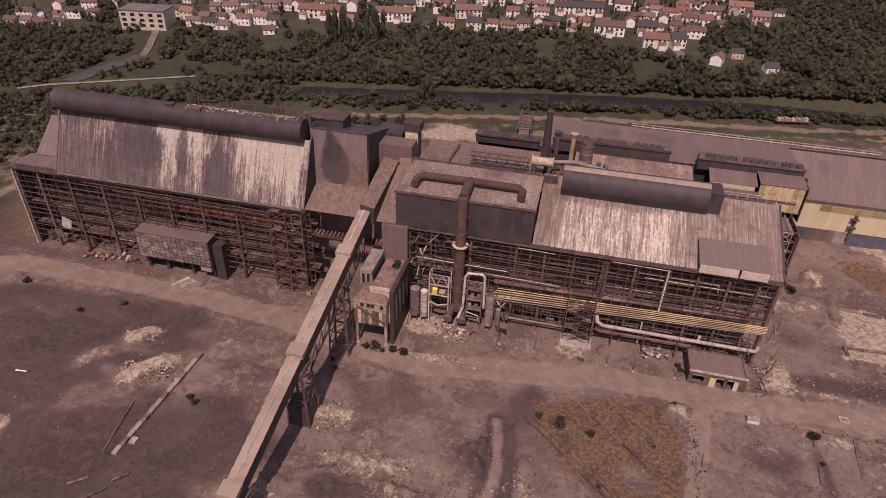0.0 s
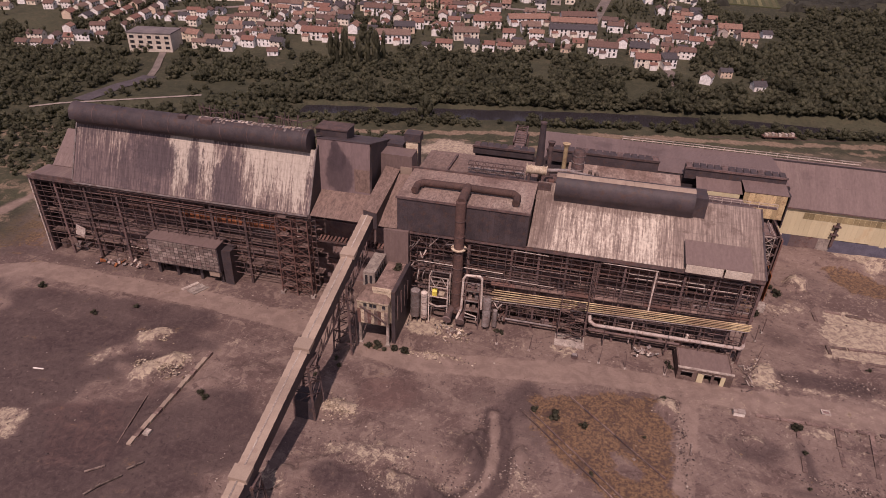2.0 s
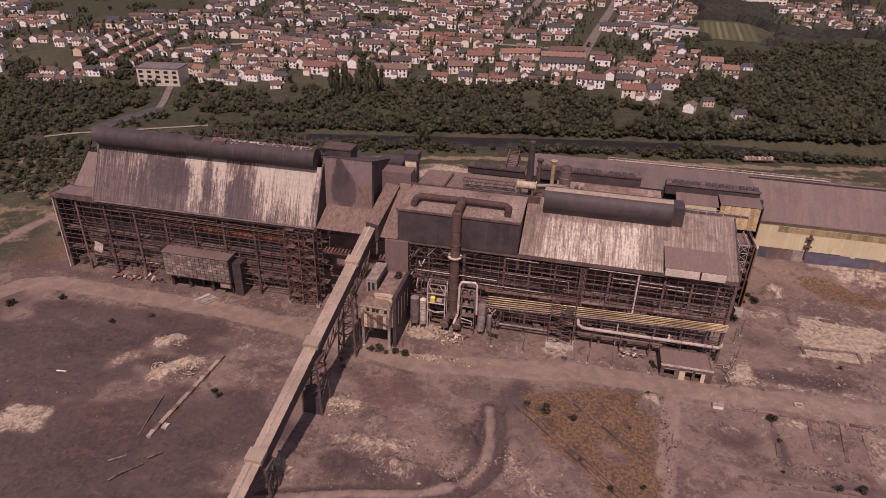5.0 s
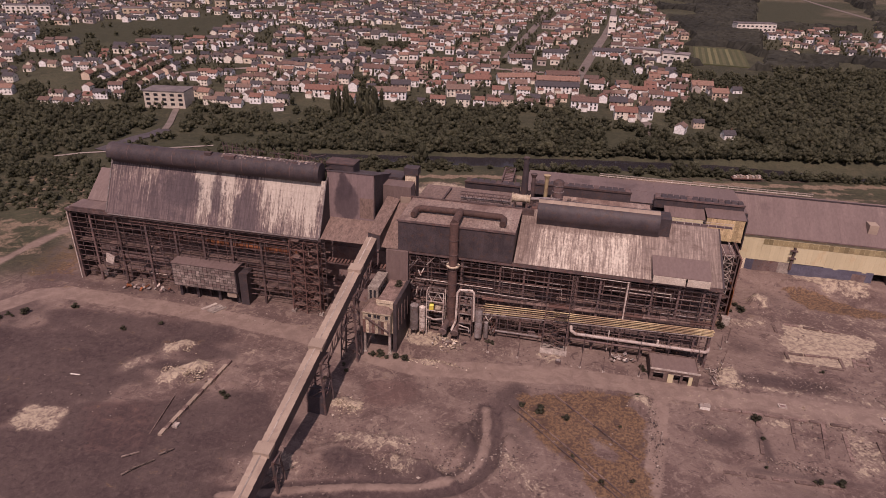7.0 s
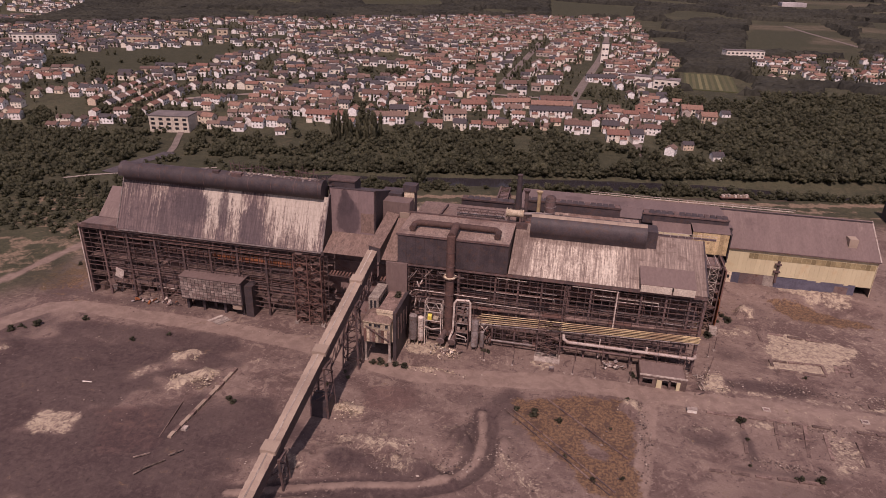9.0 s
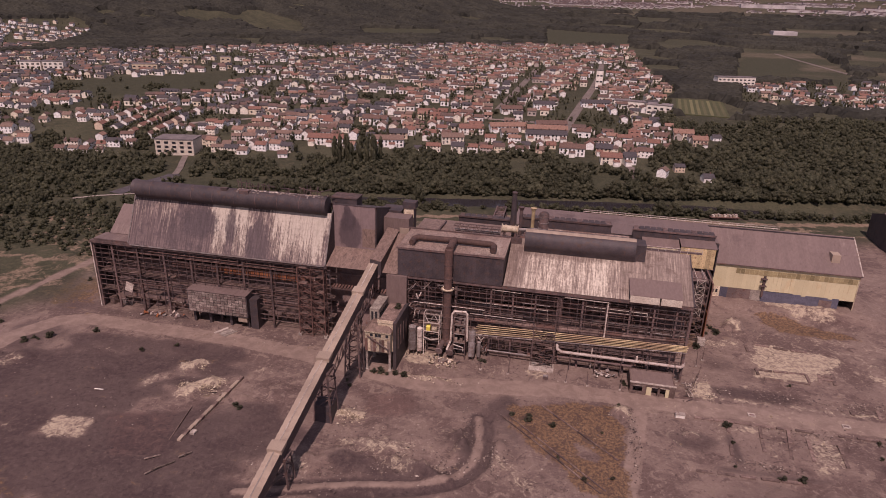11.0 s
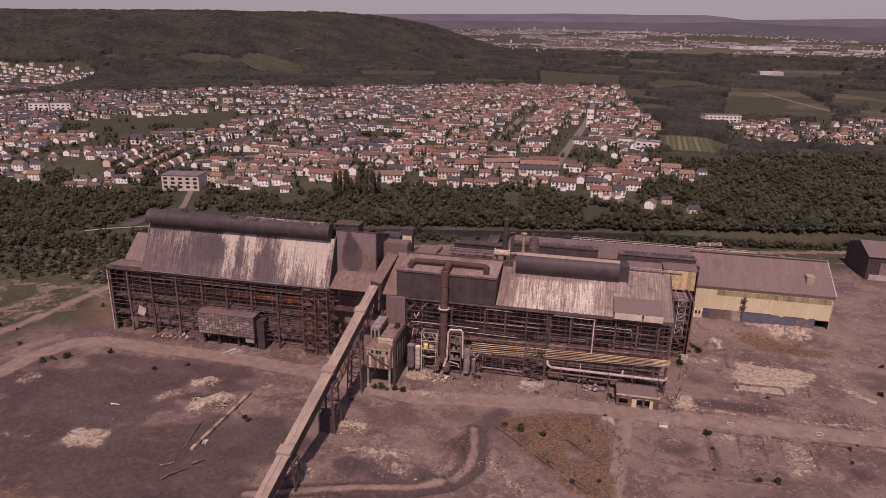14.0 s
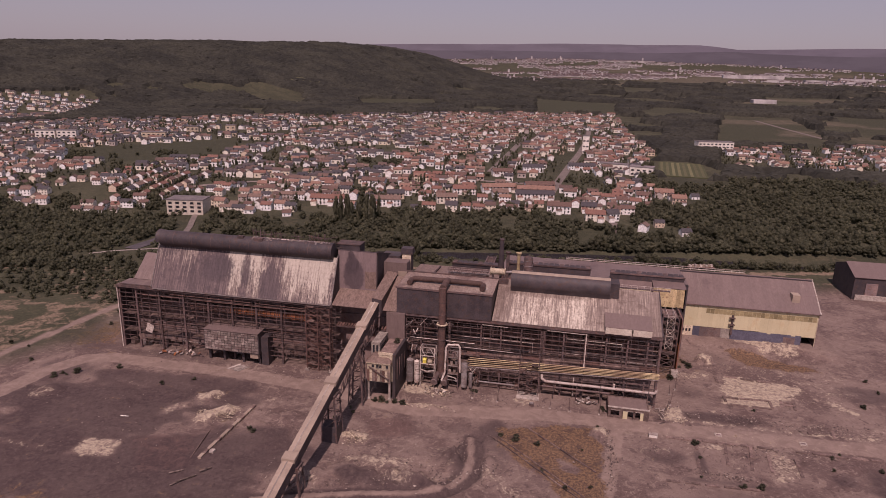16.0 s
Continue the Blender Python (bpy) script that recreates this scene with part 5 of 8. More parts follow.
    part("tall_rear_sheet", Mesh().box(7.4, -2.9, 5, 13.4, -2.0, EAVE - 0.2), M_MAUVE, c, "ribbed grey sheet back wall")
    return c


def vessel(x, y, r, z0, z1, material, label):
    s = thing("silo", (x, y, 0), label, "silo", "vessels at the foot of the stack")
    m = Mesh().tube((x, y, z0), (x, y, z1), r, n=18)
    body = part("shell", m, material, s, "", True)
    part("cone_top", Mesh().tube((x, y, z1), (x, y, z1 + r * 0.45), r, r * 0.35, n=18), material, s, "", True)
    for k in range(4):
        z = z0 + (z1 - z0) * (k + 0.5) / 4
        part("hoop", Mesh().tube((x, y, z), (x, y, z + 0.14), r * 1.04, n=18), M_GREYM, body)
    for i in range(4):
        a = math.pi / 4 + i * math.pi / 2
        part("leg", Mesh().bar((x + r * 0.8 * math.cos(a), y + r * 0.8 * math.sin(a), -0.3), (x + r * 0.8 * math.cos(a), y + r * 0.8 * math.sin(a), z0 + 0.1), 0.22), M_STEEL, s)


def pipe_frames():
    f = thing("pipe_scaffold", (21.6, -5, 0), "pale tubular frame with cross-bracing beside the stack", "scaffold")
    for x in (19.3, 23.8):
        for y in (-5.4, -3.0):
            strut("leg", M_PALEBAR, f, (x, y, 0), (x, y, 13.6), 0.24)
    for z in (5.2, 8.0, 10.8, 13.6):
        strut("rail", M_PALEBAR, f, (19.3, -5.4, z), (23.8, -5.4, z), 0.2)
        strut("rail", M_GREYM, f, (19.3, -3.0, z), (23.8, -3.0, z), 0.2)
        strut("rail", M_PALEBAR, f, (19.3, -5.4, z), (19.3, -3.0, z), 0.2)
    for i in range(3):
        a = 19.3 + i * 1.5
        strut("brace", M_PALEBAR, f, (a, -5.4, 10.8 if i % 2 else 13.6), (a + 1.5, -5.4, 13.6 if i % 2 else 10.8), 0.14)
    part("deck", Mesh().box(19.3, -5.4, 7.8, 23.8, -3.0, 7.95), M_WALK, f)
    part("curved_guard", Mesh().path([(19.4, -5.8, 6.2), (21.5, -6.3, 5.9), (23.8, -5.9, 6.2)], 0.22), M_PALEBAR, f)
    h = thing("yellow_hoist", (20.7, -4.6, 8), "bright yellow hoist on the pipe frame", "hoist")
    part("body", Mesh().prism([(-5.2, 8.0), (-4.0, 8.0), (-4.0, 9.3), (-4.6, 9.9), (-5.2, 9.2)], 20.0, 21.1), M_BRIGHTY, h)
    part("drum", Mesh().tube((21.6, -4.6, 8.6), (23.0, -4.6, 8.6), 0.7, n=14), M_CREAM, h, "cream drum", True)
    g = thing("bypass_frame", (29.6, -5, 0), "frame with a thick bent pipe beside the stack", "pipe frame")
    part("bent_pipe", Mesh().path([(26.4, -6.4, 3.4), (27.3, -5.6, 6.0), (27.4, -5.2, 14.2), (28.0, -5.0, 15.2), (31.2, -5.0, 15.4), (31.7, -4.8, 14.6), (31.9, -4.6, 6.0)], 0.3, 12), M_PALEBAR, g, "pale bent pipe", True)
    for x in (28.0, 31.4):
        for y in (-5.2, -2.6):
            strut("leg", M_STEEL, g, (x, y, 0), (x, y, 13.4), 0.24)
    for z in (3.4, 5.4, 8.2, 11.0, 13.4):
        for y in (-5.2, -2.6):
            strut("rail", M_GREYM, g, (28.0, y, z), (31.4, y, z), 0.2)
        if z in (5.4, 8.2, 11.0):
            piece("deck", M_WALK, g, (29.7, -3.9, z - 0.1), (3.4, 2.6, 0.12))
    for i in range(6):
        piece("machine_block", random.choice((M_GREYM, M_STEEL, M_PLANK)), g, (28.6 + 0.5 * i, -3.9, (6.0, 8.9, 11.6)[i % 3]), (0.8, 1.2, 1.2))
    part("loop_pipe", Mesh().path([(28.2, -5.8, 5.0), (30.9, -5.8, 4.4), (31.0, -5.8, 3.2)], 0.16), M_PALEBAR, g)
    # clutter of pipes on the front behind
    for k, (x, z) in enumerate(((15, 13.4), (16.5, 17), (14.5, 19.5), (34.5, 4.0), (36.6, 3.0), (35.4, 6.4), (16, 11.4))):
        p = thing("pipe_manifold", (x, -2.4, z), "tangle of grey service pipes and valves", "pipes", "manifolds on the front")
        for j in range(4):
            a, b = x + random.uniform(-1.4, 1.4), x + random.uniform(-1.4, 1.4)
            part("pipe", Mesh().path([(a, -2.6, z + random.uniform(-1.4, 1.4)), ((a + b) / 2, -2.8, z + random.uniform(-1, 1)), (b, -1.4, z + random.uniform(-1.4, 1.4))], random.uniform(0.08, 0.17), 8), random.choice((M_GREYM, M_RUST, M_PALEBAR, M_STEEL)), p)
        part("bracket", Mesh().bar((x, -2.6, z), (x, -1.1, z), 0.16), M_STEEL, p)


def small_stair():
    s = thing("service_stair", (53, -3, 0), "red-brown lattice service stair on a concrete pad", "stair")
    lattice(s, M_STEEL, 50.4, 56.4, -3.6, -2.0, 0, 12.6, 6, 0.1, 0.18)
    for i in range(5):
        piece("landing", M_WALK, s, (51.6 if i % 2 else 55.0, -2.9, 2.1 * (i + 1)), (2.0, 1.5, 0.12))
        strut("flight", M_RUST, s, (51.6, -3.2, 2.1 * (i + (1 if i % 2 else 0))), (55.0, -3.2, 2.1 * (i + (0 if i % 2 else 1))), 0.2)
    pad = thing("concrete_pad", (53.4, -3.6, 0), "cracked pale concrete pad", "slab")
    for i in range(4):
        for j in range(2):
            piece("slab", M_CONC, pad, (50.9 + i * 1.7, -4.7 + j * 2.2, 0.12), (1.86, 2.15, 0.35), (random.uniform(-.02, .02), random.uniform(-.02, .02), 0))


def hut():
    h = thing("brick_hut", (83, -6, 0), "low dusty hut with yellow doors and a flat dark roof", "hut")
    m = Mesh()
    x0, x1, y0, y1, z = 77.4, 89.0, -10.2, -2.6, 3.3
    for a, b in ((x0, 78.2), (80.6, 81.6), (84.6, 85.2), (87.6, x1)):
        m.box(a, y0, -0.3, b, y0 + 0.3, z)
    m.box(78.2, y0, 2.5, 80.6, y0 + 0.3, z).box(81.6, y0, 2.5, 84.6, y0 + 0.3, z).box(85.2, y0, 2.5, 87.6, y0 + 0.3, z)
    m.box(78.2, y0, -0.3, 80.6, y0 + 0.3, 0.8)
    m.box(x0, y0 + 0.3, -0.3, x0 + 0.3, y1, z).box(x1 - 0.3, y0 + 0.3, -0.3, x1, y1, z).box(x0 + 0.3, y1 - 0.3, -0.3, x1 - 0.3, y1, z)
    part("wall", m, M_WALK, h)
    part("roof", Mesh().box(x0 + 0.3, y0 + 0.3, 2.9, x1 - 0.3, y1 - 0.3, 3.1), M_DORMER, h)
    part("parapet", Mesh().box(x0 - 0.1, y0 - 0.1, z, x1 + 0.1, y0 + 0.35, z + 0.3), M_CONC, h)
    part("yellow_door", Mesh().box(81.7, y0 - 0.05, -0.2, 83.0, y0 + 0.2, 2.4), M_YELLOW, h, "yellow door")
    part("yellow_door", Mesh().box(86.6, y0 - 0.05, -0.2, 87.5, y0 + 0.2, 2.4), M_YELLOW, h, "yellow door")
    part("inside", Mesh().box(x0 + 0.4, y0 + 2.4, -0.2, x1 - 0.4, y0 + 2.6, 2.9), M_INNER, h)
    for x in (79.5, 83.8, 85.9):
        part("lintel", Mesh().box(x - 1.3, y0 - 0.08, 2.45, x + 1.3, y0, 2.65), M_CONC, h)


def posts():
    for x, y, lean in ((60.5, -9.6, 3), (66.4, -10, -4), (44.5, -9.4, 5), (75, -9.6, 2), (96.4, 1.4, 6), (97.2, 8.6, -3), (36.8, -9.0, -6), (94.6, -3.4, 8), (99.5, 12.6, 0), (14.6, -8.0, 12)):
        p = thing("lamp_post", (x, y, 0), "slender leaning rusty steel post in the yard", "post", "posts along the front")
        t = math.tan(radians(lean))
        part("pole", Mesh().tube((x, y, -0.3), (x + 4.6 * t, y, 4.6), 0.1, 0.06, 8), M_STEEL, p)
        part("footing", Mesh().box(x - 0.3, y - 0.3, -0.3, x + 0.3, y + 0.3, 0.25), M_CONC, p)


control_house()
vessel(15.9, -5.2, 1.15, 1.6, 8.9, M_GREYM, "grey hooped steel silo with a low cone top")
vessel(18.1, -5.2, 0.85, 1.4, 8.6, M_PALEBAR, "narrow pale steel silo on legs")
vessel(33.2, -4.2, 1.0, 1.2, 9.2, M_GREYM, "grey steel vessel on legs")
vessel(35.2, -3.6, 0.6, 1.0, 5.6, M_GREYM, "small grey steel vessel on legs")
pipe_frames()
small_stair()
hut()
posts()


# ---------------------------------------------------------------- rear halls and roof plant
def monitor(name, x0, x1, y0, y1, z0, z1, label):
    m = thing(name, ((x0 + x1) / 2, (y0 + y1) / 2, z0), label, "roof monitor", "roof monitors")
    part("casing", Mesh().box(x0, y0, z0, x1, y1, z1 - 0.3), M_DARK, m)
    n = int((x1 - x0) / 1.8)
    for i in range(n):
        piece("louvre", M_DARK if i % 5 else M_STEEL, m, (x0 + (i + 0.5) * (x1 - x0) / n, (y0 + y1) / 2, z1 - 0.15), ((x1 - x0) / n * 0.82, y1 - y0 + 0.5, 0.16), (0.12, 0, 0))
    part("kerb", Mesh().box(x0 - 0.2, y0 - 0.3, z1 - 0.55, x1 + 0.2, y0 - 0.05, z1), M_STEEL, m)


def rear():
    r = thing("rear_roof", (72, 57, 24), "broad mauve sheet roof behind the works", "roof")
    sheets(r, M_MAUVE, 38, 105.5, (45.5, 25.4), (69.5, 24.2), 2.6, 2)
    part("wall", Mesh().box(20, 45, 0, 105.5, 45.4, 25.2), M_DARK, r)
    part("back_wall", Mesh().box(38, 69, 0, 154, 69.4, 23.8), M_DARK, r)
    part("east_wall", Mesh().prism([(45.4, 0), (69, 0), (69, 24.0), (45.4, 25.2)], 105.2, 105.5), M_DARK, r)
    monitor("roof_monitor", 78, 103.6, 43.4, 46.2, 25.2, 28.6, "long black louvred roof monitor")
    monitor("roof_monitor", 19.5, 37.0, 44, 46.6, 24.8, 27.3, "black roof monitor with broken louvres")
    monitor("roof_monitor", 40.5, 71.0, 44, 46.6, 25.2, 28.9, "long black roof monitor with an open frame end")
    rail = thing("ridge_railing", (100, 69.6, 24), "long pale railing along the roof ridge", "railing")
    for z in (24.7, 25.4):
        part("rail", Mesh().bar((62, 69.6, z), (130, 69.6, z - 0.1), 0.2), M_PALEBAR, rail)
    for i in range(23):
        piece("baluster", M_PALEBAR, rail, (62 + 3 * i, 69.6, 24.8), (0.14, 0.14, 1.2))
    # front strip roofs between the drum and the monitors
    s = thing("valley_roof", (60, 36, 24), "pale dusty sheet roof in front of the monitors", "roof")
    sheets(s, M_BOXROOF, 47, 77, (36, 24.2), (44, 25.4), 1.6, 1)
    sheets(s, M_MAUVE, 40.5, 92, (31, 25.2), (36.2, 24.2), 2.0, 1)
    part("valley_wall", Mesh().box(20, 35.8, 0, 92, 36.2, 24.0), M_DARK, s)
    b = thing("yellow_bay", (92, 40, 18), "yellow sheet-clad bay with a rust-stained front", "factory bay")
    for i in range(8):
        piece("wall_sheet", M_YELLOW, b, (81.8 + i * 1.35, 38.2, 23.0), (1.33, 0.2, 3.0))
    for i in range(8):
        piece("wall_sheet", M_YSTAIN, b, (93.2 + i * 1.32, 37.0, 22.6), (1.3, 0.2, 6.6))
    sheets(b, M_MAUVE, 81, 92.6, (38.2, 24.6), (43.6, 26.0), 1.4, 1)
    sheets(b, M_MAUVE, 92.6, 103.6, (37.0, 26.1), (43.6, 26.6), 1.4, 1)
    part("side_wall", Mesh().box(103.5, 37, 17, 103.8, 46, 26.4), M_DARK, b)
    part("soffit", Mesh().box(92.6, 37.2, 19.0, 103.4, 45, 19.3), M_INNER, b)
    # yellow hall
    h = thing("yellow_hall", (130, 62, 0), "long pale yellow sheet-clad hall with a mauve roof", "factory hall")
    x0, x1, y, g, e = 106.5, 153.8, 56.0, 2.2, 15.0
    for i in range(34):
        w = (x1 - x0) / 34
        x = x0 + (i + 0.5) * w
        low = 6.2 if i < 20 else 5.6
        piece("wall_sheet", M_YELLOW, h, (x, y - random.uniform(0, .03), (low + e) / 2), (w * 0.985, 0.2, e - low))
    for i in range(26):
        w = (x1 - 0.6 - 115) / 26
        piece("window_band", M_BAND, h, (115 + (i + 0.5) * w, y - 0.14, 12.7), (w * 0.94, 0.08, 1.9))
    part("plinth", Mesh().box(x0, y - 0.05, 0, 111.0, y + 0.2, 6.2), M_CREAM, h, "cream plinth")
    for i in range(3):
        part("plinth_window", Mesh().box(107.2 + i * 1.2, y - 0.12, 3.8, 107.9 + i * 1.2, y - 0.04, 5.0), M_GLASS, h)
    part("dark_doorway", Mesh().box(113.5, y - 0.02, 0, 121.0, y + 0.2, 6.2), M_INNER, h)
    part("plinth", Mesh().box(111.0, y - 0.06, 0, 113.5, y + 0.2, 6.2), M_BLUE, h)
    part("plinth", Mesh().box(121.0, y - 0.06, 0, 124.5, y + 0.2, 6.2), M_CONC, h)
    part("blue_sliding_door", Mesh().box(124.5, y - 0.12, 0, 149.0, y + 0.2, 6.0), M_BLUE, h, "blue-grey sliding door")
    part("small_doorway", Mesh().box(143.0, y - 0.16, 2.0, 147.0, y - 0.1, 5.0), M_INNER, h)
    part("ladder_cage", Mesh().box(124.2, y - 0.7, 4, 124.9, y - 0.1, 11.8), M_STEEL, h)
    part("ladder_landing", Mesh().box(123.4, y - 1.2, 8.0, 125.4, y - 0.1, 8.3), M_STEEL, h)
    part("ladder_landing", Mesh().box(123.4, y - 1.2, 10.6, 125.4, y - 0.1, 10.9), M_STEEL, h)
    part("downpipe", Mesh().bar((x1 - 0.2, y - 0.2, 2), (x1 - 0.2, y - 0.2, e), 0.25), M_CREAM, h)
    sheets(h, M_MAUVE, 105.6, 137, (y - 0.5, e), (70, 23.8), 1.7, 2)
    sheets(h, M_MAUVE, 137, 154.2, (y - 0.5, e + 0.04), (70, 23.84), 1.7, 2)
    part("gutter", Mesh().box(105.6, y - 0.8, e - 0.25, 154.2, y - 0.5, e + 0.05), M_STEEL, h)
    part("verge", Mesh().bar((154.1, y - 0.5, e), (154.1, 70, 23.9), 0.4), M_PALEBAR, h)
    part("end_wall", Mesh().prism([(y, 0), (69.5, 0), (69.5, 23.6), (y, e)], 153.6, 153.9), M_MAUVE, h)
    part("west_wall", Mesh().prism([(y, 0), (69.5, 0), (69.5, 23.6), (y, e)], 106.2, 106.5), M_DARK, h)
    part("roof_hatch", Mesh().box(145.0, 59.5, 16.5, 147.6, 63, 20.4), M_GALLERY, h, "sheet roof hatch")
    f = thing("far_shed", (205, 130, 0), "dark brown sheet shed with a mauve roof", "shed")
    part("wall", Mesh().prism([(126, 0), (150, 0), (150, 11), (138, 14.6), (126, 10.6)], 192.0, 240), M_DARK, f)
    part("roof", Mesh().slab((191.6, 125.4, 10.7), (241, 125.4, 10.7), (241, 138, 15.0), (191.6, 138, 15.0), 0.25), M_MAUVE, f)
    part("doorway", Mesh().box(197, 125.7, 0, 202, 126.1, 8), M_INNER, f)
    part("plinth", Mesh().box(193, 125.2, 0, 240, 125.9, 2.4), M_CONC, f, "pale concrete plinth")


def roof_plant():
    # brown roofs behind the penthouse
    b = thing("middle_roof", (18, 24, 29), "rust-brown sheet roof behind the penthouse", "roof")
    sheets(b, M_RUSTROOF, 9.6, 40, (14, 29.2), (34, 28.4), 1.8, 2)
    part("ridge_beam", Mesh().bar((17.2, 18, 29.6), (17.6, 31, 29.2), 0.5), M_STEEL, b)
    part("front_upstand", Mesh().box(9.6, 13.7, 29.0, 44, 14.0, 32.2), M_STEEL, b)
    part("wall", Mesh().box(9.6, 33.8, 15, 40, 34.1, 28.3), M_DARK, b)
    g = thing("transfer_house", (5, 15, 28), "grey sheet transfer house above the conveyor head", "house")
    part("body", Mesh().box(1.0, 14, 24, 9.5, 19, 34.5), M_MAUVE, g)
    part("upper_body", Mesh().box(-1.0, 19.2, 28, 5.6, 25, 35.2), M_DARK, g)
    part("ribbed_panel", Mesh().box(6.6, 13.8, 27, 9.6, 14.05, 31.6), M_GALLERY, g)
    c = thing("chimney_box", (7.8, 21, 29), "tall square vent with a pale front and a black cowl", "vent")
    part("shaft", Mesh().box(6.2, 20, 29, 9.4, 22.6, 36.0), M_CREAM, c)
    # Dark sheet stands for the shaded east face of the cream shaft.
    part("side", Mesh().box(9.4, 19.95, 29, 9.6, 22.6, 36.0), M_DARK, c)
    part("cowl", Mesh().box(5.9, 19.7, 36.0, 10.0, 23.0, 38.0), M_DARK, c, "black sheet cowl")
    w = thing("truss_bridge", (29.5, 20, 30), "open lattice pipe bridge across the roof", "pipe bridge")
    for y in (19, 21.4):
        zigzag(w, M_STEEL, 22.6, 36.6, y, 29.9, 32.2, 1.3, 0.15)
    for i in range(12):
        strut("cross_rail", M_STEEL, w, (22.6 + i * 1.27, 19, 32.2), (22.6 + i * 1.27, 21.4, 32.2), 0.13)
    part("pipe", Mesh().tube((22.6, 20.2, 30.6), (36.8, 20.2, 30.8), 0.45), M_GREYM, w, "", True)
    e = thing("cream_vessel", (39.5, 20, 30), "cream horizontal vessel with end flanges on the roof", "vessel")
    part("shell", Mesh().tube((37.2, 20, 32.5), (42.2, 20, 32.5), 1.05, n=18), M_CREAM, e, "", True)
    for x in (37.2, 38.2, 41.2, 42.0):
        part("flange", Mesh().tube((x, 20, 32.5), (x + 0.25, 20, 32.5), 1.5 if x < 37.5 else 1.3, n=18), M_CREAM, e)
    for x in (38, 41.4):
        part("saddle", Mesh().box(x - 0.3, 19.2, 29, x + 0.3, 20.8, 31.6), M_STEEL, e)
    s = thing("dark_stack", (39.6, 30, 26), "tapered black chimney stack", "stack")
    part("shaft", Mesh().tube((39.6, 30, 26), (39.6, 30, 41.2), 1.25, 0.7, n=16), M_DARK, s, "", True)
    part("rim", Mesh().tube((39.6, 30, 40.9), (39.6, 30, 41.3), 0.85, n=16), M_STEEL, s)
    for x, mat, lab in ((42.3, M_STEEL, "rusty fan stack with a flared top"), (46.0, M_GOLD, "ochre fan stack with a flared top")):
        v = thing("fan_stack", (x, 26, 30), lab, "vent stack", "fan stacks on the roof")
        part("pipe", Mesh().tube((x, 26, 28), (x, 26, 36.8), 0.55, n=12), mat, v, "", True)
        part("flare", Mesh().tube((x, 26, 36.8), (x, 26, 37.9), 0.55, 1.0, 12), mat, v, "", True)
    t = thing("dome_tank", (49.4, 24.5, 28), "ribbed dark tank with a domed top", "tank")
    sh = part("shell", Mesh().tube((49.4, 24.5, 28), (49.4, 24.5, 36.6), 1.55, n=18), M_STEEL, t, "", True)
    part("dome", Mesh().ball((49.4, 24.5, 36.6), 1.55, 14, 0.6), M_STEEL, t, "", True)
    for z in (30.4, 32.2, 34, 35.8):
        part("hoop", Mesh().tube((49.4, 24.5, z), (49.4, 24.5, z + 0.2), 1.66, n=18), M_GREYM, sh)
    p = thing("roof_machines", (45, 23, 28), "jumble of rusty ducts and motors on the roof", "machines")
    for i in range(16):
        piece("machine_block", random.choice((M_STEEL, M_GREYM, M_RUST, M_PLANK)), p, (40.5 + random.uniform(0, 14), random.uniform(20, 26), 29.6 + random.uniform(0, 1.6)), (random.uniform(.6, 1.8), random.uniform(.6, 1.6), random.uniform(.8, 2)), (0, 0, random.uniform(-.4, .4)))
    part("duct", Mesh().path([(42, 22, 31.8), (47, 22.4, 32.2), (54, 22.0, 31.4)], 0.5), M_GREYM, p, "", True)
    part("platform", Mesh().box(40.5, 18.6, 28.4, 56, 27, 28.8), M_STEEL, p)
    # wreckage on the west ridge
    k = thing("ridge_wreck", (-30, 11, 42), "torn sheet and twisted frames on the west ridge", "wreckage")
    for i in range(160):
        x = -41.0 + (i % 32) * 0.86
        row = i // 32
        a = math.pi * (0.42 + 0.062 * row)
        if random.random() < (0.95, 0.9, 0.8, 0.55, 0.35)[row]:
            piece("torn_sheet", random.choice((M_GREYM, M_GALLERY, M_PANEL, M_PALEBAR) if row < 3 else (M_GREYM, M_PANEL, M_STEEL)), k, (x + random.uniform(-.15, .15), 5.2 + 2.84 * math.cos(a), 39.3 + 2.84 * math.sin(a)), (random.uniform(.35, .76), random.uniform(.35, .62), 0.06), (a - math.pi / 2 + random.uniform(-.1, .1), random.uniform(-.1, .1), random.uniform(-.08, .08)))
    for c0 in (-41, -38, -33, -27, -21, -19, -15):
        for i in range(6):
            a = Vector((c0 + random.uniform(-1.6, 1.6), 8 + random.uniform(-1, 1.5), 39.6))
            strut("bent_bar", M_STEEL, k, a, a + Vector((random.uniform(-1.2, 1.2), random.uniform(-0.6, 0.6), random.uniform(2.2, 4.6))), 0.16)
        strut("top_rail", M_STEEL, k, (c0 - 2.2, 8.4, 42.6 + random.uniform(-.5, .9)), (c0 + 2.2, 8.4, 42.8 + random.uniform(-.5, .9)), 0.18)
    part("broken_hatch", Mesh().box(-40.2, 3.2, 40.8, -37.2, 4.9, 42.3), M_STEEL, k)
    part("broken_hatch", Mesh().box(-46.4, 3.6, 41.4, -44.4, 5.0, 42.4), M_STEEL, k)
    # box beyond the west ridge
    x = thing("ridge_box", (-8, 12, 40), "dark sheet box at the end of the west ridge", "roof box")
    part("body", Mesh().box(-14, 11, 36, -6, 16, 40.2), M_DARK, x)
    part("cap", Mesh().box(-14.2, 10.8, 40.2, -5.8, 16.2, 40.5), M_STEEL, x)
    # inclined lattice gallery behind
    q = thing("rear_gallery", (29, 86, 10), "black inclined lattice gallery behind the works", "conveyor gallery")
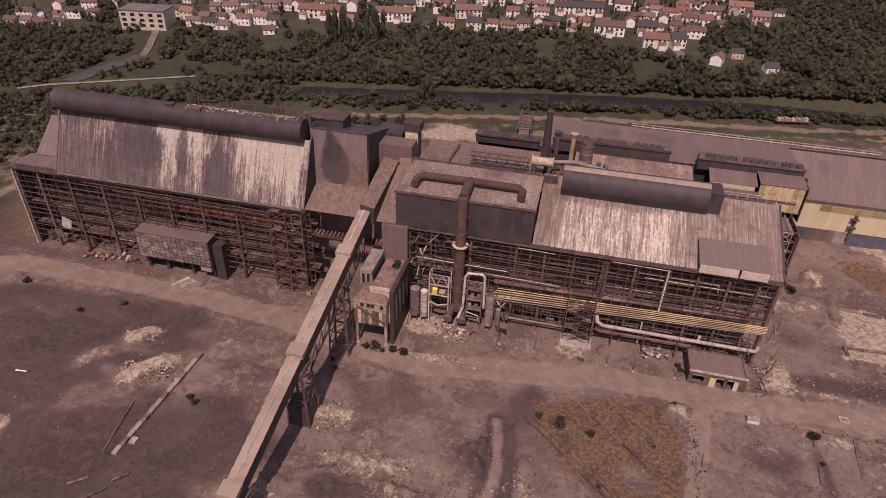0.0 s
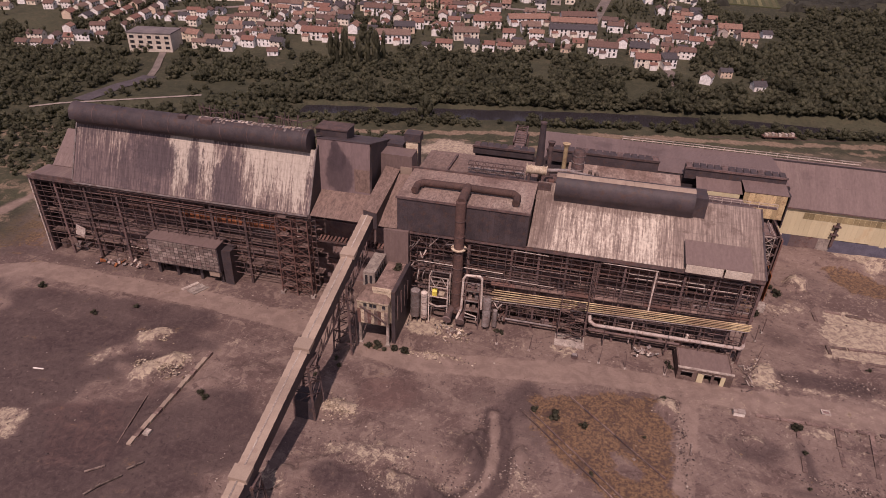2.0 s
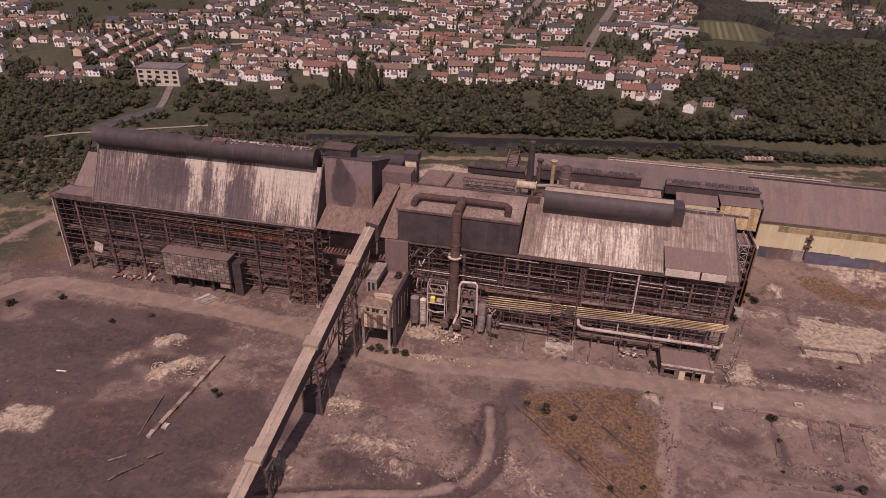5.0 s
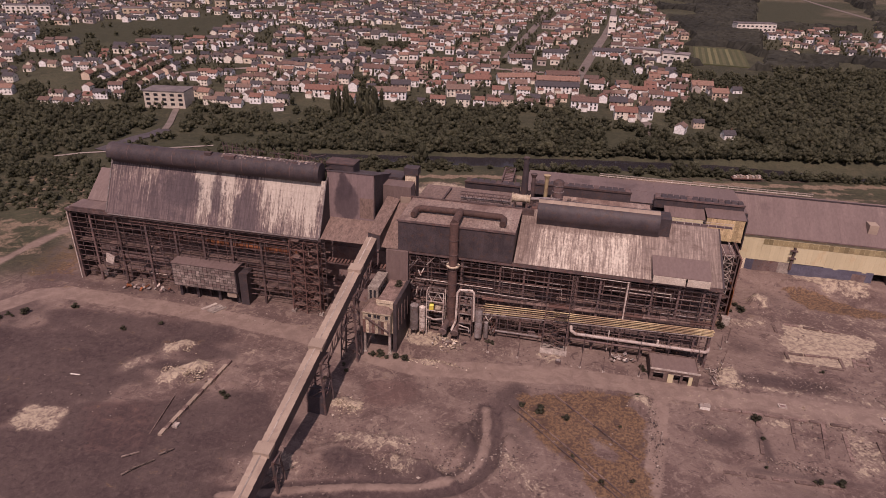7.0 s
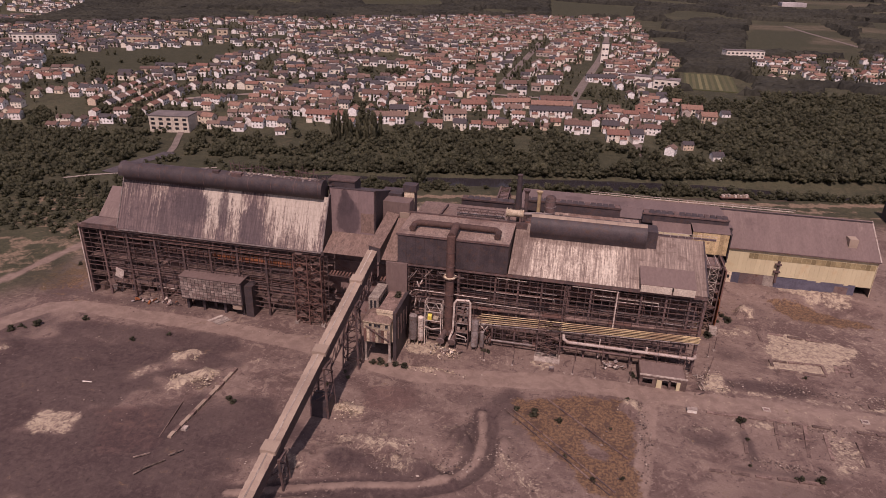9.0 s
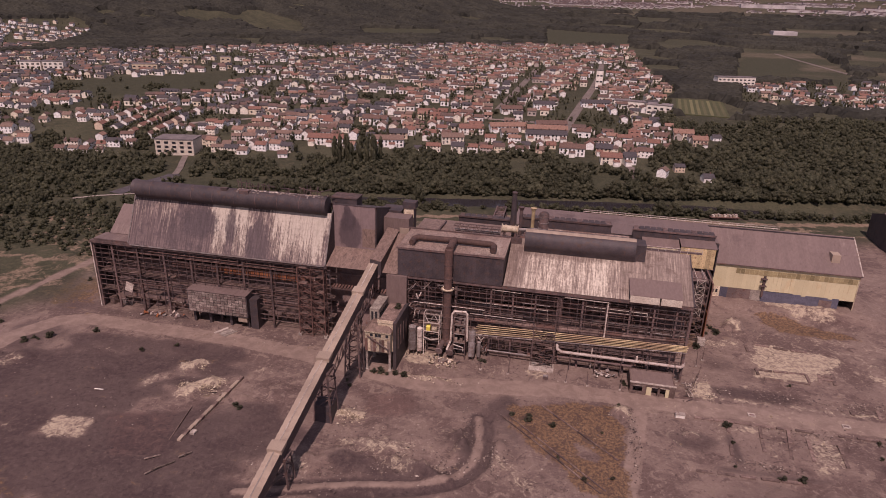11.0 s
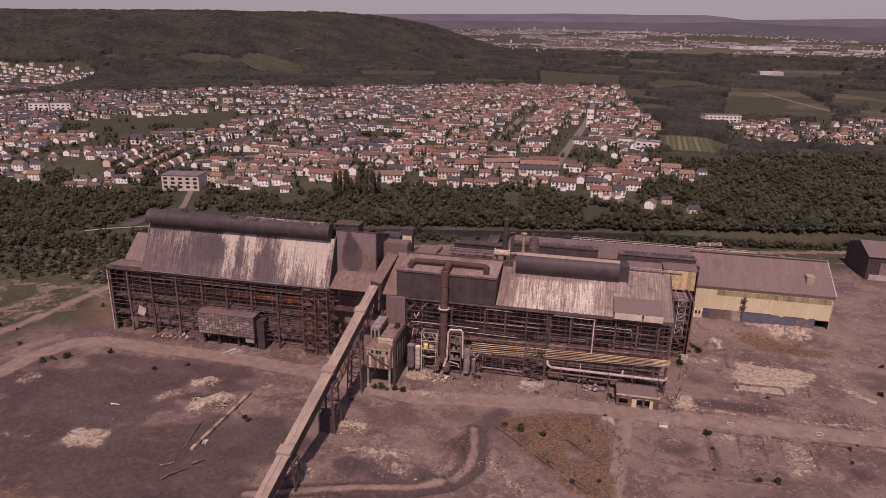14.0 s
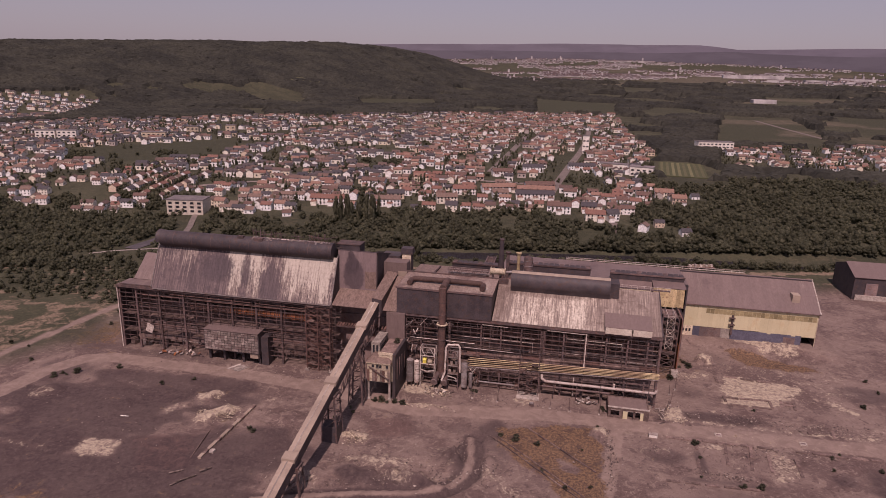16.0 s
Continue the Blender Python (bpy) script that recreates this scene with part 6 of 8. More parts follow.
    fall = lambda y: 18.4 - 0.142 * (y - 72)
    for sx in (28.0, 31.8):
        strut("chord", M_STEEL, q, (sx, 72, fall(72)), (sx - 1.6, 98, fall(98)), 0.45)
        strut("chord", M_STEEL, q, (sx, 72, fall(72) - 2.6), (sx - 1.6, 98, fall(98) - 2.6), 0.45)
        for i in range(9):
            y = 72 + i * 2.88
            strut("web", M_STEEL, q, (sx - 1.6 * i / 9, y, fall(y)), (sx - 1.6 * (i + 1) / 9, y + 2.88, fall(y + 2.88) - 2.6), 0.28)
    part("belt_deck", Mesh().slab((28, 72, 16.2), (31.8, 72, 16.2), (30.2, 98, 12.5), (26.4, 98, 12.5), 0.3), M_INNER, q)
    for i in range(10):
        y = 72 + i * 2.88
        strut("tie", M_STEEL, q, (28 - 1.6 * i / 9, y, fall(y)), (31.8 - 1.6 * i / 9, y, fall(y)), 0.25)
    for y in (80, 96):
        for x in (27.4, 30.8):
            strut("leg", M_STEEL, q, (x, y, -0.3), (x, y, fall(y) - 2.4), 0.45)
    # lattice bridge between the works and the yellow hall
    z = thing("bridge_tower", (97, 26, 0), "rusty lattice bridge tower with an orange side", "lattice tower")
    lattice(z, M_STEEL, 95.0, 100.2, 24, 33, 0, 21.0, 8, 0.2, 0.34)
    lattice(z, M_PALEBAR, 96.4, 98.8, 23.4, 32.4, 9, 21.0, 5, 0.12, 0.16)
    for i in range(3):
        piece("deck", M_INNER, z, (97.6, 29, 6.6 * (i + 1)), (4.8, 8.6, 0.12))
    for i in range(6):
        piece("side_sheet", M_ORANGE, z, (100.8, 23.4 + i * 1.1, 6.5), (0.15, 1.06, 8.0))
    part("foot", Mesh().box(99.2, 21.4, 0, 101.4, 23.4, 2.2), M_CONC, z)
    part("side_wall", Mesh().box(101.4, 26, 0, 101.8, 40, 19), M_RUST, z)
    wr = thing("roof_walkway", (88, 18, 31), "steel walkway with handrails behind the east roof", "walkway")
    part("deck", Mesh().box(79, 17, 31.2, 95, 18.2, 31.35), M_STEEL, wr)
    for zz in (31.9, 32.5):
        strut("handrail", M_PALEBAR, wr, (79, 17, zz), (95, 17, zz), 0.1)
    for i in range(9):
        strut("post", M_PALEBAR, wr, (79 + 2 * i, 17, 31.3), (79 + 2 * i, 17, 32.5), 0.1)


M_YSTAIN = plain("stained_yellow_sheet", (0.56, 0.43, 0.25), (0.48, 0.36, 0.2), 0.4, 0.6, rust=(0.22, 0.12, 0.07))
M_BAND = plain("dusty_glazed_band", (0.33, 0.27, 0.15), (0.27, 0.215, 0.12), 0.6, 0.4)
rear()
roof_plant()


# ---------------------------------------------------------------- water
def water():
    xs = np.arange(-75, 420, 15.0)
    v, f = [], []
    for i, x in enumerate(xs):
        w = 9.5 + 0.02 * min(max(x, -60), 300)
        v += [(x, river_mid(x) - w, -1.1), (x, river_mid(x) + w, -1.1)]
        if i:
            f.append((2 * i - 2, 2 * i, 2 * i + 1, 2 * i - 1))
    m, t, p = nt("dark_river_water")
    p.inputs["Base Color"].default_value = (0.03, 0.027, 0.03, 1)
    p.inputs["Roughness"].default_value, p.inputs["Specular IOR Level"].default_value = 0.2, 0.16
    b = t.nodes.new("ShaderNodeBump")
    b.inputs["Strength"].default_value, b.inputs["Distance"].default_value = 0.15, 0.1
    t.links.new(noise_node(t, 0.8, 3, position(t)), b.inputs["Height"])
    t.links.new(b.outputs[0], p.inputs["Normal"])
    whole("river", Mesh().add(v, f), m, "dark slow river between wooded banks", "river", kind="structure")


water()


# ---------------------------------------------------------------- houses
def house_wall():
    m, t, p = nt("rendered_house_wall")
    r = piece_random(t)
    c = t.nodes.new("ShaderNodeValToRGB")
    c.color_ramp.interpolation = "CONSTANT"
    tones = [(0, (0.82, 0.78, 0.73)), (0.3, (0.74, 0.64, 0.50)), (0.42, (0.86, 0.84, 0.81)), (0.72, (0.64, 0.50, 0.38)), (0.78, (0.78, 0.71, 0.60)), (0.94, (0.45, 0.38, 0.34))]
    ramp_set(c, tones)
    t.links.new(r, c.inputs[0])
    col = mix(t, 1.0, c.outputs[0], ramp(t, noise_node(t, 0.9, 4, position(t)), 0.82, 1.08, 0.35, 0.65), "MULTIPLY")
    finish(t, p, col, 0.9)
    return m


def ramp_set(c, tones):
    e = c.color_ramp.elements
    while len(e) < len(tones):
        e.new(0.5)
    for k, (at, rgb) in zip(e, tones):
        k.position, k.color = at, (*rgb, 1)


def house_roof(island):
    m, t, p = nt("clay_tile_roof")
    if island:
        r = t.nodes.new("ShaderNodeNewGeometry").outputs["Random Per Island"]
    else:
        r = piece_random(t)
    c = t.nodes.new("ShaderNodeValToRGB")
    c.color_ramp.interpolation = "CONSTANT"
    ramp_set(c, [(0, (0.20, 0.10, 0.076)), (0.2, (0.135, 0.080, 0.065)), (0.4, (0.245, 0.142, 0.106)), (0.55, (0.115, 0.074, 0.063)), (0.70, (0.066, 0.058, 0.062)), (0.84, (0.18, 0.118, 0.094))])
    t.links.new(r, c.inputs[0])
    col = mix(t, 1.0, c.outputs[0], ramp(t, noise_node(t, 1.5, 4, position(t)), 0.75, 1.2, 0.35, 0.65), "MULTIPLY")
    w = t.nodes.new("ShaderNodeTexWave")
    w.bands_direction = "Z"
    w.inputs["Scale"].default_value = 1.2
    t.links.new(position(t), w.inputs["Vector"])
    finish(t, p, col, 0.85, w.outputs["Fac"], 0.05)
    return m


M_HWALL, M_HROOF, M_HROOF_I = house_wall(), house_roof(False), house_roof(True)
M_HWALL_I = house_wall()
for n_ in list(M_HWALL_I.node_tree.nodes):
    if n_.bl_idname == "ShaderNodeObjectInfo":
        g_ = M_HWALL_I.node_tree.nodes.new("ShaderNodeNewGeometry")
        for l_ in list(n_.outputs["Random"].links):
            M_HWALL_I.node_tree.links.new(g_.outputs["Random Per Island"], l_.to_socket)
M_SLATE = house_roof(True)
M_SLATE.name = "slate_and_brown_tile_roof"
for n_ in M_SLATE.node_tree.nodes:
    if n_.bl_idname == "ShaderNodeValToRGB":
        ramp_set(n_, [(0, (0.085, 0.068, 0.066)), (0.2, (0.062, 0.055, 0.060)), (0.4, (0.125, 0.082, 0.07)), (0.55, (0.075, 0.060, 0.060)), (0.70, (0.05, 0.047, 0.053)), (0.84, (0.15, 0.092, 0.075))])
M_SHUTTER = plain("grey_shutter", (0.12, 0.11, 0.11), (0.2, 0.18, 0.17), 0.6)


def gable(m, L, W, e, r, over=0.4, cx=0.0, cy=0.0, ca=1.0, sa=0.0, z=0.0):
    """Roof of two slopes, ridge along the length; thin slabs closed below."""
    tr = lambda x, y, h: (cx + x * ca - y * sa, cy + x * sa + y * ca, z + h)
    l, w = L / 2 + over, W / 2 + over
    eo = e - over * (r - e) / (W / 2)
    vs = [tr(-l, -w, eo), tr(l, -w, eo), tr(l, 0, r), tr(-l, 0, r), tr(l, w, eo), tr(-l, w, eo)]
    lo = [(a, b, c - 0.25) for a, b, c in vs]
    m.add(vs + lo, [(0, 1, 2, 3), (3, 2, 4, 5), (6, 9, 8, 7), (9, 11, 10, 8), (0, 6, 7, 1), (5, 4, 10, 11), (1, 7, 8, 2), (2, 8, 10, 4), (0, 3, 9, 6), (3, 5, 11, 9)])


def walls(m, L, W, e, r, cx=0.0, cy=0.0, ca=1.0, sa=0.0, z=0.0):
    tr = lambda x, y, h: (cx + x * ca - y * sa, cy + x * sa + y * ca, z + h)
    l, w = L / 2, W / 2
    k = r - 0.15
    m.add([tr(-l, -w, -1.5), tr(l, -w, -1.5), tr(l, w, -1.5), tr(-l, w, -1.5), tr(-l, -w, e), tr(l, -w, e), tr(l, w, e), tr(-l, w, e), tr(-l, 0, k), tr(l, 0, k)],
          [(0, 1, 5, 4), (1, 2, 6, 9, 5), (2, 3, 7, 6), (3, 0, 4, 8, 7)])


def house(L, W, e, r, label):
    h = thing("house", (0, 0, 0), label, "house", "houses of the town")
    m = Mesh()
    walls(m, L, W, e, r)
    part("wall", m, M_HWALL, h)
    m = Mesh()
    gable(m, L, W, e, r)
    rf = part("roof", m, M_HROOF, h)
    part("chimney", Mesh().box(L * 0.2, 0.4, r - 1, L * 0.2 + 0.7, 1.1, r + 0.9), M_HROOF, rf)
    n = max(2, int(L // 3.2))
    for i in range(n):
        x = -L / 2 + L * (i + 0.5) / n
        for z in ([1.2, 3.9] if e > 4.5 else [1.1]):
            if i == 0 and z < 2:
                part("door", Mesh().box(x - 0.5, -W / 2 - 0.06, 0, x + 0.5, -W / 2 + 0.05, 2.1), M_SHUTTER, h)
            else:
                part("window", Mesh().box(x - 0.55, -W / 2 - 0.05, z, x + 0.55, -W / 2 + 0.05, z + 1.35), M_GLASS, h)
    part("window", Mesh().box(L / 2 - 0.05, -0.6, 1.2 if e < 4.5 else 3.6, L / 2 + 0.05, 0.6, 2.5 if e < 4.5 else 4.9), M_GLASS, h)
    return h


def inside(x, y, poly):
    hit = False
    for (ax, ay), (bx, by) in zip(poly, poly[1:] + poly[:1]):
        if (ay > y) != (by > y) and x < ax + (y - ay) / (by - ay) * (bx - ax):
            hit = not hit
    return hit


TOWN = [(-300, 175), (-265, 172), (-204, 178), (-188, 195), (-160, 194), (-97, 208), (-58, 223), (-31, 221), (-9, 228), (20, 235), (44, 234), (64, 214), (80, 216), (99, 212), (104, 265), (150, 312), (130, 330), (112, 380), (120, 400), (122, 450), (150, 560), (137, 700), (137, 843),
        (128, 1109), (-5, 1088), (-188, 1004), (-299, 910), (-429, 847), (-550, 710), (-640, 640), (-700, 520), (-560, 300)]
STRIP_EAST = [(205, 480), (350, 487), (450, 560), (520, 745), (452, 735), (238, 640)]
VILLAGE = [(-745, 590), (-930, 690), (-930, 790), (-850, 905), (-800, 870), (-735, 700), (-715, 600)]
GREEN = [(-394, 303), (-433, 409), (-389, 456), (-333, 533), (-273, 377), (-317, 351)]
STADIUM = (163, 458)
MAIN_STREET = [(46, 300), (47, 314), (56, 420), (67, 541), (74, 640), (80, 800)]
SECOND_STREET = [(-11, 384), (-8, 480), (-6, 576), (-4, 700)]
LONE = [(107, 215, 70), (131, 212, 15), (117, 226, 10), (117, 303, 10), (126, 309, 80), (152, 315, 12), (138, 292, 10), (-120, 197, 20)]

ROWS_WEST = [(-214, 204), (-274, 212), (-290, 302), (-228, 300)]
TERRACES = [(-67.8, 249.1, -56.2, 252.5), (-31, 246, -17.3, 250.7), (-72.3, 228.8, -53.3, 232.7), (5, 273.7, 15.9, 276.8), (22.3, 272, 49.3, 277), (46.5, 240.6, 62.2, 241.3), (68.9, 248.3, 79, 248.6), (71.7, 228, 84, 229), (84.7, 230, 92, 232.4), (108.4, 296, 118.5, 296.5), (122.7, 310.3, 136.2, 310.8),
            (132.3, 287.6, 142, 288.5), (-5.5, 290.7, 19.2, 300.7), (26, 308.4, 47.7, 314.6), (21.4, 289, 49, 293), (56.8, 420.4, 81, 425), (-115, 223.6, -91.7, 226.4), (17, 394.3, 34.7, 397.5), (-7, 364.4, 9.4, 370.3), (-25, 276, -8.7, 281), (-99, 287, -80.8, 287.6)]


def terrace(x0, y0, x1, y1, k):
    """A row of joined houses under one ridge, with parting walls and a chimney to each."""
    L, W, e = math.hypot(x1 - x0, y1 - y0), 7.6, 4.4 + 0.4 * (k % 3)
    r = e + 2.1
    h = thing("terraced_row", (0, 0, 0), ("joined old houses under a long red tile roof", "joined rendered houses under a brown tile roof", "low joined houses with a pinkish tile roof")[k % 3], "house", "rows of joined houses")
    m, rm = Mesh(), Mesh()
    walls(m, L, W, e, r)
    part("wall", m, M_HWALL, h)
    gable(rm, L, W, e, r)
    rf = part("roof", rm, M_HROOF, h)
    n = max(2, round(L / 5.4))
    for i in range(n):
        x = -L / 2 + L * (i + 0.5) / n
        part("chimney", Mesh().box(x + 1.6, 0.2, r - 0.8, x + 2.3, 0.9, r + 1.0), M_HROOF, rf)
        part("door", Mesh().box(x - 1.9, -W / 2 - 0.06, 0, x - 0.9, -W / 2 + 0.05, 2.1), M_SHUTTER, h)
        for dx, z in ((1.0, 0.9), (-1.4, 2.9), (1.0, 2.9)):
            part("window", Mesh().box(x + dx - 0.5, -W / 2 - 0.05, z, x + dx + 0.5, -W / 2 + 0.05, z + 1.3), M_GLASS, h)
        if i % 2 == k % 2:
            d = part("lean_to", Mesh().box(x - 1.8, -W / 2 - 3.0, -1, x + 1.8, -W / 2, 2.5), M_HWALL, h)
            part("lean_to_roof", Mesh().slab((x - 2.0, -W / 2 - 3.2, 2.4), (x + 2.0, -W / 2 - 3.2, 2.4), (x + 2.0, -W / 2 - 0.02, 3.3), (x - 2.0, -W / 2 - 0.02, 3.3), 0.15), M_HROOF, d)
    cx, cy = (x0 + x1) / 2, (y0 + y1) / 2 + 3
    h.matrix_basis = pose(cx, cy, float(terrain(cx, cy)), 0, 0, math.degrees(math.atan2(y1 - y0, x1 - x0)))


def town():
    rng = random.Random(4)
    kinds = [house(10.0, 8.2, 5.6, 8.0, "rendered two-storey house with a clay tile roof"),
             house(8.6, 7.6, 3.6, 6.2, "small rendered house with a steep tile roof"),
             house(13.0, 8.0, 5.8, 8.2, "long rendered house with a tile roof"),
             house(11.0, 9.0, 6.4, 9.2, "large gabled house with a tile roof")]
    spots = []
    # streets fan out from the near edge; houses stand along both sides
    y = 60.0
    while y < 1330:
        step = 13.0 if y < 300 else 17.0 if y < 560 else 21.0
        x = -940.0
        while x < 460:
            x += rng.uniform(7.0, 9.8)
            west = x < -190
            swing = 0.42 if west else 0.18
            px, py = x + rng.uniform(-1.5, 1.5), y + swing * (x + 60) * 0.55 + rng.uniform(-2.5, 2.5) + 5 * math.sin(x / 45)
            if not (inside(px, py, TOWN) or inside(px, py, STRIP_EAST) or inside(px, py, VILLAGE)) or inside(px, py, GREEN) or math.hypot(px - STADIUM[0], (py - STADIUM[1]) * 0.6) < 36:
                continue
            line = min(float(seg_dist(np.array(px), np.array(py), k)) for k in (MAIN_STREET, SECOND_STREET))
            if abs(((px * 0.95 - py * 0.22) + 1000) % 74 - 37) < 4.2 or line < 10:
                continue
            thin = 0.95 if py < 300 else 0.88 if py < 700 else 0.92
            if inside(px, py, STRIP_EAST):
                thin = 0.62
            if py < 330 and west:
                thin = 0.8
            if rng.random() > thin or float(fbm(np.array(px / 55), np.array(py / 55), 2)) < 0.33:
                continue
            turn = math.atan(swing * 0.55) + rng.choice((0, 0, 0, math.pi / 2)) + rng.uniform(-0.12, 0.12)
            spots.append((py - 0.1 * abs(px), px, py, turn, rng.choice((0, 0, 1, 2, 3, 1))))
        y += step
    spots = [q for q in spots if not inside(q[1], q[2], ROWS_WEST) and min(float(seg_dist(np.array(q[1]), np.array(q[2]), [(k[0], k[1]), (k[2], k[3])])) for k in TERRACES) > 10]
    spots += [(-500, a, b, radians(c), k % 2) for k, (a, b, c) in enumerate(LONE)]
    for row in range(4):
        spots += [(-400, -222 - 15.5 * row - 0.12 * 12.2 * i, 212 + 4 * row + 12.2 * i, radians(96), 2 if i % 3 else 0) for i in range(7 - row % 2)]
    spots.sort()
    near, far = spots[:250], spots[250:]
    used = set()
    for _, px, py, turn, k in near:
        m = pose(px, py, float(terrain(px, py)), 0, 0, math.degrees(turn))
        if k in used:
            o = copy_thing(kinds[k], m)
            q = rng.uniform(0.56, 0.74) if py < 300 else rng.uniform(0.56, 0.7)
            o.scale = (q, q, q)
        else:
            used.add(k)
            kinds[k].matrix_basis = m
            kinds[k].scale = (0.66, 0.66, 0.66)
    wm, rm, gm, slate = Mesh(), Mesh(), Mesh(), Mesh()
    dims = [(7.0, 5.6, 4.5, 6.0), (5.8, 5.2, 3.2, 4.8), (9.4, 5.8, 4.5, 6.1), (7.4, 6.0, 4.8, 6.6)]
    for _, px, py, turn, k in far:
        L, W, e, r = dims[k]
        ca, sa, z = math.cos(turn), math.sin(turn), float(terrain(px, py))
        walls(wm, L, W, e, r, px, py, ca, sa, z)
        gable(slate if px < -95 - 0.1 * (py - 280) and (k + int(px)) % 4 else rm, L, W, e, r, 0.4, px, py, ca, sa, z)
        for i in (-1, 1):
            for h in ((1.2, 3.9) if e > 4.5 else (1.2,)):
                x0 = i * L / 4
                tr = lambda x, yy, hh: (px + x * ca - yy * sa, py + x * sa + yy * ca, z + hh)
                w = -W / 2 - 0.06
                gm.add([tr(x0 - .7, w, h), tr(x0 + .7, w, h), tr(x0 + .7, w, h + 1.4), tr(x0 - .7, w, h + 1.4)], [(0, 1, 2, 3)])
    d = thing("distant_houses", (0, 600, 15), "rows of small rendered houses with red tile roofs", "houses", kind="stuff")
    part("house_walls", wm, M_HWALL_I, d)
    part("house_roofs", rm, M_HROOF_I, d)
    part("slate_roofs", slate, M_SLATE, d, "dark brown and grey roofs")
    part("house_windows", gm, M_GLASS, d)
    return spots


SPOTS = town()
for k_, row_ in enumerate(TERRACES):
    terrace(*row_, k_)


# ---------------------------------------------------------------- larger buildings, streets and the far city
M_WHITE = plain("white_render", (0.78, 0.73, 0.66), (0.70, 0.64, 0.56), 0.15, 0.85, vary=0.08)
M_STREET = plain("pale_street", (0.23, 0.185, 0.16), (0.17, 0.14, 0.125), 0.2, 0.95)
M_FLATROOF = plain("grey_felt_roof", (0.20, 0.17, 0.165), (0.15, 0.13, 0.13), 0.2, 0.9)
M_LOT = plain("grey_asphalt", (0.085, 0.072, 0.078), (0.065, 0.056, 0.06), 0.2, 0.9)
M_ACKER = plain("ploughed_soil", (0.20, 0.115, 0.08), (0.17, 0.10, 0.07), 0.1, 0.95)
M_PASTURE = plain("dry_pasture", (0.10, 0.095, 0.055), (0.08, 0.078, 0.045), 0.05, 0.95)
M_LAWN = plain("striped_lawn", (0.085, 0.09, 0.042), (0.075, 0.08, 0.038), 0.1, 0.95)


def block(name, x, y, turn, L, W, H, storeys, label, wall=None, category="apartment block"):
    """A flat-roofed block with rows of windows on its near side."""
    z = float(terrain(x, y))
    b = thing(name, (0, 0, 0), label, category)
    part("wall", Mesh().box(-L / 2, -W / 2, -2, L / 2, W / 2, H), wall or M_WHITE, b)
    part("roof", Mesh().box(-L / 2 - 0.3, -W / 2 - 0.3, H, L / 2 + 0.3, W / 2 + 0.3, H + 0.5), M_FLATROOF, b)
    n = max(2, int(L / 4.5))
    for i in range(n):
        for k in range(storeys):
            zz = 1.0 + k * (H - 1) / storeys
            cx = -L / 2 + L * (i + 0.5) / n
            part("window", Mesh().box(cx - 1.2, -W / 2 - 0.06, zz, cx + 1.2, -W / 2 + 0.05, zz + 1.5), M_GLASS, b)
    b.matrix_basis = pose(x, y, z, 0, 0, turn)
    return b


block("apartment_block", -522, 439, 24, 20, 9, 11, 3, "long white apartment block")
block("apartment_block", -502, 448, 24, 20, 9, 11, 3, "long white apartment block")
block("apartment_block", -422, 490, 24, 26, 9, 8, 2, "low cream apartment block", M_CREAM)
block("apartment_block", -397, 531, 20, 14, 9, 12, 3, "square cream apartment block", M_CREAM)
block("apartment_block", -364, 562, 20, 12, 9, 12, 3, "square cream apartment block", M_CREAM)
block("hotel_block", 221, 622, 14, 42, 12, 11, 3, "white three-storey block beyond the playing field")
block("school_block", 99, 434, -12, 26, 10, 6, 1, "low white flat-roofed building", category="building")
block("school_block", 122, 410, -12, 20, 12, 8, 2, "white two-storey building beside the hedge", category="building")
block("grey_block", -187, 191, 10, 24, 14, 9, 3, "pale grey flat-roofed building at the edge of the town", M_FRONT, "building")
t_ = block("church_tower", 73, 546, 0, 7, 7, 19, 3, "white square tower above the roofs", category="tower")


PARKING = [(-170, 108), (-168.5, 120), (-167, 131), (-163.5, 141), (-163, 149), (-168.5, 162), (-175, 175), (-180, 187)]


def strip(name, pts, width, material, label, lift=0.25):
    """A street laid on the land."""
    v, f = [], []
    dense = []
    for (ax, ay), (bx, by) in zip(pts, pts[1:]):
        n = max(1, int(math.hypot(bx - ax, by - ay) / 12))
        dense += [(ax + (bx - ax) * i / n, ay + (by - ay) * i / n) for i in range(n)]
    dense.append(pts[-1])
    for i, (x, y) in enumerate(dense):
        a, b = dense[max(0, i - 1)], dense[min(len(dense) - 1, i + 1)]
        d = Vector((b[0] - a[0], b[1] - a[1])).normalized() * width / 2
        for sx in (-1, 1):
            px, py = x - sx * d.y, y + sx * d.x
            v.append((px, py, float(terrain(px, py)) + lift))
        if i:
            f.append((2 * i - 2, 2 * i - 1, 2 * i + 1, 2 * i))
    whole(name, Mesh().add(v, f), material, label, "street", kind="structure")


strip("street_main", MAIN_STREET, 7, M_STREET, "pale main street through the town")
strip("street_second", SECOND_STREET, 7, M_STREET, "pale street between the houses")
strip("street_third", [(-180, 330), (-211, 517), (-250, 684), (-262, 780)], 6, M_STREET, "pale street between the houses")
strip("street_fourth", [(-250, 225), (-160, 300), (-40, 340), (50, 336)], 5, M_STREET, "narrow street between the houses")
strip("street_fifth", [(90, 196), (91, 222), (84, 240)], 5, M_STREET, "lane past the last houses")
strip("cart_road", [(-184, 94), (-175, 102), (-159, 111), (-124, 131)], 1.9, M_CONC, "narrow pale concrete road through the meadow")
strip("car_park", PARKING[:5], 8, M_LOT, "grey asphalt lane widening beside the trees", 0.3)
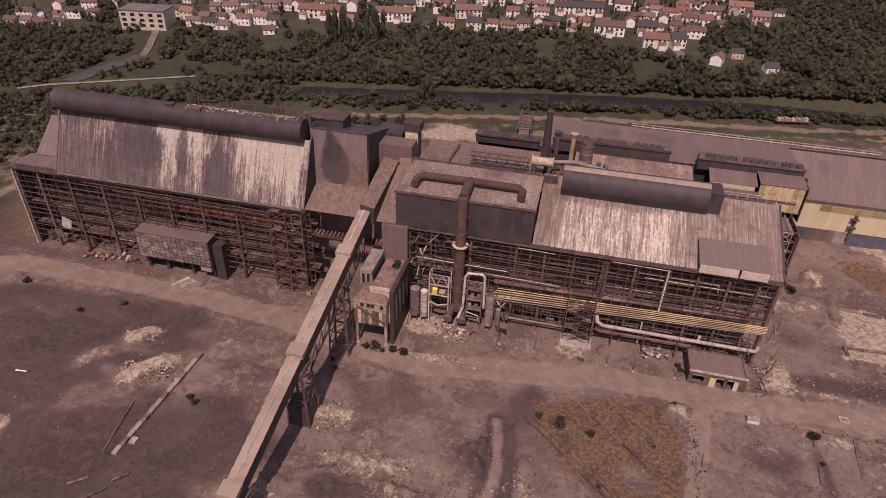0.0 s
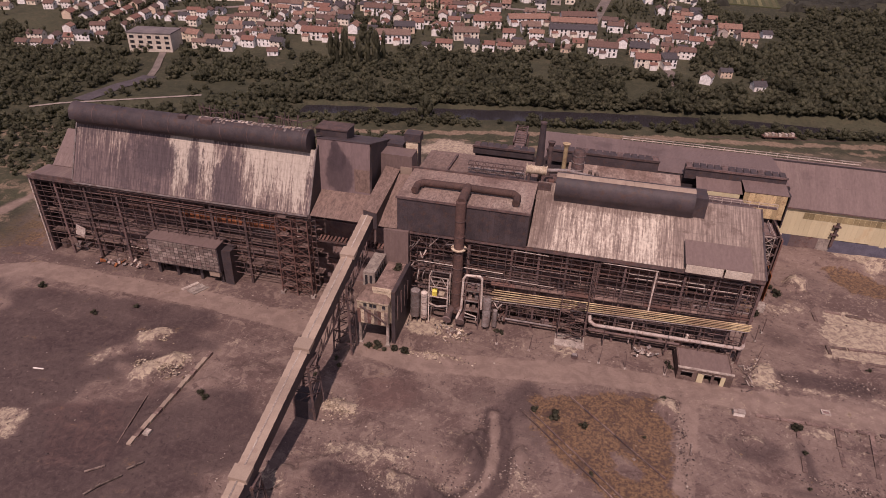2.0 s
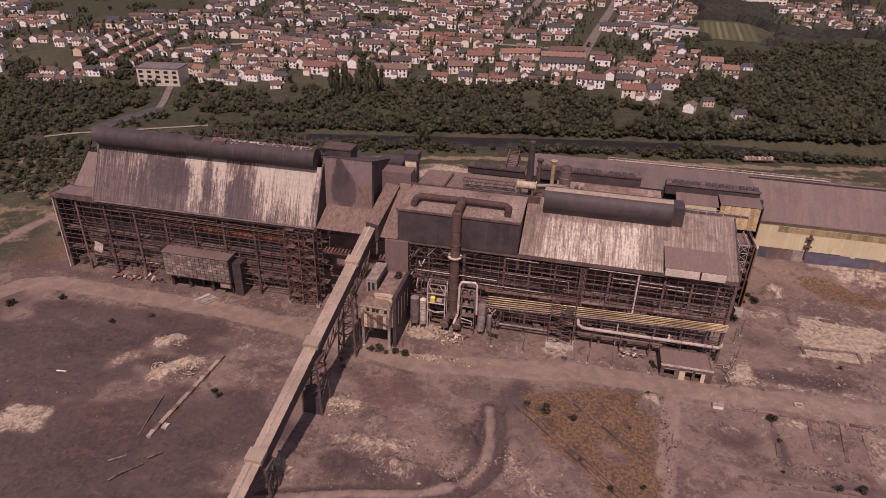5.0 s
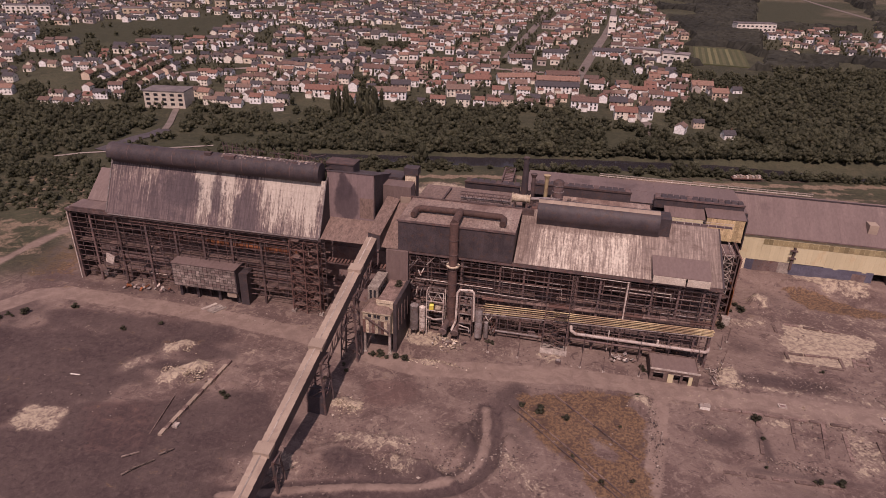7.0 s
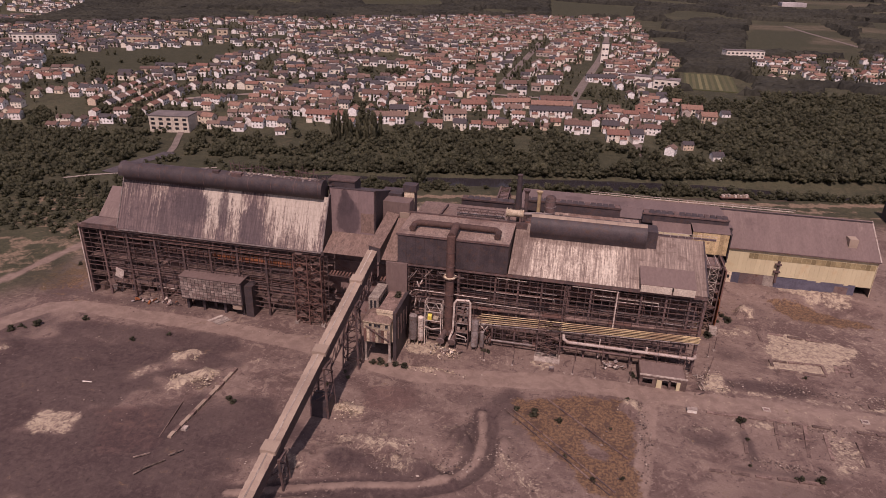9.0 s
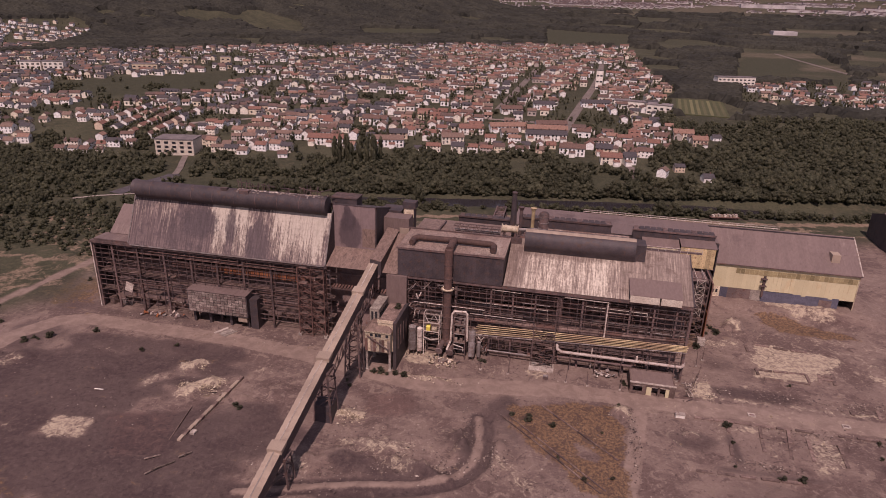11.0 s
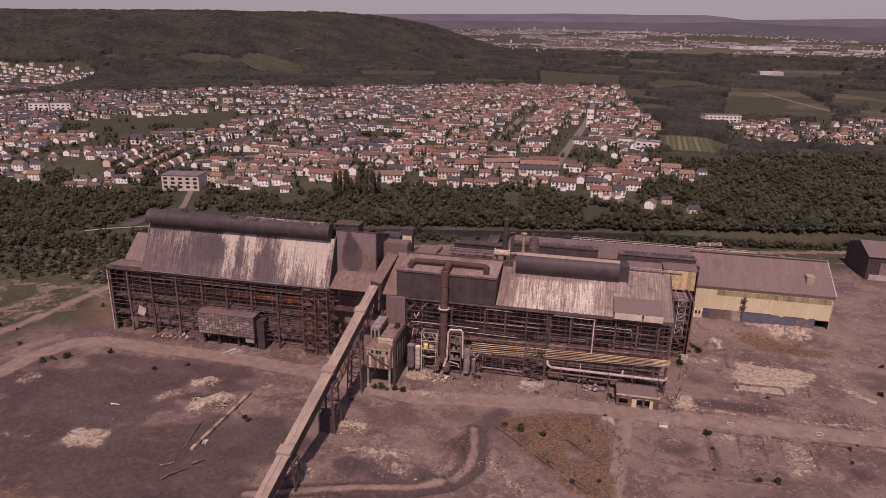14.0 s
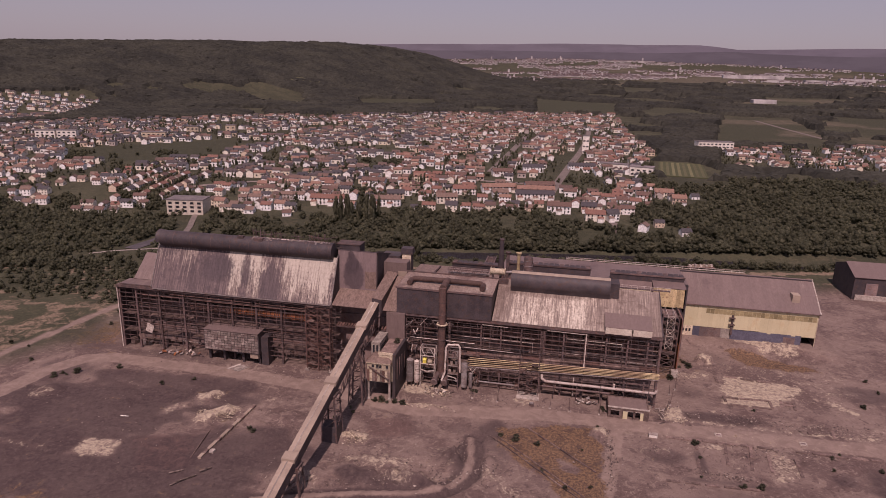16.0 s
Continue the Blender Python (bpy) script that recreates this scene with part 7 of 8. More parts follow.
strip("lane_west", PARKING[4:], 3.6, M_STREET, "narrow pale lane up to the town", 0.3)
strip("field_road", [(382, 1111), (408, 773), (419, 659)], 7, M_STREET, "pale farm road between the fields")
strip("brown_field", [(-272, 796), (-316, 927)], 42, M_ACKER, "bare reddish ploughed field", 0.4)
strip("hill_meadow", [(-634, 1290), (-550, 1335)], 26, M_PASTURE, "pale meadow on the wooded hill", 5.0)


def playing_field():
    f = thing("playing_field", (163, 458, float(terrain(163, 458))), "mown playing field with pale stripes", "playing field")
    m = Mesh().box(-21, -46, -4, 21, 46, 0.3)
    lawn = new("lawn", m.data("lawn"))
    lawn.data.materials.append(M_LAWN)
    lawn.parent, lawn.rotation_euler = f, (0.008, 0, radians(-6))
    M_S = plain("pale_mown_stripe", (0.14, 0.13, 0.065), (0.12, 0.112, 0.058), 0.2, 0.95)
    s = new("mown_stripe", Mesh().box(-1.3, -43, 0.29, 1.3, 43, 0.36).data("mown_stripe"))
    s.data.materials.append(M_S)
    s.parent = lawn
    s.location = (-18, 0, 0)
    for i in range(1, 8):
        c = s.copy()
        scene.collection.objects.link(c)
        c.parent, c.location = lawn, (-18 + i * 5.1, 0, 0)


playing_field()


def far_city():
    rng = random.Random(21)
    w, r = Mesh(), Mesh()
    for i in range(26000):
        y = rng.uniform(2500, 4540) if i % 3 else rng.uniform(3300, 4500)
        x = rng.uniform(-0.20, 0.66) * (y + 186) + 62
        slope = (x - 62) / (y + 186)
        core = math.exp(-((slope + 0.03) / 0.12) ** 2)
        if float(fbm(np.array(x / 260 + 1), np.array(y / 160), 3)) < 0.56 - 0.12 * core or rng.random() > 0.45 + 0.55 * core:
            continue
        if y < 3000 and slope > -0.05:
            continue
        z = float(terrain(x, y))
        L, W, H = rng.uniform(5, 11), rng.uniform(8, 12), rng.uniform(4, 7)
        if rng.random() < 0.03 and slope > 0.05:
            L, H = rng.uniform(40, 110), rng.uniform(7, 11)
        elif rng.random() < 0.012:
            H = rng.uniform(14, 26)
        w.box(x - L / 2, y - W / 2, z - 3, x + L / 2, y + W / 2, z + H)
        r.box(x - L / 2 - .4, y - W / 2 - .4, z + H, x + L / 2 + .4, y + W / 2 + .4, z + H + 2.4)
    for x, y, L, H in ((950, 3580, 300, 17), (450, 1800, 40, 9), (537, 1683, 56, 9), (1180, 3300, 120, 14), (1420, 3500, 160, 14)):
        z = float(terrain(x, y))
        w.box(x - L / 2, y - 20, z - 3, x + L / 2, y + 20, z + H)
    c = thing("far_city", (700, 3300, 75), "pale buildings of the far city in the plain", "city", kind="stuff")
    # Haze over the plain is put into these greyed wall and roof colours.
    part("city_walls", w, plain("haze_greyed_render", (0.72, 0.67, 0.66), (0.45, 0.41, 0.41), 0.02, 0.9), c)
    part("city_roofs", r, plain("haze_greyed_tiles", (0.22, 0.15, 0.14), (0.15, 0.12, 0.13), 0.02, 0.9), c)


far_city()


def far_hills():
    """The last hills, so far that they do not shift."""
    # Each tint puts the haze of the distance into the hillside colour.
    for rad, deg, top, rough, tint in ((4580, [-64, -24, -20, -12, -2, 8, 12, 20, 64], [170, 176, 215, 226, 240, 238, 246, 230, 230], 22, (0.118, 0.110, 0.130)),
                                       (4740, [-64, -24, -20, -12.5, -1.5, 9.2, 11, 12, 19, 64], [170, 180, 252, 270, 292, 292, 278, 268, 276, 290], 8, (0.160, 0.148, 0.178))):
        m, t, p = nt("haze_tinted_hillside")
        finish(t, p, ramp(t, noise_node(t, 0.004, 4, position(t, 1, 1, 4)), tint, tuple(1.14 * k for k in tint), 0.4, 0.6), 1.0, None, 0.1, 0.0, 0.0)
        a = np.arange(-64, 64.1, 0.4)
        ang = np.radians(a)
        xs, ys = 60 + rad * np.sin(ang), -160 + rad * np.cos(ang)
        h = np.interp(a, deg, top) + rough * (fbm(xs / 420 + rad, xs * 0 + 5, 4) - 0.5)
        n = len(ang)
        v = [(x, y, -60) for x, y in zip(xs, ys)] + [(x * 1.008, y * 1.008, z) for x, y, z in zip(xs, ys, h)]
        whole("backdrop_hills", Mesh().add(v, [(i, i + 1, n + i + 1, n + i) for i in range(n - 1)]), m, "distant wooded hills with haze put into their colour", "hills", kind="structure")


far_hills()


# ---------------------------------------------------------------- trees
def leaf_material(name, a, b, island):
    m, t, p = nt(name)
    r = t.nodes.new("ShaderNodeNewGeometry").outputs["Random Per Island"] if island else piece_random(t)
    col = mix(t, r, a, b)
    col = mix(t, 1.0, col, ramp(t, noise_node(t, 0.12, 3, position(t)), 0.75, 1.25, 0.35, 0.65), "MULTIPLY")
    col = mix(t, 1.0, col, ramp(t, noise_node(t, 1.6, 3, position(t)), 0.8, 1.2, 0.35, 0.65), "MULTIPLY")
    finish(t, p, col, 0.8, None, 0.1, 0.0, 0.15)
    thru, both = t.nodes.new("ShaderNodeBsdfTranslucent"), t.nodes.new("ShaderNodeMixShader")
    t.links.new(mix(t, 1.0, col, (1.7, 1.7, 1.3), "MULTIPLY"), thru.inputs["Color"])
    both.inputs[0].default_value = 0.5
    t.links.new(p.outputs[0], both.inputs[1])
    t.links.new(thru.outputs[0], both.inputs[2])
    t.links.new(both.outputs[0], t.nodes["Material Output"].inputs["Surface"])
    return m


M_LEAF = leaf_material("green_leaves", (0.090, 0.092, 0.062), (0.128, 0.125, 0.083), False)
M_LEAF_I = leaf_material("far_green_leaves", (0.088, 0.091, 0.062), (0.128, 0.125, 0.083), True)
M_SHRUB = leaf_material("dusty_olive_leaves", (0.058, 0.058, 0.042), (0.090, 0.086, 0.060), True)
M_BARK = plain("bark", (0.09, 0.065, 0.05), (0.14, 0.11, 0.09), 2.0)


def crown_shape(seed, lobes, leaves, n, rows, slim=1.0):
    """One crown, 1 high and 1 in radius: soft inner masses and many loose leaf sprays with an uneven outline."""
    g = np.random.default_rng(seed)
    v, f, count = [], [], 0
    centres = []
    for i in range(lobes):
        k = 0.16 + 0.62 * (i + 0.5) / lobes
        a = g.uniform(0, 6.283)
        w = 0.52 * math.sin(math.pi * min(0.96, k)) ** 0.5 * g.uniform(0.4, 1.1) * slim
        centres.append((math.cos(a) * w, math.sin(a) * w, k, g.uniform(0.36, 0.52)))
    for cx, cy, cz, r in centres:
        th = np.pi * np.arange(rows + 1)[:, None] / rows
        ph = 2 * np.pi * (np.arange(n)[None] + 0.5 * (np.arange(rows + 1)[:, None] % 2)) / n
        k = r * 0.78 * g.uniform(0.75, 1.2, (rows + 1, n))
        p = np.stack([cx + k * np.sin(th) * np.cos(ph), cy + k * np.sin(th) * np.sin(ph), cz + 0.52 * k * np.cos(th) + 0 * ph], -1).reshape(-1, 3)
        for i in range(rows):
            for j in range(n):
                a, b, c, d = i * n + j, (i + 1) * n + j, (i + 1) * n + (j + 1) % n, i * n + (j + 1) % n
                f.append((count + a, count + b, count + c))
                f.append((count + a, count + c, count + d))
        v.append(p)
        count += len(p)
    per = max(1, leaves // lobes)
    for cx, cy, cz, r in centres:
        d = g.normal(size=(per, 3))
        d[:, 2] = np.abs(d[:, 2]) * 0.9 - 0.15
        d /= np.linalg.norm(d, axis=1)[:, None]
        c = np.array([cx, cy, cz]) + d * np.array([r, r, r * 0.52]) * g.uniform(0.8, 1.12, (per, 1))
        s = r * g.uniform(0.14, 0.34, (per, 1, 1))
        e = g.normal(size=(per, 3, 3)) * s * 0.62
        e[:, :, 2] *= 0.5
        p = (c[:, None, :] + e - e.mean(1, keepdims=True)).reshape(-1, 3)
        f += [(count + 3 * i, count + 3 * i + 1, count + 3 * i + 2) for i in range(per)]
        v.append(p)
        count += len(p)
    return np.concatenate(v), np.array(f)


def grove(shapes, spots, seed):
    """Many crowns in one mesh; a spot is x, y, z, height, radius."""
    g = np.random.default_rng(seed)
    V, F, n = [], [], 0
    for x, y, z, h, r in spots:
        v, f = shapes[int(g.integers(len(shapes)))]
        a = g.uniform(0, 6.283)
        c, s = math.cos(a) * r, math.sin(a) * r
        V.append(np.stack([x + v[:, 0] * c - v[:, 1] * s, y + v[:, 0] * s + v[:, 1] * c, z + v[:, 2] * h], -1))
        F.append(f + n)
        n += len(v)
    m = Mesh()
    m.bulk = (np.concatenate(V), np.concatenate(F))
    m.v = [tuple(m.bulk[0][0])]
    return m


def tree(seed, height, spread):
    rng = random.Random(seed)
    t = thing("tree", (0, 0, 0), "leafy broad-crowned green tree by the river", "tree", "trees by the river")
    trunk = Mesh().tube((0, 0, -0.5), (0.1, 0.05, height * 0.6), 0.3, 0.14, 7)
    for i in range(6):
        a, z = i * 1.05 + rng.random(), height * rng.uniform(0.25, 0.5)
        trunk.tube((0, 0, z), (math.cos(a) * spread * 0.55, math.sin(a) * spread * 0.55, z + height * 0.25), 0.12, 0.04, 5)
    part("trunk", trunk, M_BARK, t)
    part("crown", grove([crown_shape(seed + 40, 9, 480, 6, 4)], [(0, 0, 0, height, spread)], seed), M_LEAF, t)
    return t


def near_line(x, y, pts, d):
    return float(seg_dist(np.array(x), np.array(y), pts)) < d


CART_ROAD = [(-184, 94), (-175, 102), (-159, 111), (-124, 131)]


def wood_at(x, y):
    """Height factor of the trees along the river and round the works; 0 where none stand."""
    d = y - 0.226 * (x - 10)
    if abs(x - STADIUM[0]) < 30 and 372 < y < 515 or inside(x, y, MEADOW_EAST):
        return 0
    n = float(fbm(np.array(x / 24), np.array(y / 24), 3))
    if inside(x, y, MEADOW_WEST):
        return 0.6 if n > 0.64 else 0.3 if n > 0.53 else 0
    if near_line(x, y, PARKING, 8) or near_line(x, y + 7, CART_ROAD, 9):
        return 0
    if x > -75 and abs(y - river_mid(x)) < 9:
        return 0
    if any(math.hypot(x - a, y - b + 4) < 10 for a, b, _ in LONE):
        return 0
    if inside(x, y, TOWN) or inside(x, y, STRIP_EAST):
        return 0.8 if n > 0.66 else 0
    if x < -98:
        if near_line(x, y, ROAD_BEHIND, 4) or y < 30:
            return 0
        if y < 78 + 50 * (n - 0.5) + 0.35 * (x + 140):
            return 0.34 if n > 0.62 else 0.2 if n > 0.5 else 0
        return 0.75 if n > 0.34 else 0
    if d < 117:
        return 0.55 if d > 100 and n > 0.55 and x < -20 else 0
    if d < 129:
        return 0
    if x > -75 and y < river_mid(x):
        return 0.34 if n > 0.42 else 0
    if n > 0.26:
        return 1.0 if n > 0.44 else 0.6
    return 0


def canopy():
    """The closed roof of far woods: crowns at every point of a jittered net."""
    rng = np.random.default_rng(5)
    v, f = [], []
    for y0, y1, step in ((300, 900, 4.0), (900, 1700, 6.0), (1700, 2950, 12.0)):
        ys = np.arange(y0, y1 + step, step)
        xs = np.arange(-1.15 * (y1 + 186), 0.72 * (y1 + 186), step)
        X, Y = np.meshgrid(xs, ys)
        X, Y = X + rng.uniform(-.45, .45, X.shape) * step, Y + rng.uniform(-.45, .45, X.shape) * step
        T = terrain(X, Y)
        n = fbm(X / 130 + 2, Y / 130, 4)
        hill = sstep(34, 60, T - np.interp(Y, [0, 1000, 3000], [0, 10, 50]))
        keep = n > np.where(X < 0, 0.34, 0.45) - 0.30 * hill
        for poly in [TOWN, STRIP_EAST, VILLAGE] + FIELDS:
            keep &= ~inside_many(X, Y, poly)
        keep &= np.hypot(X - STADIUM[0], (Y - STADIUM[1]) * 0.6) > 32
        keep &= (X > -1.05 * (Y + 186)) & (X < 0.7 * (Y + 186) + 62)
        if y0 < 400:
            keep &= Y > 400
        H = T + step * 0.2 + rng.random(X.shape) ** 0.8 * step * 0.8 + 2 + 5 * (fbm(X / 40, Y / 40, 3) - 0.4)
        r, c = X.shape
        base = len(v)
        ok = keep[:-1, :-1] & keep[1:, :-1] & keep[:-1, 1:] & keep[1:, 1:]
        idx = np.full(X.shape, -1)
        need = np.zeros(X.shape, bool)
        for dy in (0, 1):
            for dx in (0, 1):
                need[dy:r - 1 + dy, dx:c - 1 + dx] |= ok
        # the rim of a wood comes down to the ground
        edge = need & ~(np.pad(ok, ((1, 0), (1, 0))) & np.pad(ok, ((0, 1), (1, 0))) & np.pad(ok, ((1, 0), (0, 1))) & np.pad(ok, ((0, 1), (0, 1))))
        H = np.where(edge, T - 1, H)
        idx[need] = base + np.arange(int(need.sum()))
        v += list(zip(X[need].tolist(), Y[need].tolist(), H[need].tolist()))
        f += np.stack([idx[:-1, :-1][ok], idx[:-1, 1:][ok], idx[1:, 1:][ok], idx[1:, :-1][ok]], -1).tolist()
    m, t, p = nt("far_canopy")
    col = ramp(t, noise_node(t, 0.012, 6, position(t), 0.7), (0.029, 0.029, 0.025), (0.048, 0.047, 0.037), 0.36, 0.64)
    col = mix(t, 1.0, col, ramp(t, noise_node(t, 0.22, 3, position(t)), 0.8, 1.2, 0.35, 0.65), "MULTIPLY")
    finish(t, p, col, 0.9, None, 0.1, 0.0, 0.1)
    cm = Mesh()
    cm.v, cm.f = v, f
    whole("hill_woods", cm, m, "distant woods over the hill and the valley", "woods", kind="stuff")


def inside_many(X, Y, poly):
    hit = np.zeros(np.shape(X), bool)
    for (ax, ay), (bx, by) in zip(poly, poly[1:] + poly[:1]):
        if ay != by:
            hit ^= ((ay > Y) != (by > Y)) & (X < ax + (Y - ay) / (by - ay) * (bx - ax))
    return hit


def woods():
    rng = random.Random(11)
    kinds = [tree(1, 9, 3.6), tree(2, 11, 4.2), tree(3, 7.5, 3.4), tree(4, 12, 4.0), tree(5, 6, 3.0)]
    spots = []
    y = 32.0
    while y < 420:
        x = -330.0 - max(0, y - 150) * 0.5
        while x < 260 + max(0, y - 100) * 0.8:
            x += rng.uniform(3.0, 5.2) * (1 if y < 230 else 1.25)
            px, py = x + rng.uniform(-2, 2), y + rng.uniform(-3, 3)
            k = wood_at(px, py)
            if k:
                spots.append((px, py, k))
        y += 4.0 if y < 230 else 5.4
    for i in range(150):
        x = -75 + i * 2.3
        clump = float(fbm(np.array(x / 14), np.array(3.0), 2))
        if clump > 0.30:
            spots.append((x, river_mid(x) - 12.5 - rng.uniform(0, 4), 0.3 + 0.55 * clump))
        spots.append((x, river_mid(x) + 10 + rng.uniform(0, 3), 0.45 + 0.4 * rng.random()))
    core = [s for s in spots if 129 < s[1] - 0.226 * (s[0] - 10) < 180 and -40 < s[0] < 190]
    rng.shuffle(core)
    near = core[:230]
    taken = set(near)
    rest = [s for s in spots if s not in taken]
    used = set()
    for px, py, big in near:
        k = rng.choice((0, 2, 4)) if big < 0.5 else rng.randrange(5)
        m = pose(px, py, float(terrain(px, py)) - 0.2, 0, 0, rng.uniform(0, 360))
        s = rng.uniform(0.62, 0.9) * (0.62 if big < 0.5 else 0.85 if big < 1 else 1.0)
        if k in used:
            o = copy_thing(kinds[k], m)
            o.scale = (s * 1.35, s * 1.35, s * rng.uniform(0.8, 0.95))
        else:
            used.add(k)
            kinds[k].matrix_basis = m
    crowns = [crown_shape(70 + i, 5, 100, 5, 3) for i in range(9)]
    whole("woods", grove(crowns, [(px, py, float(terrain(px, py)) - 0.6, rng.uniform(4.8, 7.2) * (0.35 + 0.65 * k), rng.uniform(2.8, 4.8) * (0.45 + 0.55 * k)) for px, py, k in rest], 3),
          M_LEAF_I, "dense green woods along the river and the works", "woods", kind="stuff")
    # trees among the houses
    small = [crown_shape(90 + i, 2, 28, 5, 3) for i in range(8)]
    plot = []
    for i, (_, hx, hy, *_r) in enumerate(SPOTS):
        for _k in range(2):
            px, py = hx + rng.uniform(-7, 7), hy + (7.0 if hy < 300 else 9.0) + rng.uniform(-1.5, 3.5)
            plot.append((px, py, float(terrain(px, py)) - 0.4, rng.uniform(2.5, 6), rng.uniform(1.2, 2.6)))
    for i in range(13000):
        px, py = rng.uniform(-640, 480), rng.uniform(170, 1120)
        if not inside(px, py, TOWN) and not inside(px, py, STRIP_EAST) or inside(px, py, GREEN):
            continue
        if float(fbm(np.array(px / 26 + 7), np.array(py / 26), 3)) < 0.47 or near_line(px, py, MAIN_STREET, 7):
            continue
        plot.append((px, py, float(terrain(px, py)) - 0.4, rng.uniform(4, 9.5), rng.uniform(1.8, 3.4)))
    whole("garden_trees", grove(small, plot, 8), M_LEAF_I, "garden trees and hedges among the houses", "trees", kind="stuff")
    # slender poplars at the edge of the town, dark conifers beside the playing field
    slim = [crown_shape(120 + i, 7, 240, 6, 4, 0.5) for i in range(2)]
    for name, label, group, at, h, r in (("poplar", "tall slender dark poplar at the edge of the town", "row of poplars", [(-84, 192), (-80, 190), (-76, 192), (-73, 190), (-69, 193), (-66, 198), (-63, 202), (-60, 206), (-78, 196), (-61, 199)], 18, 1.9),
                                         ("conifer", "dark conifer beside the playing field", "conifers by the field", [(122, 411), (125, 419), (128, 427), (132, 436), (134, 446), (126, 409)], 12, 2.4)):
        src = None
        for i, (px, py) in enumerate(at):
            mtx = pose(px, py, float(terrain(px, py)) - 0.3, 0, 0, rng.uniform(0, 360))
            if src is None:
                src = thing(name, (0, 0, 0), label, "tree", group)
                part("trunk", Mesh().tube((0, 0, -0.5), (0, 0, h * 0.5), 0.3, 0.15, 7), M_BARK, src)
                part("crown", grove(slim, [(0, 0, 0, h, r * 1.6)], i), M_LEAF, src)
                src.matrix_basis = mtx
            else:
                o = copy_thing(src, mtx)
                s = rng.uniform(0.7, 1.1)
                o.scale = (s, s, s * rng.uniform(0.9, 1.1))
    canopy()


woods()


# ---------------------------------------------------------------- yard clutter
def shrub(seed, r):
    m = grove([crown_shape(seed + 200, 5, 190, 6, 4)], [(0, 0, -0.35 * r, r * 1.3, r)], seed)
    s = thing("shrub", (0, 0, 0), "scrubby dark green bush growing in the yard", "bush", "bushes in the yard")
    part("foliage", m, M_SHRUB, s)
    part("stem", Mesh().tube((0, 0, -0.3), (0, 0, r * 0.5), 0.08, 0.04, 6), M_BARK, s)
    return s


def shrubs():
    rng = random.Random(8)
    kinds = [shrub(1, 1.3), shrub(2, 1.7), shrub(3, 1.0)]
    spots = [(8, -17.8), (10, -17.4), (12, -18.2), (14.2, -17.2), (16, -16.8), (17, -18), (76.6, -7.2), (75.8, -6), (74.4, -18.8), (100.6, -19.5), (100.9, -26), (99.6, -35), (109, -37), (113.3, -36.4), (135.4, -18), (133.8, -24), (163, 34), (164, 26), (155, 14), (-96, -28), (-95, -25.6), (-91, -23.6), (-93, -26),
             (-79.8, -17.8), (-129.6, -10), (-121.4, -11), (103, 30), (101.6, 33), (104.5, 36), (106, 31), (105, 34), (98.6, 20), (-20.6, -41.8), (-19, -42.6), (2.6, -24), (4, -26), (0, -30), (-6.5, -24), (60, -42), (70, -30), (58, -30), (66, -48), (52, -29), (48, -28), (72, -46), (-60, -24), (-52, -19), (121, 4), (138, -16), (146, -22), (150, -19), (-112, -20), (-108, 14), (-114, 26), (-104, 22), (36, -4.6), (37.4, -5)]
    used = set()
    for x, y in spots:
        k = rng.randrange(3)
        m = pose(x, y, -0.05 + (0.2 if k else 0.1), 0, 0, rng.uniform(0, 360))
        if k in used:
            o = copy_thing(kinds[k], m)
            q = rng.uniform(0.6, 1.15)
            o.scale = (q, q, q)
        else:
            used.add(k)
            kinds[k].matrix_basis = m
    r = copy_thing(kinds[1], pose(11.6, -5.6, 14.4))
    r["label"] = "bush growing on the flat roof of the control house"


OCTA = [(1, 0, 0), (0, 1, 0), (-1, 0, 0), (0, -1, 0), (0, 0, 1), (0, 0, -1)]
OCTA_F = [(0, 1, 4), (1, 2, 4), (2, 3, 4), (3, 0, 4), (1, 0, 5), (2, 1, 5), (3, 2, 5), (0, 3, 5)]


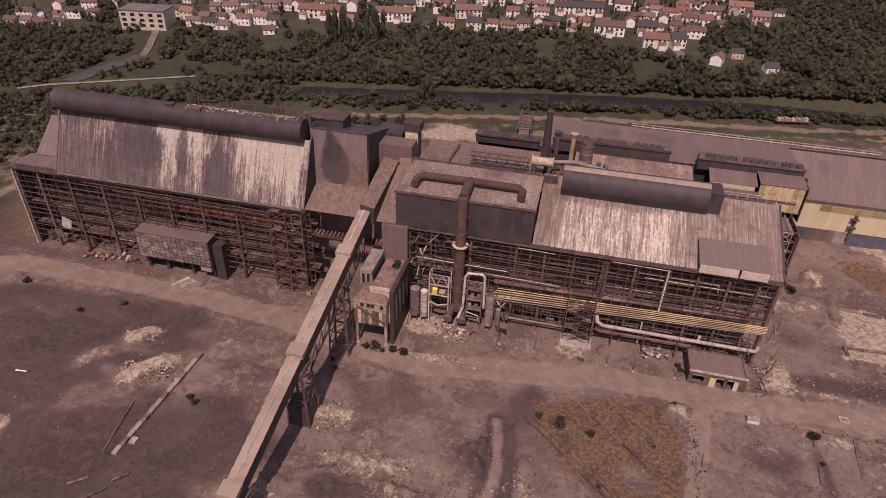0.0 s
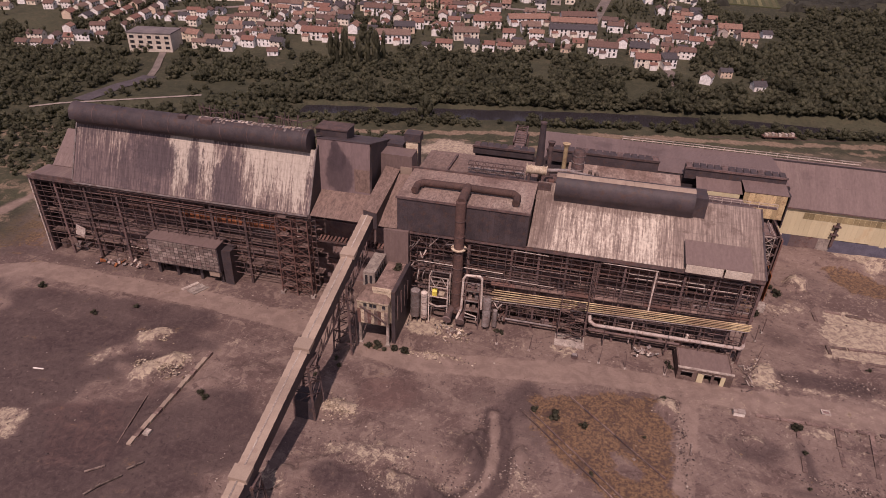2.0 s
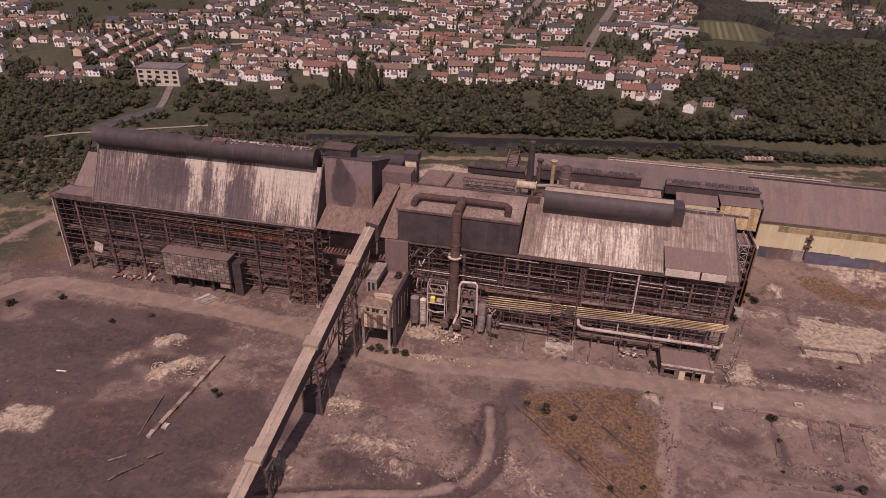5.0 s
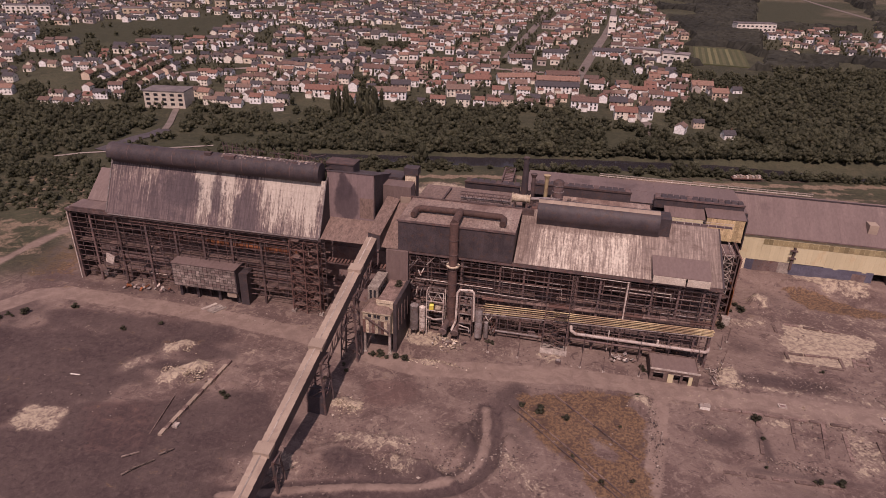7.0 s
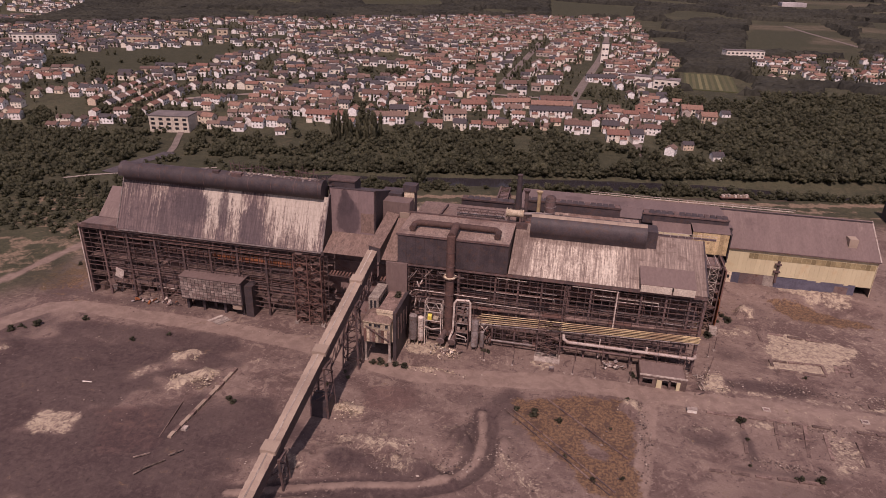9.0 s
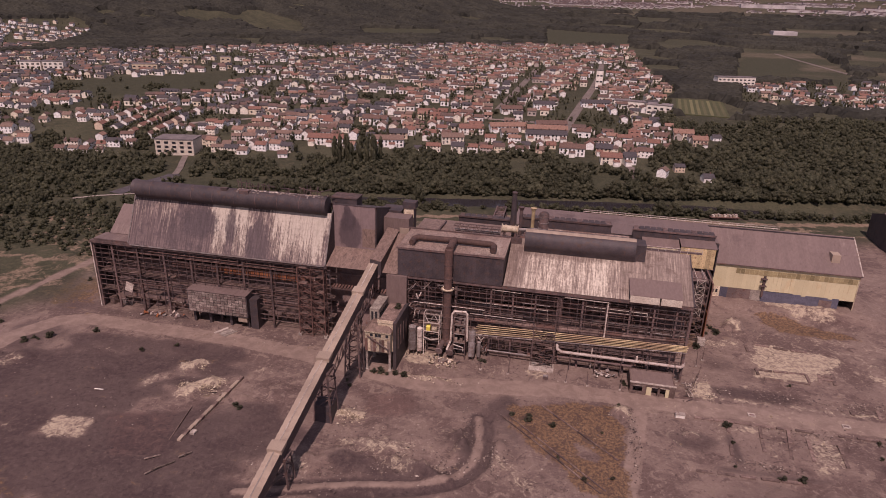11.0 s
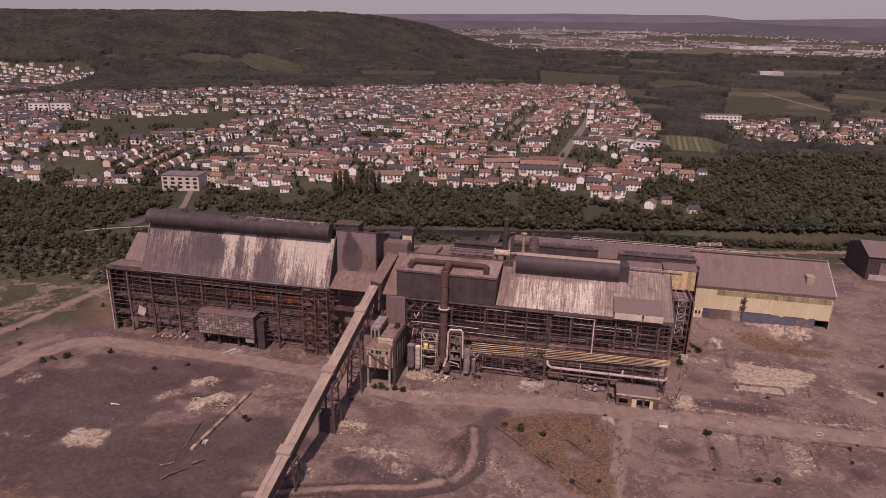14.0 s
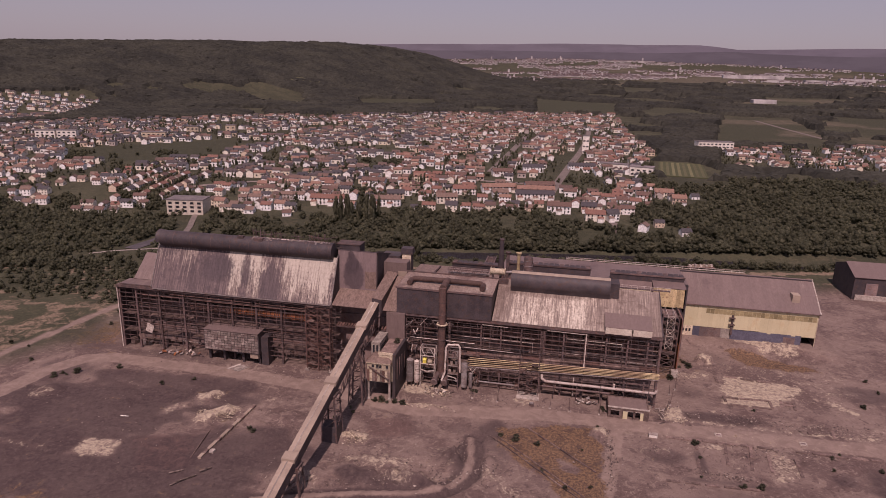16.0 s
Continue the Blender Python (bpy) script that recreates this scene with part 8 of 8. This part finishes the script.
def stones():
    """Broken concrete and slag lying about the yard."""
    rng = random.Random(31)
    places = [(-41, -28, 5, 3, 160), (-34, -36.5, 6, 4, 200), (7.6, -38, 4, 3, 120), (112.5, 37.5, 3, 2.4, 60), (74.6, -19.5, 2.6, 2, 90), (18, -48, 11, 5, 260), (36, -44, 4, 7, 160), (97, -4, 4, 5, 160), (-12, -33, 8, 4, 120), (91, -25, 3, 2, 70), (25.6, -8.6, 4, 3, 120), (-91, -37, 6, 4, 90), (24, -17.4, 7, 1.6, 120),
              (30, -53, 9, 3, 140), (136, 52, 10, 4, 160), (-30, -9, 40, 3, 120), (50, -7, 30, 4, 160), (112, 0, 18, 4, 220), (120, -24, 25, 9, 300), (140, -3, 14, 4, 160), (-60, -50, 40, 22, 160), (40, -35, 40, 20, 260), (112, 24, 12, 10, 90), (100, 24, 4, 10, 120), (-70, -5, 20, 3, 100), (2, -60, 14, 8, 200), (60, -56, 16, 8, 160), (14, -54, 7, 4, 500), (38.4, -43, 2.4, 8, 400), (29, -53, 9, 2.4, 300), (46, -46, 3, 6, 260), (110, -3, 18, 3, 500), (20, -49, 9, 3, 400), (106, -33, 8, 1.5, 200), (77.5, -32, 1.5, 12, 260), (140, -2, 16, 3, 300), (120, -18, 20, 1.2, 200)]
    m = Mesh()
    for cx, cy, rx, ry, n in places:
        for i in range(n):
            x, y = rng.gauss(cx, rx * 0.55), rng.gauss(cy, ry * 0.55)
            r = rng.uniform(0.07, 0.22) * (1.8 if rng.random() < 0.06 else 1)
            base = 0.45 if i % 3 == 0 and n > 80 and rx < 7 else 0.08
            vs = [(x + dx * r * rng.uniform(.6, 1.4), y + dy * r * rng.uniform(.6, 1.4), base + (dz * 0.6 + 0.2) * r) for dx, dy, dz in OCTA]
            m.add(vs, OCTA_F)
    mat, t, p = nt("broken_concrete_and_slag")
    rr = t.nodes.new("ShaderNodeNewGeometry").outputs["Random Per Island"]
    c = t.nodes.new("ShaderNodeValToRGB")
    ramp_set(c, [(0, (0.05, 0.036, 0.036)), (0.45, (0.11, 0.076, 0.068)), (0.75, (0.20, 0.148, 0.125)), (0.93, (0.31, 0.245, 0.20)), (1.0, (0.48, 0.41, 0.35))])
    t.links.new(rr, c.inputs[0])
    finish(t, p, mix(t, 1.0, c.outputs[0], ramp(t, noise_node(t, 6, 3, position(t)), 0.8, 1.15), "MULTIPLY"), 0.95)
    pm = Mesh()
    for cx, cy, rx, ry, n, h in ((-41, -28, 4.6, 2.4, 260, 0.9), (-34, -36.8, 6, 2.4, 320, 0.9), (-31, -33, 3, 1.4, 90, 0.5), (7.6, -38.6, 4.2, 2.6, 300, 0.8), (74.6, -19.5, 2.2, 1.6, 140, 0.8), (112.5, 37.5, 2.6, 2.2, 120, 1.6), (97, -4, 3, 4.2, 220, 0.4), (24, -17.2, 6, 1.2, 240, 0.4), (25.6, -9, 4, 2.4, 160, 0.4)):
        for i in range(n):
            u, v = rng.gauss(0, 0.5), rng.gauss(0, 0.5)
            r, z = rng.uniform(0.09, 0.3), h * max(0.0, 1 - (u * u + v * v))
            pm.add([(cx + u * rx + dx * r * rng.uniform(.6, 1.4), cy + v * ry + dy * r * rng.uniform(.6, 1.4), z + (dz * 0.7 + 0.25) * r) for dx, dy, dz in OCTA], OCTA_F)
    pmat, pt, pp = nt("pale_yellow_rubble")
    pc = pt.nodes.new("ShaderNodeValToRGB")
    ramp_set(pc, [(0, (0.12, 0.085, 0.066)), (0.4, (0.27, 0.205, 0.145)), (0.8, (0.42, 0.34, 0.245)), (1.0, (0.55, 0.47, 0.37))])
    pt.links.new(pt.nodes.new("ShaderNodeNewGeometry").outputs["Random Per Island"], pc.inputs[0])
    finish(pt, pp, mix(pt, 1.0, pc.outputs[0], ramp(pt, noise_node(pt, 5, 3, position(pt)), 0.8, 1.15), "MULTIPLY"), 0.95)
    whole("pale_rubble", pm, pmat, "pale yellowish broken brick heaped in the yard", "rubble", kind="stuff")
    whole("rubble", m, mat, "broken concrete and slag strewn over the yard", "rubble", kind="stuff")


def low_walls():
    """Old foundations, kerbs and slabs left in the yard."""
    k = thing("concrete_strip", (-26, -43.5, 0), "long cracked concrete kerb strip in the yard", "kerb")
    n = 14
    for i in range(n):
        y0 = -29.6 - i * 2.0
        piece("kerb_block", M_GALLERY if i % 3 else M_WALK, k, (-25.2 - 0.04 * (i + 0.5) * 1.9, y0 - 1.0, 0.25), (0.9, 1.94, 0.7), (random.uniform(-.02, .02), 0, 0.035 + random.uniform(-.01, .01)))
    piece("kerb_block", M_CONC, k, (-24.6, -54, 0.3), (1.2, 1.4, 0.7))
    j = thing("drain_cover", (-29.8, -51, 0), "thin rusty drain edge beside the kerb", "kerb")
    for i in range(5):
        piece("edge_bar", M_WALK, j, (-30.6 + i * 0.45, -46.4 - 2.5 * i, 0.12), (0.22, 2.5, 0.3), (0, 0, 0.17))
    for x, y, w, d, turn in ((-44.2, -7.4, 1.0, 4.6, 0.5), (-42.2, -7.9, 2.0, 4.2, 0.5), (-40.6, -8.4, 0.8, 4.4, 0.5)):
        s = thing("floor_slab", (x, y, 0), "pale worn concrete slab set in the dirt", "slab", "slabs before the west front")
        piece("slab", M_CONC, s, (x, y, 0.06), (w, d, 0.3), (0, 0, -turn))
    walls_ = [(114, 25.5, 114, 7.5), (114, 11, 127.5, 12), (114.6, 6.6, 127.2, 6.6), (127.5, 12.2, 127.2, 6.6), (131.3, 13.8, 130.1, 7.4), (135.1, 14.1, 133.9, 7.7), (131, 12, 135, 12.3), (130.6, 10, 134.6, 10.2), (116.5, 26.5, 132, 25.4), (133.8, -4, 133.7, -6.6), (140.6, -2.4, 139.8, -7.2), (101, -17.5, 99.2, -36), (108.6, -17, 106.7, -34), (115.4, -16.5, 113, -29.5), (118.9, -19.9, 117.4, -33.5), (125.7, -20, 124.9, -30), (93, -17.6, 150, -16.2), (90, -38.5, 118, -37)]
    for ax, ay, bx, by in walls_:
        w = thing("foundation_wall", ((ax + bx) / 2, (ay + by) / 2, 0), "low broken foundation wall level with the dirt", "foundation", "old foundations in the yard")
        L = math.hypot(bx - ax, by - ay)
        n = max(1, int(L / 4.5))
        a = math.atan2(by - ay, bx - ax)
        for i in range(n):
            if i == 0 or random.random() < 0.85:
                u = (i + 0.5) / n
                piece("wall_block", M_WALK, w, (ax + (bx - ax) * u, ay + (by - ay) * u, 0.05), (L / n * random.uniform(0.7, 0.98), 0.8, random.uniform(0.25, 0.5)), (0, 0, a + random.uniform(-.02, .02)))
    for ax, ay, bx, by in ((45.5, -29.2, 69.5, -51.4), (54.8, -22.2, 73.6, -39.5), (46.8, -28.4, 70.6, -50.4)):
        w = thing("old_rail", ((ax + bx) / 2, (ay + by) / 2, 0), "rusty old rail sunk in dry grass", "rail", "old sidings in the yard")
        a = math.atan2(by - ay, bx - ax)
        L = math.hypot(bx - ax, by - ay)
        for i in range(6):
            u = (i + 0.5) / 6
            piece("rail_length", M_STEEL if i % 2 else M_WALK, w, (ax + (bx - ax) * u, ay + (by - ay) * u, 0.12), (L / 6.2, 0.22, 0.4), (0, random.uniform(-.01, .01), a + random.uniform(-.012, .012)))
    b = thing("white_skip", (89.4, -18.2, 0), "small white box standing at the road edge", "box")
    part("body", Mesh().box(88.4, -18.8, -0.1, 90.6, -17.6, 0.9), M_WHITE, b)
    part("lid", Mesh().box(88.3, -18.9, 0.9, 90.7, -17.5, 1.02), M_PALEBAR, b)
    for x, y in ((107.7, -13.0), (130.1, -12.2)):
        c = thing("manhole", (x, y, 0), "dark open manhole with a pale rim in the road", "manhole", "manholes in the road")
        m = Mesh()
        for a0, b0, a1, b1 in ((-0.9, -0.7, 0.9, -0.45), (-0.9, 0.45, 0.9, 0.7), (-0.9, -0.45, -0.65, 0.45), (0.65, -0.45, 0.9, 0.45)):
            m.box(x + a0, y + b0, -0.2, x + a1, y + b1, 0.32)
        part("rim", m, M_CONC, c)
        part("pit", Mesh().box(x - 0.65, y - 0.45, -0.2, x + 0.65, y + 0.45, 0.2), M_INNER, c)
    p = thing("white_plank", (-58, -44, 0), "single white plank lying on the dirt", "plank")
    piece("board", M_WHITE, p, (-58, -44.1, 0.35), (2.4, 0.3, 0.08), (0, 0.02, 0.12))
    for k0, (x, y, L, turn) in enumerate(((-24.5, -66, 5, 0.9), (-22, -61.5, 3, 0.9), (-26, -68, 3, 1.1), (5.6, -58, 3.4, 1.1), (78.9, -31, 3.4, 1.4), (4.5, -59.5, 2.2, 0.7), (-28.5, -64, 3.4, 0.7))):
        q = thing("timber", (x, y, 0), "pale broken timber lying in the rubble", "timber", "timbers in the yard")
        piece("beam", M_PLANK, q, (x, y, 0.4), (L, 0.28, 0.22), (0, 0.03, turn))
    s = thing("scrap_heap", (70.6, -3.6, 0), "heap of crumpled pale sheet scrap", "scrap")
    for i in range(40):
        piece("scrap_sheet", random.choice((M_WHITE, M_PALEBAR, M_GREYM, M_WALK)), s, (70.6 + random.gauss(0, 1.5), -3.8 + random.gauss(0, 0.8), 0.25 + random.uniform(0, 0.8)), (random.uniform(.5, 1.3), random.uniform(.3, .8), 0.05), (random.uniform(-.8, .8), random.uniform(-.8, .8), random.uniform(0, 3)))
    g = thing("scrap_heap", (94.5, -5.4, 0), "tangle of rusty bars beside the hut", "scrap")
    for i in range(34):
        a = Vector((92.6 + random.gauss(0, 1.8), -5 + random.gauss(0, 2.6), 0.15))
        strut("bar", random.choice((M_STEEL, M_CONC, M_PLANK)), g, a, a + Vector((random.uniform(-1.8, 1.8), random.uniform(-1.6, 1.6), random.uniform(0, 0.9))), 0.16)
    r = thing("scrap_heap", (25.6, -8.6, 0), "scrap and bricks under the stack mouth", "scrap")
    for i in range(36):
        piece("scrap_block", random.choice((M_CONC, M_PALEBAR, M_STEEL, M_CREAM)), r, (25.6 + random.gauss(0, 1.5), -8.2 + random.gauss(0, 1.0), 0.5 + random.uniform(0, 0.5)), (random.uniform(.3, 1.0), random.uniform(.2, .5), random.uniform(.1, .4)), (random.uniform(-.6, .6), random.uniform(-.6, .6), random.uniform(0, 3)))
    h = thing("machine_wreck", (55, -9.2, 0), "small dark wrecked machine on the dirt", "machine")
    part("body", Mesh().box(54.3, -9.7, -0.1, 55.7, -8.7, 0.8), M_STEEL, h)
    part("motor", Mesh().tube((54.4, -9.2, 1.0), (55.5, -9.2, 1.0), 0.35, n=10), M_GREYM, h)
    w = thing("scrap_heap", (-70, -3.6, 0), "bright scrap thrown out below the west front", "scrap")
    for i in range(44):
        piece("scrap_block", random.choice((M_PALEBAR, M_WALK, M_STEEL, M_WALK, M_ORANGE, M_GREYM)), w, (-66 + random.gauss(0, 4.2), -2.8 + random.gauss(0, 0.7), 0.3 + random.uniform(0, 0.5)), (random.uniform(.4, 1.3), random.uniform(.3, .8), random.uniform(.1, .6)), (random.uniform(-.5, .5), random.uniform(-.5, .5), random.uniform(0, 3)))


def wagon():
    """A flat railway wagon left on the siding by the river."""
    w = thing("flat_wagon", (131, 156, 0), "rusty flat railway wagon with a pale load on the siding", "railway wagon")
    turn = math.atan(0.226)
    at = lambda u, v, z: (131 + u * math.cos(turn) - v * math.sin(turn), 156 + u * math.sin(turn) + v * math.cos(turn), z)
    piece("deck", M_RUST, w, at(0, 0, 1.3), (14.0, 2.8, 0.35), (0, 0, turn))
    for u in (-4.6, 4.6):
        b = piece("bogie", M_STEEL, w, at(u, 0, 0.75), (2.6, 2.0, 0.5), (0, 0, turn))
        for du in (-0.9, 0.9):
            for v in (-0.75, 0.75):
                p, q = at(u + du, v - 0.06, 0.46), at(u + du, v + 0.06, 0.46)
                part("wheel", Mesh().tube(p, q, 0.46, n=12), M_STEEL, w)
    for i in range(9):
        piece("load_block", M_GALLERY if i % 2 else M_PALEBAR, w, at(-5.6 + i * 1.4, random.uniform(-.3, .3), 1.9 + 0.1 * (i % 3)), (1.1, 1.8, 0.9 + 0.2 * (i % 3)), (0, 0, turn))
    for v in (-0.72, 0.72):
        piece("rail", M_STEEL, w, at(0, v, 0.02), (60, 0.1, 0.2), (0, 0, turn))


wagon()
shrubs()
stones()
low_walls()
